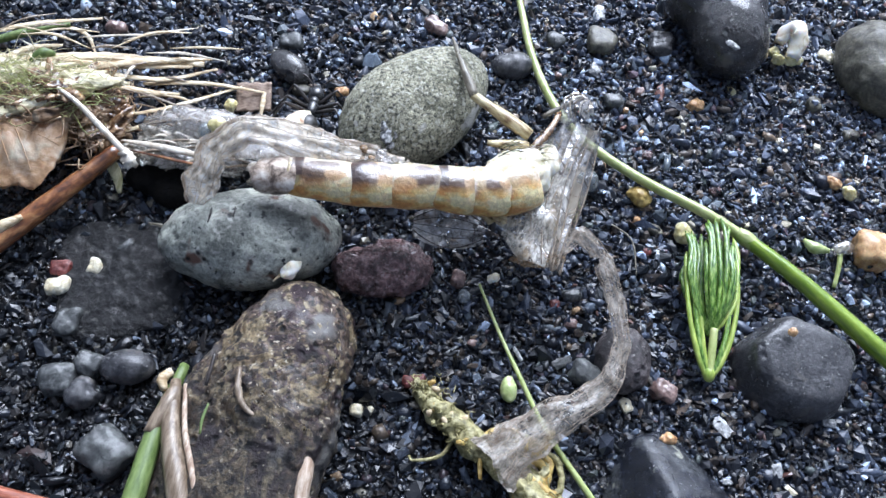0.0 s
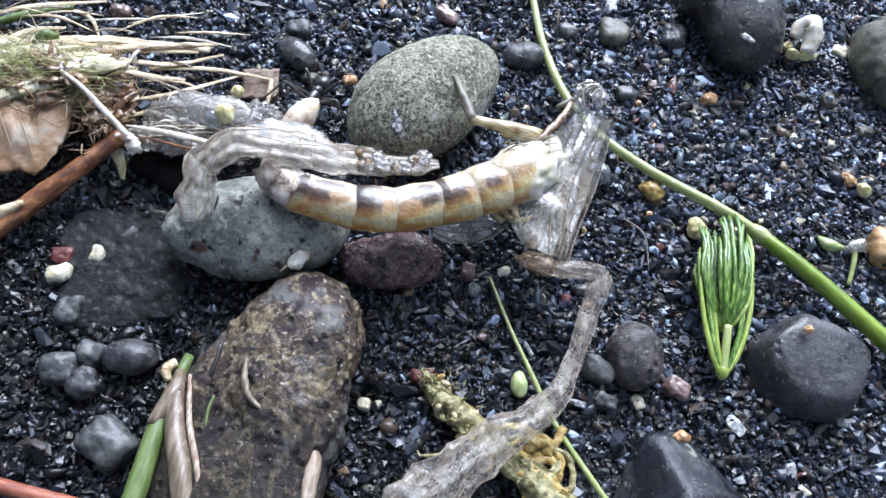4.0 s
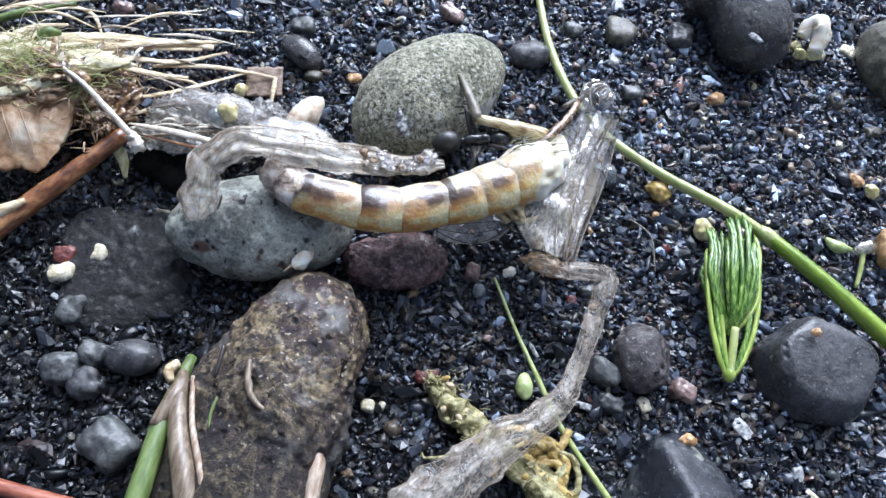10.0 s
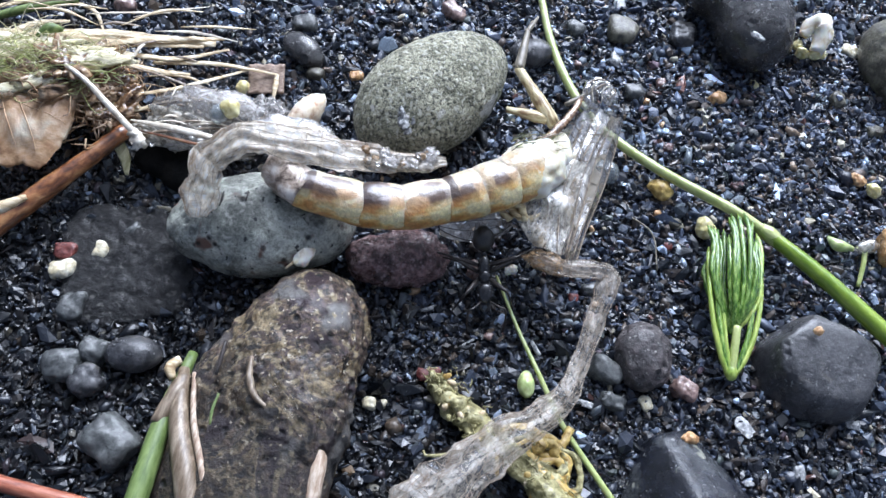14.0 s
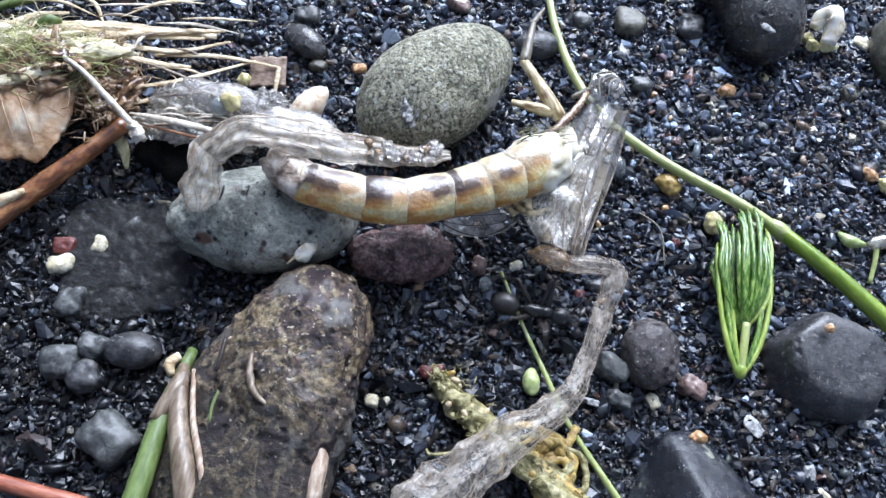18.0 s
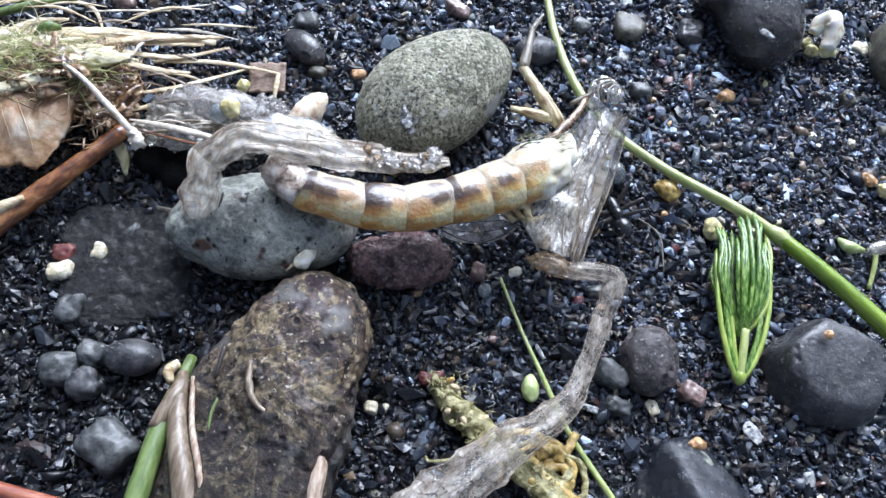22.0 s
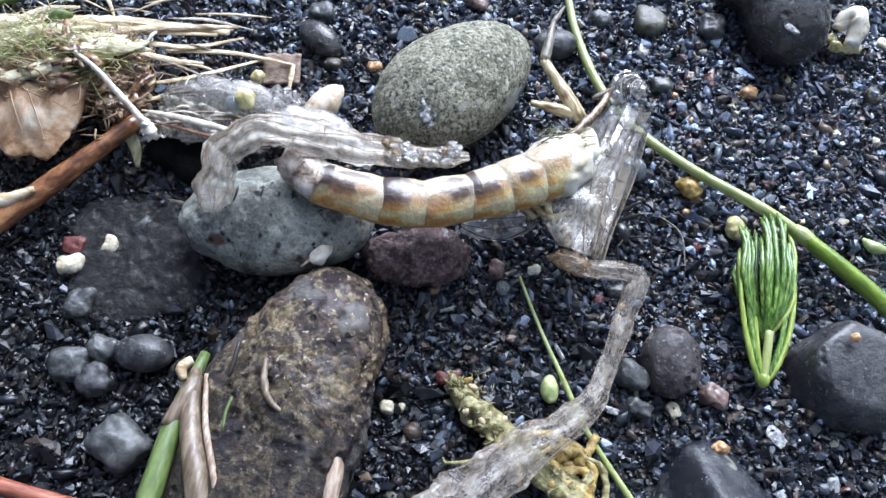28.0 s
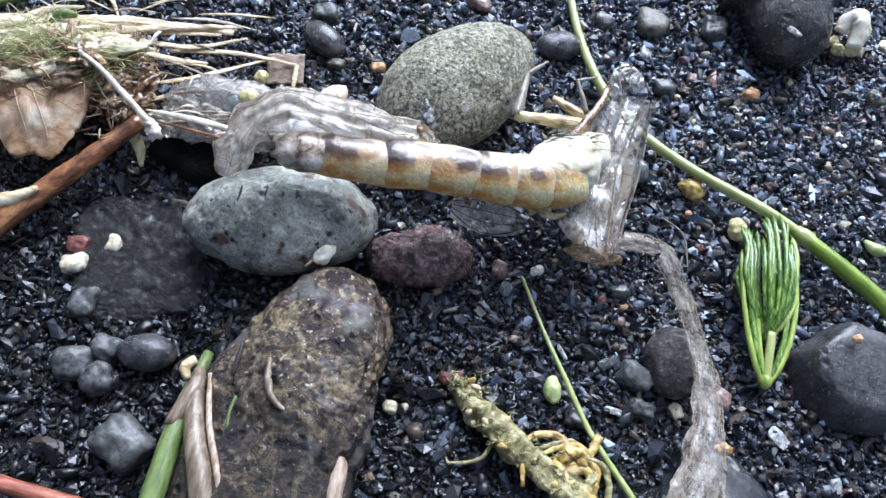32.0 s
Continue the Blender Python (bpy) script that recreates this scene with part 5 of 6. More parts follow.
D1 = [(5.1, 5.8, 4.6), (4.3, 9.5, 5.2), (4.6, 10.4, 5.4), (6.1, 11.5, 5.2)]
B1L, C1 = [(5.0, 7.0, 4.2), (2.5, 10.1, 4.6), (2.7, 13.6, 4.6), (3.3, 15.5, 4.2)], [(5.1, 6.6, 4.2), (1.8, 5.9, 4.8), (2.2, 10.6, 4.6), (2.9, 11.6, 4.4)]
leg_links("leg", [0.36, 0.26, 0.14, 0.06], [(0.0, A1), (0.3, A1), (0.5, B1), (0.8, A1), (1.2, B1), (1.5, B1), (11.9, B1), (12.25, B1L), (29.4, B1L), (29.8, C1), (30.2, C1), (30.5, D1), (31.2, D1), (31.5, C1), (32.0, C1)], (LEGHORN, LEGDARK, LEGDARK), "cream and brown spiny leg")
B2, B2L, C2 = [(4.8, 6.3, 4.0), (2.7, 6.1, 4.0)], [(4.5, 7.2, 4.2), (2.4, 7.5, 4.0)], [(5.2, 7.0, 4.2), (2.7, 7.7, 4.8)]
leg_links("leg", [0.3, 0.17], [(0.0, B2), (11.9, B2), (12.25, B2L), (29.4, B2L), (30.0, C2), (32.0, C2)], (LEGHORN,), "short broken cream leg")
B3, C3 = [(5.5, 8.2, 4.6), (6.9, 9.3, 4.9), (7.6, 10.2, 4.7)], [(5.0, 7.2, 4.6), (4.2, 9.0, 5.0), (5.8, 10.0, 4.8)]
leg_links("leg", [0.14, 0.1, 0.05], [(0.0, B3), (29.4, B3), (30.0, C3), (32.0, C3)], (LEGDARK, LEGDARK), "thin grey leg")


# ---- plants ----
def plant(name, label, category, pieces, flat=1.0):
    """A thing of several tubes: rows of part name, points, radii, material, sides, roughness."""
    x, y, z = pieces[0][1][0]
    root = base(name, x, y, z)
    for pname, pts, radii, mat, count, rough in pieces:
        bm = bmesh.new()
        tube(bm, [Vector(p) - Vector((x, y, z)) for p in pts], radii, count, 10, flat, rough, len(pts) * 1.3)
        part(pname, bm, mat, root)
    return tagged(root, label, category)


STEM_LINE = [(2.9, 22.7, 0.6), (3.7, 19.8, 0.6), (4.7, 16.2, 0.7), (6.1, 12.9, 0.9), (7.7, 10.6, 1.0), (9.5, 9.2, 1.0), (12.4, 7.6, 1.1), (16.1, 6.0, 1.3), (18.7, 4.6, 1.3)]
plant("fallen_reed", "long smooth green stem lying across sand", "plant stem", [
    ("upper_stem", STEM_LINE, [0.22, 0.24, 0.26, 0.28, 0.28, 0.29, 0.30, 0.32, 0.34], PALESTEM, 60, 0.03),
    ("lower_stem", [(18.4, 4.8, 1.3), (21.2, 2.8, 1.4), (24.7, 0.0, 1.4), (28.0, -2.7, 1.4)], [0.40, 0.46, 0.52, 0.55], STEM, 30, 0.03),
    ("joint", [(17.9, 5.1, 1.3), (18.4, 4.8, 1.3), (18.9, 4.45, 1.3)], [0.36, 0.46, 0.40], PALESTEM, 8, 0.12)])
plant("thin_stem", "thin pale green stem on sand", "plant stem", [
    ("stem", [(3.6, -0.8, 0.4), (5.1, -3.6, 0.5), (6.5, -6.0, 0.7), (8.0, -8.4, 0.7), (10.5, -11.3, 0.8), (12.0, -13.0, 0.8)], [0.08, 0.10, 0.13, 0.15, 0.17, 0.18], PALESTEM, 40, 0.05)])


def green_tuft():
    """A whorl of thin ridged branchlets gathered at one end."""
    tip = Vector((16.3, -3.9, 0.7))
    root = base("green_tuft", *tip)
    rng = random.Random(4)
    for k in range(40):
        u = -1 + 2 * ((k * 17) % 40 + 0.5) / 40
        low = k % 3 == 0
        wide, high = 1.42 * math.sin(u * 1.4) + rng.uniform(-0.12, 0.12), (0.1 if low else 0.6 + 1.0 * rng.random() * math.cos(u * 1.4))
        start, end = 2.1 + rng.uniform(0, 0.5) + 0.3 * u * u, 9.7 - 1.2 * abs(u) ** 2 - (1.5 if low else 0) - rng.uniform(0, 1.9)
        pts = [(0.12 * wide, start, 0.45), (0.55 * wide, start + 0.9, 0.4 + 0.5 * high), (0.9 * wide, start + 2.0, 0.3 + 0.8 * high), (1.0 * wide + rng.uniform(-0.08, 0.08), 5.7, 0.2 + high),
               (0.99 * wide + rng.uniform(-0.1, 0.1), end * 0.85, 0.2 + 0.9 * high), (0.95 * wide + rng.uniform(-0.25, 0.25), end, 0.2 + 0.6 * high)]
        bm = bmesh.new()
        line = curve_through(pts, 40)
        fat = [0.13 + (0.012 if j % 5 == 0 else 0.0) if j < 38 else 0.05 for j in range(40)]
        tube(bm, [Vector(p) for p in line], fat, 40, 8, 1.0, 0.05, k * 1.1)
        part("branchlet", bm, (TUFT, TUFT, TUFTBASE)[k % 3] if k % 7 == 0 else TUFT, root)
    for k, a in enumerate((-1.2, -0.85, -0.6, 0.9, 1.25)):
        bm = bmesh.new()
        tube(bm, [(0.12 * a, -0.05, 0.3), (0.5 * a, 0.8, 0.5), (0.9 * a, 2.3, 0.7), (1.15 * a, 4.3, 0.8), (1.2 * a, 6.4, 0.7), (1.1 * a, 7.6 + 0.4 * a, 0.5)], [0.17, 0.17, 0.15, 0.13, 0.12, 0.06], 34, 8, 1.0, 0.10, k)
        part("sheath", bm, (TUFTBASE, TUFT)[k % 2], root)
    bm = bmesh.new()
    tube(bm, [(0, 0.0, 0.4), (0.06, 1.2, 0.6), (0.12, 2.5, 0.8)], [0.2, 0.22, 0.22], 14, 12, 1.0, 0.04)
    part("pith", bm, PALESTEM, root, "pale hollow core")
    bm = bmesh.new()
    blob(bm, (0, 0.1, 0.3), (0.34, 0.5, 0.34), (0, 0, 0), 3, 0.1, 1.0)
    part("base", bm, TUFTBASE, root)
    tagged(root, "green whorled plant tuft with ridged branchlets", "plant")


green_tuft()


def fuzz(rng, bm, centre, reach, count, length, fat, droop=0.3, comb=0.0):
    """Fine tangled fibres round a point."""
    for _ in range(count):
        p = Vector(centre) + Vector((rng.gauss(0, reach[0]), rng.gauss(0, reach[1]), rng.gauss(0, reach[2])))
        d = Vector((rng.gauss(0, 1), rng.gauss(0, 1), rng.gauss(0, droop)))
        d = (d * (1 - comb) + Vector((2.0, 0.6, 0.0)) * comb * rng.choice((-1, 1))).normalized() * length * rng.uniform(0.4, 1)
        bend = Vector((rng.gauss(0, 0.4), rng.gauss(0, 0.4), rng.gauss(0, 0.3))) * length * 0.5
        tube(bm, [p, p + d * 0.5 + bend, p + d], [fat, fat, fat * 0.5], 7, 4)


def mossy_twig():
    rng = random.Random(8)
    line = [(1.3, -7.2, 0.6), (2.3, -8.2, 0.7), (3.9, -9.4, 0.8), (6.2, -10.8, 1.1), (8.6, -12.6, 1.3)]
    root = base("mossy_twig", *line[0])
    rel = [Vector(p) - Vector(line[0]) for p in line]
    bm = bmesh.new()
    tube(bm, rel, [0.42, 0.66, 0.66, 0.76, 0.85], 90, 18, 1.0, 0.55, 2.0)
    part("stalk", bm, MOSS, root)
    for k in range(84):
        bm = bmesh.new()
        at = curve_through(rel, 50)[rng.randrange(50)]
        q = Vector(at) + Vector((rng.gauss(0, 0.3), rng.gauss(0, 0.3), 0.35 + rng.uniform(-0.1, 0.2)))
        r = rng.uniform(0.06, 0.18)
        blob(bm, q, (r * 1.5, r, r), (rng.uniform(0, 360), 0, rng.uniform(0, 360)), 2, 0.4, k)
        part("scale", bm, (MOSS, STRAW, MOSS, AMBER)[k % 4], root)
    bm = bmesh.new()
    for q in curve_through(rel, 14):
        fuzz(rng, bm, (q[0], q[1], q[2] + 0.45), (0.36, 0.36, 0.15), 18, 0.5, 0.035)
    tagged(part("fluff", bm, MOSS, root), kind="stuff")
    for pts, r in (([(2.1, -2.6, 0.1), (1.6, -3.4, 0.0), (0.4, -3.8, -0.1), (0.1, -3.6, -0.1)], 0.11), ([(4.6, -3.2, 0.3), (6.3, -2.6, 0.4), (7.0, -1.2, 0.3)], 0.28),
                   ([(5.2, -3.4, 0.4), (6.4, -3.0, 0.6), (6.9, -3.8, 0.6), (6.2, -4.6, 0.6)], 0.3), ([(5.0, -3.0, 0.5), (6.0, -4.0, 0.9), (7.4, -4.6, 0.9)], 0.35)):
        bm = bmesh.new()
        tube(bm, pts, [r, r * 0.9, r * 0.7, r * 0.5][:len(pts)], 18, 10, 0.8, 0.4, r * 10)
        part("side_shoot", bm, AMBER if r > 0.2 else MOSS, root)
    for k in range(6):
        a = rng.uniform(0, 6.3)
        p = Vector((5.6 + rng.uniform(-0.6, 1.2), -3.6 + rng.uniform(-1.2, 0.9), 0.7))
        pts = [p + Vector((0.55 * f * math.cos(a + 1.1 * f), 0.55 * f * math.sin(a + 1.1 * f), 0.12 * math.sin(f * 2.0))) for f in range(5)]
        bm = bmesh.new()
        tube(bm, pts, [0.26, 0.24, 0.2, 0.16, 0.08], 26, 10, 0.7, 0.8, k * 2.3)
        part("curl", bm, (AMBER, MOSS, AMBER)[k % 3], root)
    tagged(root, "olive mossy twig with amber shoots", "twig")


mossy_twig()
plant("grass_stalk", "short green grass blade leaning on brown stone", "grass", [
    ("blade", [(-10.3, -8.6, 1.2), (-10.4, -11.7, 2.0), (-10.3, -14.4, 2.4), (-10.2, -17.4, 2.6)], [0.25, 0.42, 0.5, 0.5], BLADE, 24, 0.05),
    ("sheath", [(-10.1, -9.9, 2.0), (-10.2, -11.0, 2.2), (-10.6, -12.4, 2.3)], [0.28, 0.44, 0.3], HUSK, 12, 0.15)])
plant("dry_husk", "grey-brown curled dry husk beside stone", "plant husk", [
    ("blade", [(-10.3, -9.6, 1.8), (-9.6, -12.1, 2.5), (-8.5, -14.4, 2.9), (-7.4, -17.0, 2.9)], [0.25, 0.46, 0.55, 0.5], HUSK, 24, 0.06),
    ("edge", [(-9.7, -9.8, 2.2), (-8.9, -12.1, 2.8), (-7.7, -14.4, 3.2), (-6.6, -17.0, 3.2)], [0.10, 0.14, 0.16, 0.14], PINKHUSK, 24, 0.1),
    ("tip", [(-10.6, -9.2, 1.9), (-10.9, -9.7, 2.0), (-10.6, -10.2, 2.0)], [0.2, 0.26, 0.15], STRAW, 8, 0.2)])
plant("split_twig", "glossy red-brown twig with peeled end", "twig", [
    ("stick", [(-17.4, 2.5, 1.9), (-19.3, -0.6, 1.7), (-20.9, -2.9, 1.4), (-23.0, -6.2, 1.2)], [0.42, 0.5, 0.56, 0.6], TWIG, 30, 0.08),
    ("peel", [(-20.6, -2.6, 2.0), (-21.4, -3.3, 1.9), (-22.6, -3.8, 1.7), (-24.6, -4.3, 1.4)], [0.15, 0.34, 0.42, 0.36], STRAW, 20, 0.15)])
plant("red_twig", "thin red twig on sand", "twig", [
    ("stick", [(-18.5, -15.8, 1.8), (-15.8, -16.1, 2.0), (-11.3, -16.4, 2.0), (-9.0, -16.8, 1.8)], [0.3, 0.34, 0.34, 0.3], REDTWIG, 20, 0.08)])
plant("white_stalk", "bleached white broken stalk", "straw", [
    ("stick", [(-20.8, 4.4, 4.0), (-19.6, 3.8, 3.9), (-18.5, 3.1, 3.6), (-16.4, 1.7, 3.1)], [0.10, 0.14, 0.17, 0.18], WHITESTRAW, 20, 0.12),
    ("knob", [(-16.6, 1.8, 3.1), (-16.2, 1.5, 3.0), (-16.0, 1.1, 2.7)], [0.22, 0.4, 0.3], WHITESTRAW, 12, 0.7)])
plant("dry_shoot", "flat olive dry shoot", "straw", [
    ("blade", [(-18.8, 3.2, 1.8), (-18.0, 2.2, 1.5), (-17.3, 1.4, 1.0), (-17.0, 0.6, 0.5)], [0.16, 0.28, 0.3, 0.1], PALEBLADE, 20, 0.1)], 0.25)
for pts, r in (([(-24.5, 7.4, 2.0), (-20.3, 8.5, 1.9), (-14.9, 9.9, 1.3)], 0.52), ([(-21.3, 6.9, 2.4), (-18.0, 8.6, 2.2), (-14.6, 10.5, 1.2)], 0.28),
               ([(-24.0, 6.6, 2.4), (-18.9, 7.4, 2.0), (-16.5, 8.2, 1.5), (-14.1, 9.9, 1.1)], 0.2), ([(-17.8, 7.6, 1.4), (-14.5, 8.6, 1.2), (-11.0, 9.0, 0.9)], 0.18),
               ([(-11.0, 9.0, 0.9), (-10.9, 8.2, 0.85), (-10.8, 7.3, 0.7)], 0.18), ([(-18.1, 5.0, 1.6), (-15.8, 6.3, 1.4), (-12.4, 9.1, 0.9)], 0.17),
               ([(-17.6, 3.8, 1.8), (-16.4, 4.6, 1.8), (-15.0, 5.5, 1.6), (-13.4, 6.2, 1.5)], 0.17), ([(-24.8, 11.1, 1.0), (-22.6, 10.8, 1.0), (-21.4, 9.4, 1.0)], 0.16),
               ([(-28.0, 8.4, 1.8), (-25.6, 10.4, 1.4), (-22.0, 12.2, 1.0)], 0.22), ([(-18.4, 7.2, 1.9), (-18.2, 6.2, 1.7), (-18.0, 4.9, 1.4)], 0.13),
               ([(-24.6, 4.9, 3.0), (-21.5, 6.0, 2.8), (-17.6, 6.8, 1.8), (-15.6, 7.4, 1.3)], 0.22), ([(-22.6, 7.6, 2.2), (-19.6, 7.9, 2.2), (-15.4, 9.4, 1.5)], 0.26),
               ([(-26.5, 6.0, 2.0), (-24.8, 8.0, 2.0), (-23.0, 9.0, 1.8)], 0.25), ([(-29.0, 6.5, 1.5), (-26.0, 7.2, 2.0), (-23.5, 7.0, 2.4)], 0.22)):
    tagged(plant("straw", "dry pale yellow straw stalk", "straw", [("stalk", pts, [r * 0.6] + [r * 0.85] * (len(pts) - 2) + [r * 0.4], STRAW, 30, 0.25)], 0.4), group="straw heap")
STRAW_RNG = random.Random(21)
for k in range(26):
    x, y = STRAW_RNG.uniform(-27, -16.5), STRAW_RNG.uniform(5.2, 10.5)
    d, a = STRAW_RNG.uniform(1.8, 5.0), radians(STRAW_RNG.gauss(16, 18))
    z = STRAW_RNG.uniform(1.0, 2.6)
    pts = [(x, y, z), (x + d * 0.5 * math.cos(a), y + d * 0.5 * math.sin(a) + STRAW_RNG.uniform(-0.3, 0.3), z + 0.15), (x + d * math.cos(a), y + d * math.sin(a), max(0.6, z - 0.4))]
    tagged(plant("straw", "thin brownish dry straw shred", "straw", [("stalk", pts, [0.03, STRAW_RNG.uniform(0.05, 0.15), 0.03], (STRAW, HUSK, WHITESTRAW)[k % 3], 18, 0.3)], 0.5), group="straw heap")
plant("green_sliver", "bright green plant sliver in straw", "leaf", [("blade", [(-23.2, 6.2, 3.4), (-22.7, 6.8, 3.6), (-22.2, 7.1, 3.3)], [0.15, 0.3, 0.12], BLADE, 10, 0.1)])
plant("grass_stalk", "green grass blade at the heap's edge", "grass", [("blade", [(-28.5, 7.6, 1.4), (-26.0, 9.6, 1.3), (-23.6, 11.2, 1.1)], [0.18, 0.26, 0.15], BLADE, 14, 0.05)])


def tangle(name, label, category, centre, reach, count, length, fat, mat, seed, core=None):
    rng = random.Random(seed)
    root = base(name, *centre)
    bm = bmesh.new()
    fuzz(rng, bm, (0, 0, 0), reach, count, length, fat, 0.15, 0.0 if core else 0.62)
    tagged(part("felt", bm, mat, root), kind="stuff")
    for k in range(5 if core is None else 0):
        bm = bmesh.new()
        blob(bm, (rng.gauss(0, reach[0] * 0.8), rng.gauss(0, reach[1] * 0.9), 0.0), (2.1, 0.5, 0.26), (0, 0, rng.uniform(5, 35)), 4, 0.5, seed * 3.0 + k, 0.4)
        part("mat", bm, WOOL, root)
    if core:
        for k in range(12):
            bm = bmesh.new()
            r = rng.uniform(0.45, 1.2)
            blob(bm, (rng.uniform(-1, 1) * reach[0], rng.uniform(-0.7, 1.2) * reach[1], rng.uniform(0.2, 0.9)), (r * 1.5, r, r * 0.5), (rng.uniform(-30, 30), rng.uniform(-30, 30), rng.uniform(0, 180)), 4, 0.9, seed * 5.0 + k, 0.4)
            part("scrap", bm, (WETBROWN, CLUMP, WETBROWN, ROOTSKIN)[k % 4], root)
        bm = bmesh.new()
        blob(bm, (0, 0, -0.4), core, (0, 0, 20), 4, 0.45, seed, 0.4)
        part("core", bm, CLUMP, root)
    return tagged(root, label, category)


tangle("wool_tuft", "pale felted plant wool", "plant fluff", (-23.2, 5.2, 3.0), (1.3, 0.7, 0.25), 420, 2.6, 0.024, WOOL, 3)
tangle("wool_tuft", "greenish felted plant wool", "plant fluff", (-22.6, 4.6, 3.3), (1.6, 0.6, 0.25), 300, 2.2, 0.026, GREENWOOL, 4)
tangle("brown_clump", "matted brown plant clump", "plant debris", (-21.7, 3.9, 2.3), (1.5, 0.9, 0.5), 260, 1.6, 0.05, CLUMP, 5, (2.6, 1.7, 1.2))
tangle("brown_clump", "matted brown and grey debris", "plant debris", (-19.3, 4.4, 1.6), (1.2, 1.2, 0.4), 160, 1.5, 0.05, CLUMP, 6, (1.7, 1.6, 1.0))


def dry_leaf():
    """A curled, thin brown leaf with a lobed, rolled edge and fine veins."""
    root = base("dry_leaf", -22.3, 1.9, 2.75)

    def skin(u, v):
        edge = 1 + 0.13 * noise.noise((u * 1.7, v * 1.7, 0.4)) + 0.05 * noise.noise((u * 6, v * 6, 2.0))
        x, y = u * math.sqrt(1 - v * v * 0.5), v * math.sqrt(1 - u * u * 0.5)
        z = 0.3 * math.cos(y * 1.7) - 0.5 * max(0.0, -y - 0.4) + 0.3 * noise.noise((x * 1.4, y * 1.4, 1.5)) + 0.10 * noise.noise((x * 5, y * 5, 0.5)) - 1.1 * max(0.0, x - 0.35) ** 1.5
        return Vector((x * 2.5 * edge - 0.6 * y, y * 3.0 * edge, z + 0.45 * y))

    bm = bmesh.new()
    n = 40
    grid = [[bm.verts.new(skin(j / n * 2 - 1, k / n * 2 - 1)) for k in range(n + 1)] for j in range(n + 1)]
    for a, b in zip(grid, grid[1:]):
        for k in range(n):
            bm.faces.new((a[k], b[k], b[k + 1], a[k + 1]))
    bmesh.ops.solidify(bm, geom=bm.faces[:], thickness=0.09)
    part("blade", bm, LEAF, root)
    for a, b in (((-0.9, 0.2), (0.9, -0.1)), ((-0.3, 0.12), (0.3, 0.8)), ((-0.1, 0.1), (0.45, -0.75)), ((0.3, 0.02), (0.8, 0.5)), ((-0.5, 0.15), (-0.1, -0.7))):
        bm = bmesh.new()
        tube(bm, [skin(a[0] + (b[0] - a[0]) * f, a[1] + (b[1] - a[1]) * f) + Vector((0, 0, 0.03)) for f in (0, 0.2, 0.4, 0.6, 0.8, 1)], [0.03, 0.028, 0.026, 0.022, 0.02, 0.01], 20, 6)
        part("vein", bm, LEAFVEIN, root)
    tagged(root, "curled pinkish-brown dry leaf with lobed edge", "leaf")


dry_leaf()

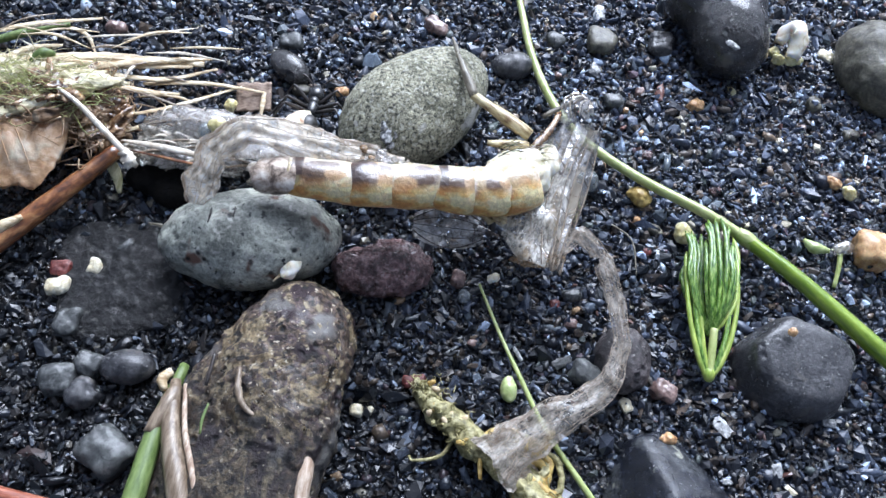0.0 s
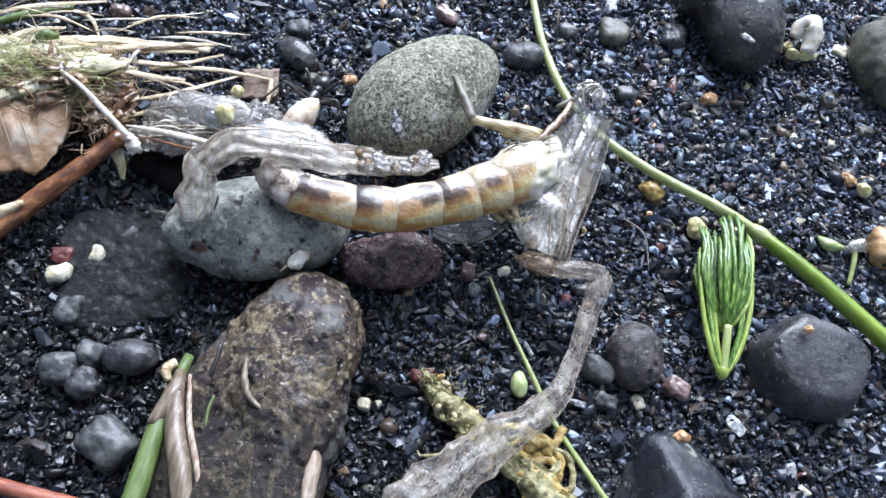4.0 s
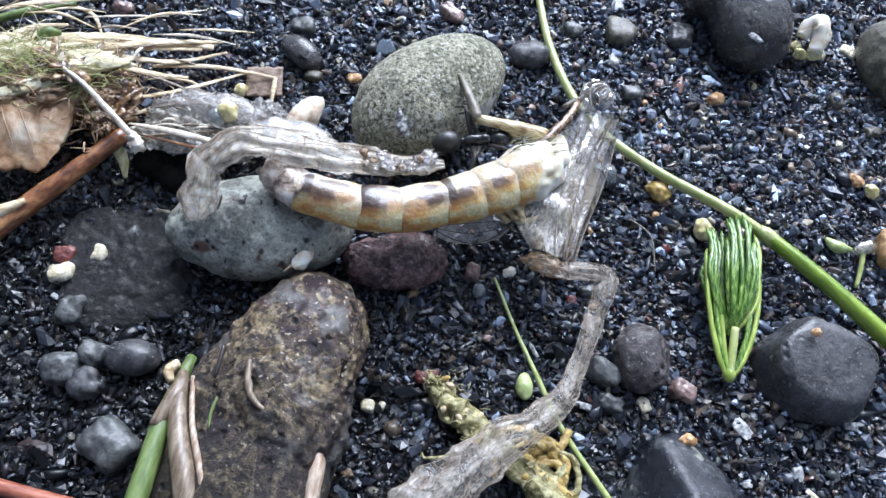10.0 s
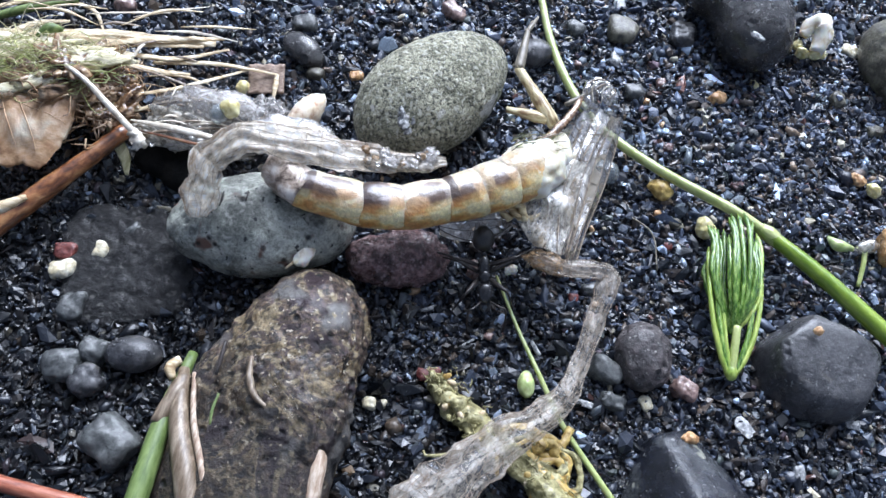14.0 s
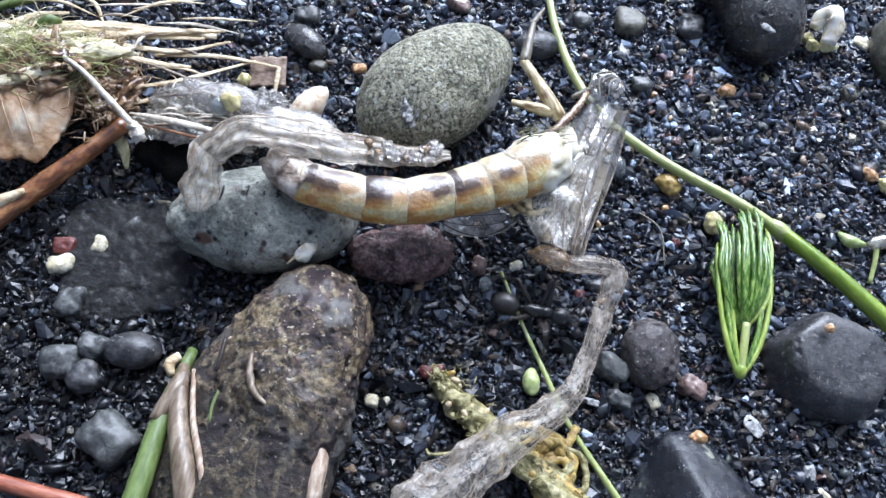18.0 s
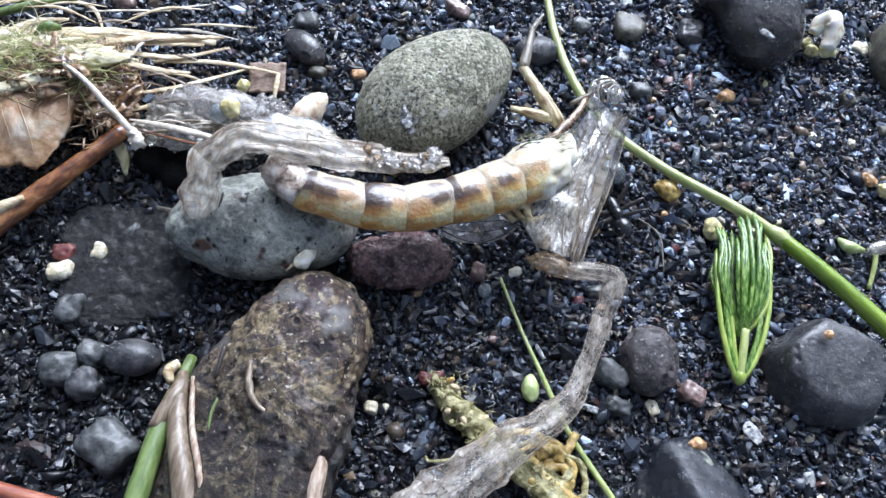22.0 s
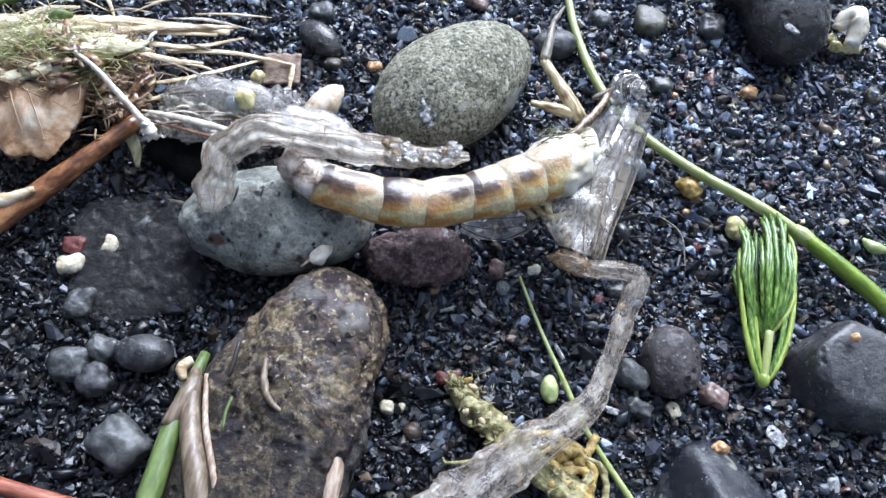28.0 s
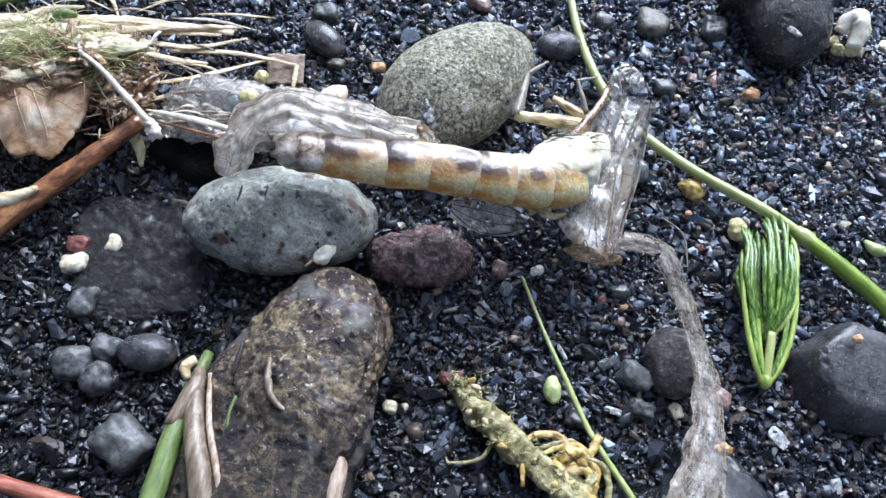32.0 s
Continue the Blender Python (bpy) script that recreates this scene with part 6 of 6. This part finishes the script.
# grey skin clump with husks
def skin_clump():
    root = base("skin_clump", -13.6, 3.6, 1.2)
    rng = random.Random(12)
    for k, (x, y, z, a, b, c, spin) in enumerate([(-0.5, 0.1, 0.7, 2.5, 1.3, 0.8, 12), (2.4, 1.6, 0.5, 2.0, 1.1, 0.8, 20), (-2.0, -0.9, 0.8, 1.5, 0.7, 0.45, 10), (0.8, -0.8, 0.8, 2.6, 0.7, 0.6, 6)]):
        bm = bmesh.new()
        blob(bm, (x, y, z), (a, b, c), (0, 0, spin), 5, 0.5, 8.0 + k, 0.35)
        part("skin", bm, GLASSWING if k % 2 else FANSKIN, root)
    for k in range(28):
        bm = bmesh.new()
        x, y = rng.uniform(-2.8, 2.5), rng.uniform(-1.6, 1.4)
        d = rng.uniform(1.2, 3.4)
        tube(bm, [(x, y, 1.2), (x + d * 0.5, y + d * 0.1, 1.6), (x + d, y + d * rng.uniform(0, 0.35), 1.3)], [0.03, rng.uniform(0.04, 0.11), 0.02], 10, 5, 0.6)
        part("fibre", bm, (WHITESTRAW, HUSK)[k % 2], root)
    # solid dark blob in place of the shaded cavity under the skins
    bm = bmesh.new()
    blob(bm, (-0.9, -1.8, -0.7), (2.2, 1.3, 0.9), (0, 0, 0), 4, 0.3, 3.0)
    part("core", bm, HOLLOWSHADE, root, "near-black blob for the shaded hollow")
    bm = bmesh.new()
    blob(bm, (0.4, 1.3, 0.9), (3.2, 1.3, 1.0), (0, 0, 4), 5, 0.22, 21.0, 0.6)
    part("glassy_dome", bm, GLASSWING, root, "clear domed skin")
    for k in range(7):
        bm = bmesh.new()
        a = 0.3 + 0.4 * k
        tube(bm, [(0.4 - 3.0 * math.cos(a), 1.3 + 1.1 * math.sin(a) * s, 0.9 + 0.9 * math.sin(a) * math.sqrt(1 - 0.8 * s * s)) for s in (-0.9, -0.3, 0.4, 1.0)], [0.02, 0.04, 0.035, 0.02], 14, 5)
        part("fold", bm, WHITESTRAW if k % 2 else VEIN, root)
    bm = bmesh.new()
    tube(bm, [(-3.3, -1.1, 1.8), (-2.0, -1.2, 2.0), (-0.4, -1.3, 2.15), (1.2, -1.35, 2.1), (2.3, -1.4, 2.0)], [0.04, 0.15, 0.2, 0.15, 0.04], 24, 10, 0.6, 0.12, 2.0)
    part("spindle_husk", bm, WHITESTRAW, root, "pale pointed spindle husk")
    bm = bmesh.new()
    tube(bm, [(-3.0, -1.5, 1.6), (-1.2, -1.7, 1.85), (0.8, -1.8, 1.9), (2.1, -1.65, 1.8)], [0.03, 0.09, 0.09, 0.03], 20, 8, 0.6, 0.15, 5.0)
    part("husk_edge", bm, TWIG, root, "amber edge of the husk")
    bm = bmesh.new()
    blob(bm, (1.0, 0.2, 2.1), (0.45, 0.55, 0.5), (0, 0, 0), 4, 0.06, 3.0)
    part("bead", bm, GLASSY, root, "grey glassy bead")
    tagged(root, "grey glassy crumpled insect skins in a clump", "plant debris")


skin_clump()


# ---- seeds, husks and scraps ----
def pip(name, label, at, radii, turn, mat, seed, lump=0.08, tail=None):
    x, y, z = at
    bm = bmesh.new()
    blob(bm, (0, 0, 0), radii, turn, 4, lump + 0.12, seed, 0.8, grit=0.05)
    if tail:
        root = base(name, x, y, z)
        part("body", bm, mat, root)
        bm = bmesh.new()
        tube(bm, [(0, 0, 0), Vector(tail) * 0.5 + Vector((0.1, 0, 0.1)), tail], [0.15, 0.12, 0.05], 8, 6)
        part("stalk", bm, STRAW, root)
    else:
        root = part(name, bm, mat)
        root.location = mm(at)
    return tagged(root, label, "seed")


pip("seed", "round yellow seed on grey skins", (-12.0, 4.1, 3.6), (0.5, 0.55, 0.5), (0, 0, 0), SEED, 1)
pip("seed", "cream seed on straw litter", (-12.6, 7.5, 1.1), (0.42, 0.36, 0.36), (0, 0, 20), SEED, 2, 0.15)
pip("seed", "tan seed on open sand", (24.6, 10.7, 0.35), (0.5, 0.38, 0.36), (0, 0, -20), ORANGE, 3)
pip("seed", "yellow seed on open sand", (25.6, 10.2, 0.35), (0.48, 0.52, 0.4), (0, 0, 0), SEED, 4)
pip("seed_sac", "translucent amber sac beneath green stem", (12.3, 6.9, 0.5), (0.8, 0.62, 0.45), (0, 0, -20), AMBER, 5)
pip("seed", "tan-yellow grain beside green tuft", (15.0, 4.8, 0.6), (0.52, 0.62, 0.5), (0, 0, 20), SEED, 6, 0.1)
pip("seed_husk", "pale ribbed husk stuck on blue stone", (-6.3, -2.75, 2.7), (0.5, 0.9, 0.4), (0, 0, -12), FOAM, 7, 0.15, (-0.7, -1.1, -0.2))
pip("seed_husk", "pale papery seed husk on sand", (4.3, -0.3, 0.45), (0.42, 0.28, 0.2), (0, 0, 25), FOAM, 8, 0.2)
pip("seed", "pale green seed beside thin stem", (5.9, -6.5, 0.5), (0.44, 0.72, 0.42), (0, 0, 8), GREENSEED, 9, -0.08)
pip("seed", "grey-green bead behind wing", (8.9, 7.1, 0.7), (0.75, 0.75, 0.7), (0, 0, 0), GLASSY, 10, 0.03)
pip("seed", "dull yellow seed beside brown stone", (-3.3, -14.0, 1.8), (0.55, 0.5, 0.5), (0, 0, 0), SEED, 11)
pip("bead", "clear glassy sand grain", (2.9, -1.7, 0.3), (0.35, 0.42, 0.35), (0, 0, 0), GLASSY, 12, 0.05)
pip("bead", "clear glassy bead by bud", (16.9, -1.2, 0.4), (0.4, 0.4, 0.4), (0, 0, 0), GLASSY, 13, 0.05)
plant("reed_scrap", "pink curled husk scrap on brown stone", "plant husk", [("blade", [(-3.7, -11.7, 2.6), (-3.2, -12.6, 3.0), (-3.0, -14.6, 3.0)], [0.15, 0.4, 0.35], PINKHUSK, 14, 0.2), ("fray", [(-3.9, -11.4, 2.7), (-4.2, -10.8, 2.8), (-4.6, -10.4, 2.8)], [0.08, 0.06, 0.03], WHITESTRAW, 8, 0.2)])
plant("sprout", "tiny sprout with pale cap on sand", "plant", [("stalk", [(24.1, 3.3, 0.2), (24.3, 4.4, 0.5), (24.4, 5.4, 0.7)], [0.12, 0.14, 0.16], PALESTEM, 10, 0.1), ("cap", [(24.0, 5.4, 0.7), (24.6, 5.8, 0.8), (25.2, 5.9, 0.7)], [0.25, 0.42, 0.2], FANSKIN, 10, 0.3), ("leaf", [(23.8, 5.5, 0.6), (22.9, 5.6, 0.5), (22.4, 6.1, 0.4)], [0.15, 0.35, 0.1], GREENSEED, 10, 0.2)])
plant("root_hair", "fine dark rootlet on sand", "plant", [("hair", [(10.6, 4.8, 0.3), (12.0, 3.8, 0.4), (12.4, 1.6, 0.3)], [0.04, 0.05, 0.03], LEGDARK, 14, 0.0)])
plant("tail_scrap", "cream broken scrap behind carcass", "plant husk", [("scrap", [(-8.9, 4.9, 1.8), (-8.5, 5.6, 2.1), (-8.2, 6.4, 2.1), (-7.9, 7.2, 1.9)], [0.75, 0.85, 0.7, 0.4], TAILCREAM, 14, 0.3)])
plant("skin_scrap", "pinkish clear skin sheet behind carcass", "insect skin", [("sheet", [(-10.8, 3.4, 3.0), (-8.6, 3.6, 3.3), (-6.6, 3.3, 3.0), (-5.0, 2.6, 2.4)], [0.7, 1.1, 0.9, 0.4], CLEARSKIN, 26, 0.25)], 0.4)


pip("sand_grain", "tan grain stuck on top of dark boxy stone", (20.0, -1.5, 3.02), (0.26, 0.22, 0.2), (0, 0, 0), ORANGE, 14)


def bark_flake():
    root = base("bark_flake", -11.6, 8.7, 0.7)
    bm = bmesh.new()
    bmesh.ops.create_grid(bm, x_segments=14, y_segments=10, size=1.0)
    for v in bm.verts:
        v.co = Vector((v.co.x * 1.05, v.co.y * 0.95 + 0.12 * noise.noise((v.co.x * 3, 0, 0)), 0.12 * noise.noise((v.co.x * 2, v.co.y * 2, 4))))
    bmesh.ops.solidify(bm, geom=bm.faces[:], thickness=0.14)
    part("flake", bm, BARK, root)
    root.rotation_euler = (radians(12), radians(-6), radians(10))
    tagged(root, "flat brown bark flake on litter", "bark")


bark_flake()


def white_lump():
    """A smooth white hooked tooth-like scrap with golden crumbs at its foot."""
    root = base("white_lump", 21.7, 20.9, 0.5)
    bm = bmesh.new()
    tube(bm, [(-0.45, 0.1, 0.6), (-0.1, 0.75, 1.0), (0.45, 0.85, 1.2), (0.72, 0.2, 0.9), (0.5, -0.9, 0.4)], [0.36, 0.52, 0.68, 0.62, 0.46], 26, 16, 0.9, 0.2, 2.0)
    part("tooth", bm, FOAM, root, "smooth white hooked tooth")
    for k, (x, y, z, r) in enumerate([(-0.3, -0.9, 0.1, 0.5), (0.5, -0.9, 0.1, 0.45), (1.1, -0.7, 0.1, 0.35), (-0.6, -0.4, 0.1, 0.4)]):
        bm = bmesh.new()
        blob(bm, (x, y, z), (r, r * 0.8, r * 0.7), (0, 0, 40 * k), 4, 0.3, 4.0 + k, 0.7, grit=0.08)
        part("crumb", bm, SEED, root, "golden crumb")
    bm = bmesh.new()
    tube(bm, [(-1.5, 1.1, 0.6), (-1.35, 0.2, 0.5), (-1.3, -1.1, 0.2)], [0.14, 0.26, 0.16], 16, 8, 0.5, 0.4, 1.0)
    part("flake", bm, STRAW, root)
    tagged(root, "smooth white hooked scrap with golden crumbs beside black stone", "shell")


white_lump()
for x, y, z, r in ((-3.18, 5.71, 4.22, 0.22), (-2.9, 5.33, 3.9, 0.34), (-2.64, 5.09, 3.55, 0.24), (-2.5, 5.5, 3.9, 0.18)):
    pip("salt_crumb", "white crystalline crumb stuck on speckled stone", (x, y + 0.1, z - 0.1), (r, r * 1.3, r * 0.7), (20, 10, 40 * r), CHIP, r * 30, 0.25)
for x, y, z, d in ((-9.46, -1.34, 4.4, 0.28), (-10.64, -1.67, 4.18, 0.4), (-8.5, -9.2, 3.3, 0.8)):
    plant("dark_splinter", "small dark needle-like splinter stuck on stone", "splinter", [("needle", [(x, y + d, z + 0.1), (x + 0.03, y, z + 0.08), (x + 0.02, y - d, z)], [d * 0.1, d * 0.14, d * 0.1], ANTLEG, 8, 0.1)])
plant("pale_fibre", "pale curled plant fibre stuck on brown stone", "plant fibre", [("strand", [(-7.1, -9.0, 3.75), (-6.9, -10.0, 3.85), (-6.4, -10.8, 3.95), (-5.6, -11.2, 3.95), (-4.4, -11.3, 3.9)], [0.10, 0.17, 0.14, 0.09, 0.04], HUSK, 24, 0.3), ("hair", [(-6.2, -11.4, 3.8), (-4.8, -11.7, 3.95), (-3.6, -11.2, 3.8)], [0.03, 0.04, 0.02], WHITESTRAW, 14, 0.2)])
plant("grass_thread", "fine green thread on brown stone", "grass", [("thread", [(-7.95, -11.0, 4.0), (-8.0, -11.7, 4.05), (-7.9, -12.4, 4.1)], [0.05, 0.07, 0.05], BLADE, 8, 0.1)])
pip("sand_grain", "orange-tan grain beside wedge stone", (14.0, -7.95, 1.5), (0.42, 0.3, 0.3), (0, 0, 10), ORANGE, 17, 0.15)
pip("salt_crumb", "pale crumb on black stone", (16.98, 17.31, 3.6), (0.5, 0.22, 0.1), (20, 0, -35), CHIP, 18, 0.2)
# bright flat chips lying loose on the sand
for k, (label, x, y, a, b, spin) in enumerate([
        ("silvery grey splinter", 9.2, -6.8, 0.75, 0.22, -10), ("white striped chip", 17.3, -6.4, 0.75, 0.45, -50), ("pale blue chip", 20.2, -8.1, 0.35, 0.5, 10), ("pale splinter", 2.7, -4.8, 0.1, 0.5, -50),
        ("pale chip", -5.6, -5.9, 0.25, 0.55, 5), ("white chip", -2.4, -7.5, 0.28, 0.2, 30), ("pale blade chip", 6.2, -4.4, 0.55, 0.15, -55), ("dull silver chip", 8.6, -4.4, 0.7, 0.35, 30), ("white chip", 23.2, -5.0, 0.5, 0.3, 0), ("white chip", 17.5, -9.2, 0.3, 0.2, 0), ("cream chip", 20.9, -9.0, 0.42, 0.2, -40),
        ("silver splinter", 0.4, -3.4, 0.65, 0.12, 25), ("pale flake", -3.6, -10.6, 0.35, 0.6, -20), ("grey splinter", -8.6, 13.1, 0.12, 0.5, 0), ("grey splinter", 9.0, 21.5, 0.5, 0.8, 0), ("pale splinter", 15.6, 13.6, 0.35, 0.14, 20)]):
    bm = bmesh.new()
    blob(bm, (0, 0, 0), (a * 0.75, b * 0.75, 0.11), (6, -5, spin), 2, 0.3, 60.0 + k * 1.3, 0.5, 0.0, 0.75)
    ob = part("sand_chip", bm, GREYROCK if "dull" in label else CREAM if "cream" in label else CHIP, smooth=False)
    ob.location = mm((x, y, ground_height(x, y) + 0.22))
    tagged(ob, label + " lying flat on black sand", "sand chip", "bright chips on sand")

for k, (label, x, y, rx, ry, rz, spin, mat) in enumerate([
        ("yellowish sliver", 18.3, 16.9, 0.35, 0.55, 0.2, 30, SEED),
        ("blue-grey angular pebble", 10.4, 14.1, 0.95, 0.8, 0.5, 20, GREYROCK),
        ("dull violet grain", 12.7, 10.3, 0.55, 0.45, 0.3, 0, PURPLE),
        ("dull violet grain", 17.1, 8.6, 0.6, 0.5, 0.3, 40, PURPLE),
        ("olive pebble", 23.8, 16.9, 0.7, 0.8, 0.5, 10, OLIVE),
        ("cream grain", 19.0, 6.4, 0.34, 0.32, 0.3, 0, CREAM),
        ("dark olive pebble", 13.3, 5.1, 0.65, 0.45, 0.35, -20, OLIVE),
        ("tan grain", 12.3, 5.5, 0.33, 0.3, 0.25, 0, ORANGE),
        ("dark red grain", 13.0, 3.4, 0.45, 0.35, 0.3, 20, REDROCK),
        ("grey pebble", 6.2, 18.3, 0.8, 0.9, 0.5, 60, GREYROCK),
        ("brown pebble", 12.1, 15.2, 0.45, 0.5, 0.35, 0, PINKROCK),
        ("tan grain", 11.3, 13.5, 0.35, 0.3, 0.25, 0, ORANGE),
        ("pale grey chip", 9.1, 16.7, 0.5, 0.9, 0.2, 15, CHIP),
        ("grey pebble", 18.1, 12.7, 0.5, 0.4, 0.3, 0, GREYROCK),
        ("pale grain", 21.1, 10.5, 0.3, 0.45, 0.25, 0, CHIP),
        ("tan grain", 23.0, 14.9, 0.3, 0.3, 0.25, 0, PINKROCK),
        ("grey pebble", 26.0, 14.8, 0.8, 0.6, 0.4, 15, OLIVE),
        ("cream grain", 17.9, 7.1, 0.3, 0.25, 0.2, 0, CREAM),
        ("brown grain", 6.7, 15.4, 0.35, 0.4, 0.3, 0, PINKROCK)]):
    stone("pebble", label + " lying on the far sand", (x, y, ground_height(x, y) + rz * 0.3), (rx * 0.65, ry * 0.65, rz * 0.8), (0, 0, spin), mat, 90.0 + k * 1.7, 0.2, 3, 0.0, 0.3, grit=0.05)


# ---- the ant ----
def build_ant():
    """Head towards +x; its feet stand at z = 0."""
    ant = base("ant", 0, 0, 0)
    for name, c, r, mat, seed, taper in (("gaster", (-1.6, 0, 0.95), (0.76, 0.55, 0.55), ANTGASTER, 1, -0.15), ("petiole", (-0.75, 0, 0.85), (0.2, 0.16, 0.26), ANTBLACK, 2, 0),
                                         ("thorax", (0.05, 0, 0.95), (0.78, 0.36, 0.38), ANTBLACK, 3, 0.1), ("head", (1.35, 0, 0.95), (0.64, 0.57, 0.48), ANTBLACK, 4, 0.25)):
        bm = bmesh.new()
        blob(bm, c, r, (0, 0, 0), 4, 0.03, seed, 1.0, taper)
        if name == "thorax":
            blob(bm, (0.45, 0, 1.02), (0.42, 0.34, 0.34), (0, 0, 0), 3, 0.03, 7)
        ob = part(name, bm, mat, ant, "grey-sheened bulbous gaster" if name == "gaster" else "")
        if name == "head":
            for s in (-1, 1):
                b2 = bmesh.new()
                blob(b2, (1.45, s * 0.38, 1.12), (0.15, 0.1, 0.13), (0, 0, 0), 2, 0.0, 1)
                part("eye", b2, WETBASALT, ob)
                b2 = bmesh.new()
                tube(b2, [(1.8, s * 0.2, 0.85), (2.1, s * 0.22, 0.78), (2.28, s * 0.04, 0.72)], [0.1, 0.09, 0.03], 8, 6)
                part("mandible", b2, ANTLEG, ob)
                b2 = bmesh.new()
                tube(b2, [(1.75, s * 0.2, 1.1), (2.1, s * 0.7, 1.5), (2.25, s * 0.95, 1.5), (2.9, s * 1.0, 1.0), (3.4, s * 0.9, 0.5)], [0.05, 0.05, 0.055, 0.06, 0.05], 16, 6)
                part("antenna", b2, ANTLEG, ob)
    legs = []
    for s in (-1, 1):
        for k, (hip, knee, foot) in enumerate((((0.55, 0.25, 0.8), (1.0, 1.3, 1.6), (1.7, 2.2, 0.0)), ((0.2, 0.28, 0.75), (0.1, 1.5, 1.6), (0.0, 2.6, 0.0)), ((-0.15, 0.25, 0.75), (-0.9, 1.4, 1.8), (-2.0, 2.5, 0.0)))):
            h, n, f = (Vector((p[0], p[1] * s, p[2])) for p in (hip, knee, foot))
            bm = bmesh.new()
            tube(bm, [Vector((0, 0, 0)), (n - h) * 0.5, n - h], [0.11, 0.13, 0.075], 8, 7)
            leg = part("leg", bm, ANTLEG, ant)
            leg.location = mm(h)
            bm = bmesh.new()
            tube(bm, [n - h, (n - h).lerp(f - h, 0.55), f - h, f - h + (f - n) * 0.12 + Vector((0, 0, 0.12))], [0.07, 0.055, 0.035, 0.025], 12, 6)
            part("shin", bm, ANTLEG, leg)
            legs.append((leg, h, (k + (s > 0)) % 2))
    tagged(ant, "shiny black ant with a grey gaster, walking over carcass", "ant")
    return ant, legs


ant, ant_legs = build_ant()
# seconds, middle of the body (mm), heading and nose-down tilt in degrees
ANT = [
    (0.0, -7.75, 7.7, 0.8, 93, 12), (1.0, -7.75, 7.7, 0.8, 94, 12), (2.0, -7.75, 7.7, 0.8, 95, 12), (3.0, -7.75, 7.65, 0.85, 94, 12), (3.5, -7.8, 7.6, 0.9, 90, 12),
    (5.5, -9.7, 6.4, 1.7, 45, 0), (5.9, -9.9, 6.7, 1.6, 52, 0), (6.1, -9.4, 6.8, 1.5, 71, 0), (6.3, -8.9, 6.9, 1.4, 104, 0), (6.5, -7.9, 6.6, 1.4, 140, 0), (6.65, -7.3, 6.2, 1.4, 215, 0),
    (6.8, -7.0, 5.8, 1.4, 295, 8), (7.1, -6.3, 5.5, 1.5, 305, 10), (7.7, -6.3, 4.8, 1.8, 347, 5), (8.0, -5.0, 4.8, 1.9, 356, 0), (8.6, -4.3, 4.5, 2.0, 367, 0), (9.2, -2.7, 4.8, 2.2, 371, 0),
    (9.6, 0.2, 5.5, 2.6, 377, 0), (10.3, 1.2, 5.0, 3.2, 378, 0), (11.2, 1.3, 3.9, 3.9, 371, 5), (11.8, 1.3, 3.0, 4.6, 343, 10), (12.4, 1.0, 2.0, 5.2, 318, 15), (12.7, 1.4, 1.3, 5.0, 308, 25),
    (13.0, 1.4, 0.8, 4.6, 298, 35), (13.3, 1.7, 0.4, 3.8, 291, 45), (13.8, 2.5, -0.6, 1.4, 283, 30), (14.4, 2.8, -0.9, 0.5, 286, 10), (16.5, 3.2, -1.2, 0.3, 288, 0), (17.1, 4.3, -2.0, 0.2, 290, 0),
    (17.9, 5.3, -3.0, 0.2, 346, 0), (18.3, 7.4, -2.2, 0.2, 383, 0), (18.5, 9.6, -0.9, 0.2, 340, 0), (18.7, 11.0, 0.4, 0.2, 280, 0), (18.9, 11.2, 1.0, 0.2, 262, 0), (19.2, 10.6, 3.0, 0.2, 268, 0), (19.5, 10.3, 4.0, 0.2, 283, 0),
    (19.8, 10.1, 4.7, 0.2, 298, 0), (20.4, 9.8, 4.7, 0.2, 302, 0), (22.0, 9.1, 4.5, 0.2, 300, 0), (24.0, 8.7, 4.2, 0.2, 309, 0), (27.0, 8.0, 3.8, 0.2, 304, 0), (32.0, 7.4, 3.6, 0.2, 301, 0)]


def motions():
    for ob, rows in MOVES:
        walk(ob, rows)
    walk(ant, [(t, pose(x * MM, y * MM, z * MM, 0, tip, turn)) for t, x, y, z, turn, tip in ANT])
    times = [round(0.2 * k, 1) for k in range(161)]
    still = ((0.0, 3.6), (14.6, 16.4), (20.6, 32.0))
    for leg, hip, odd in ant_legs:
        rows, phase = [], 0
        for t in times:
            quiet = any(a <= t < b for a, b in still)
            if quiet and (t * 10) % 10 and t < 31.9:
                continue
            phase += 1
            swing = (5 if quiet else 20) * (1 if (phase + odd) % 2 else -1)
            rows.append((t, pose(*mm(hip), 0, 0, swing)))
        walk(leg, rows)


motions()
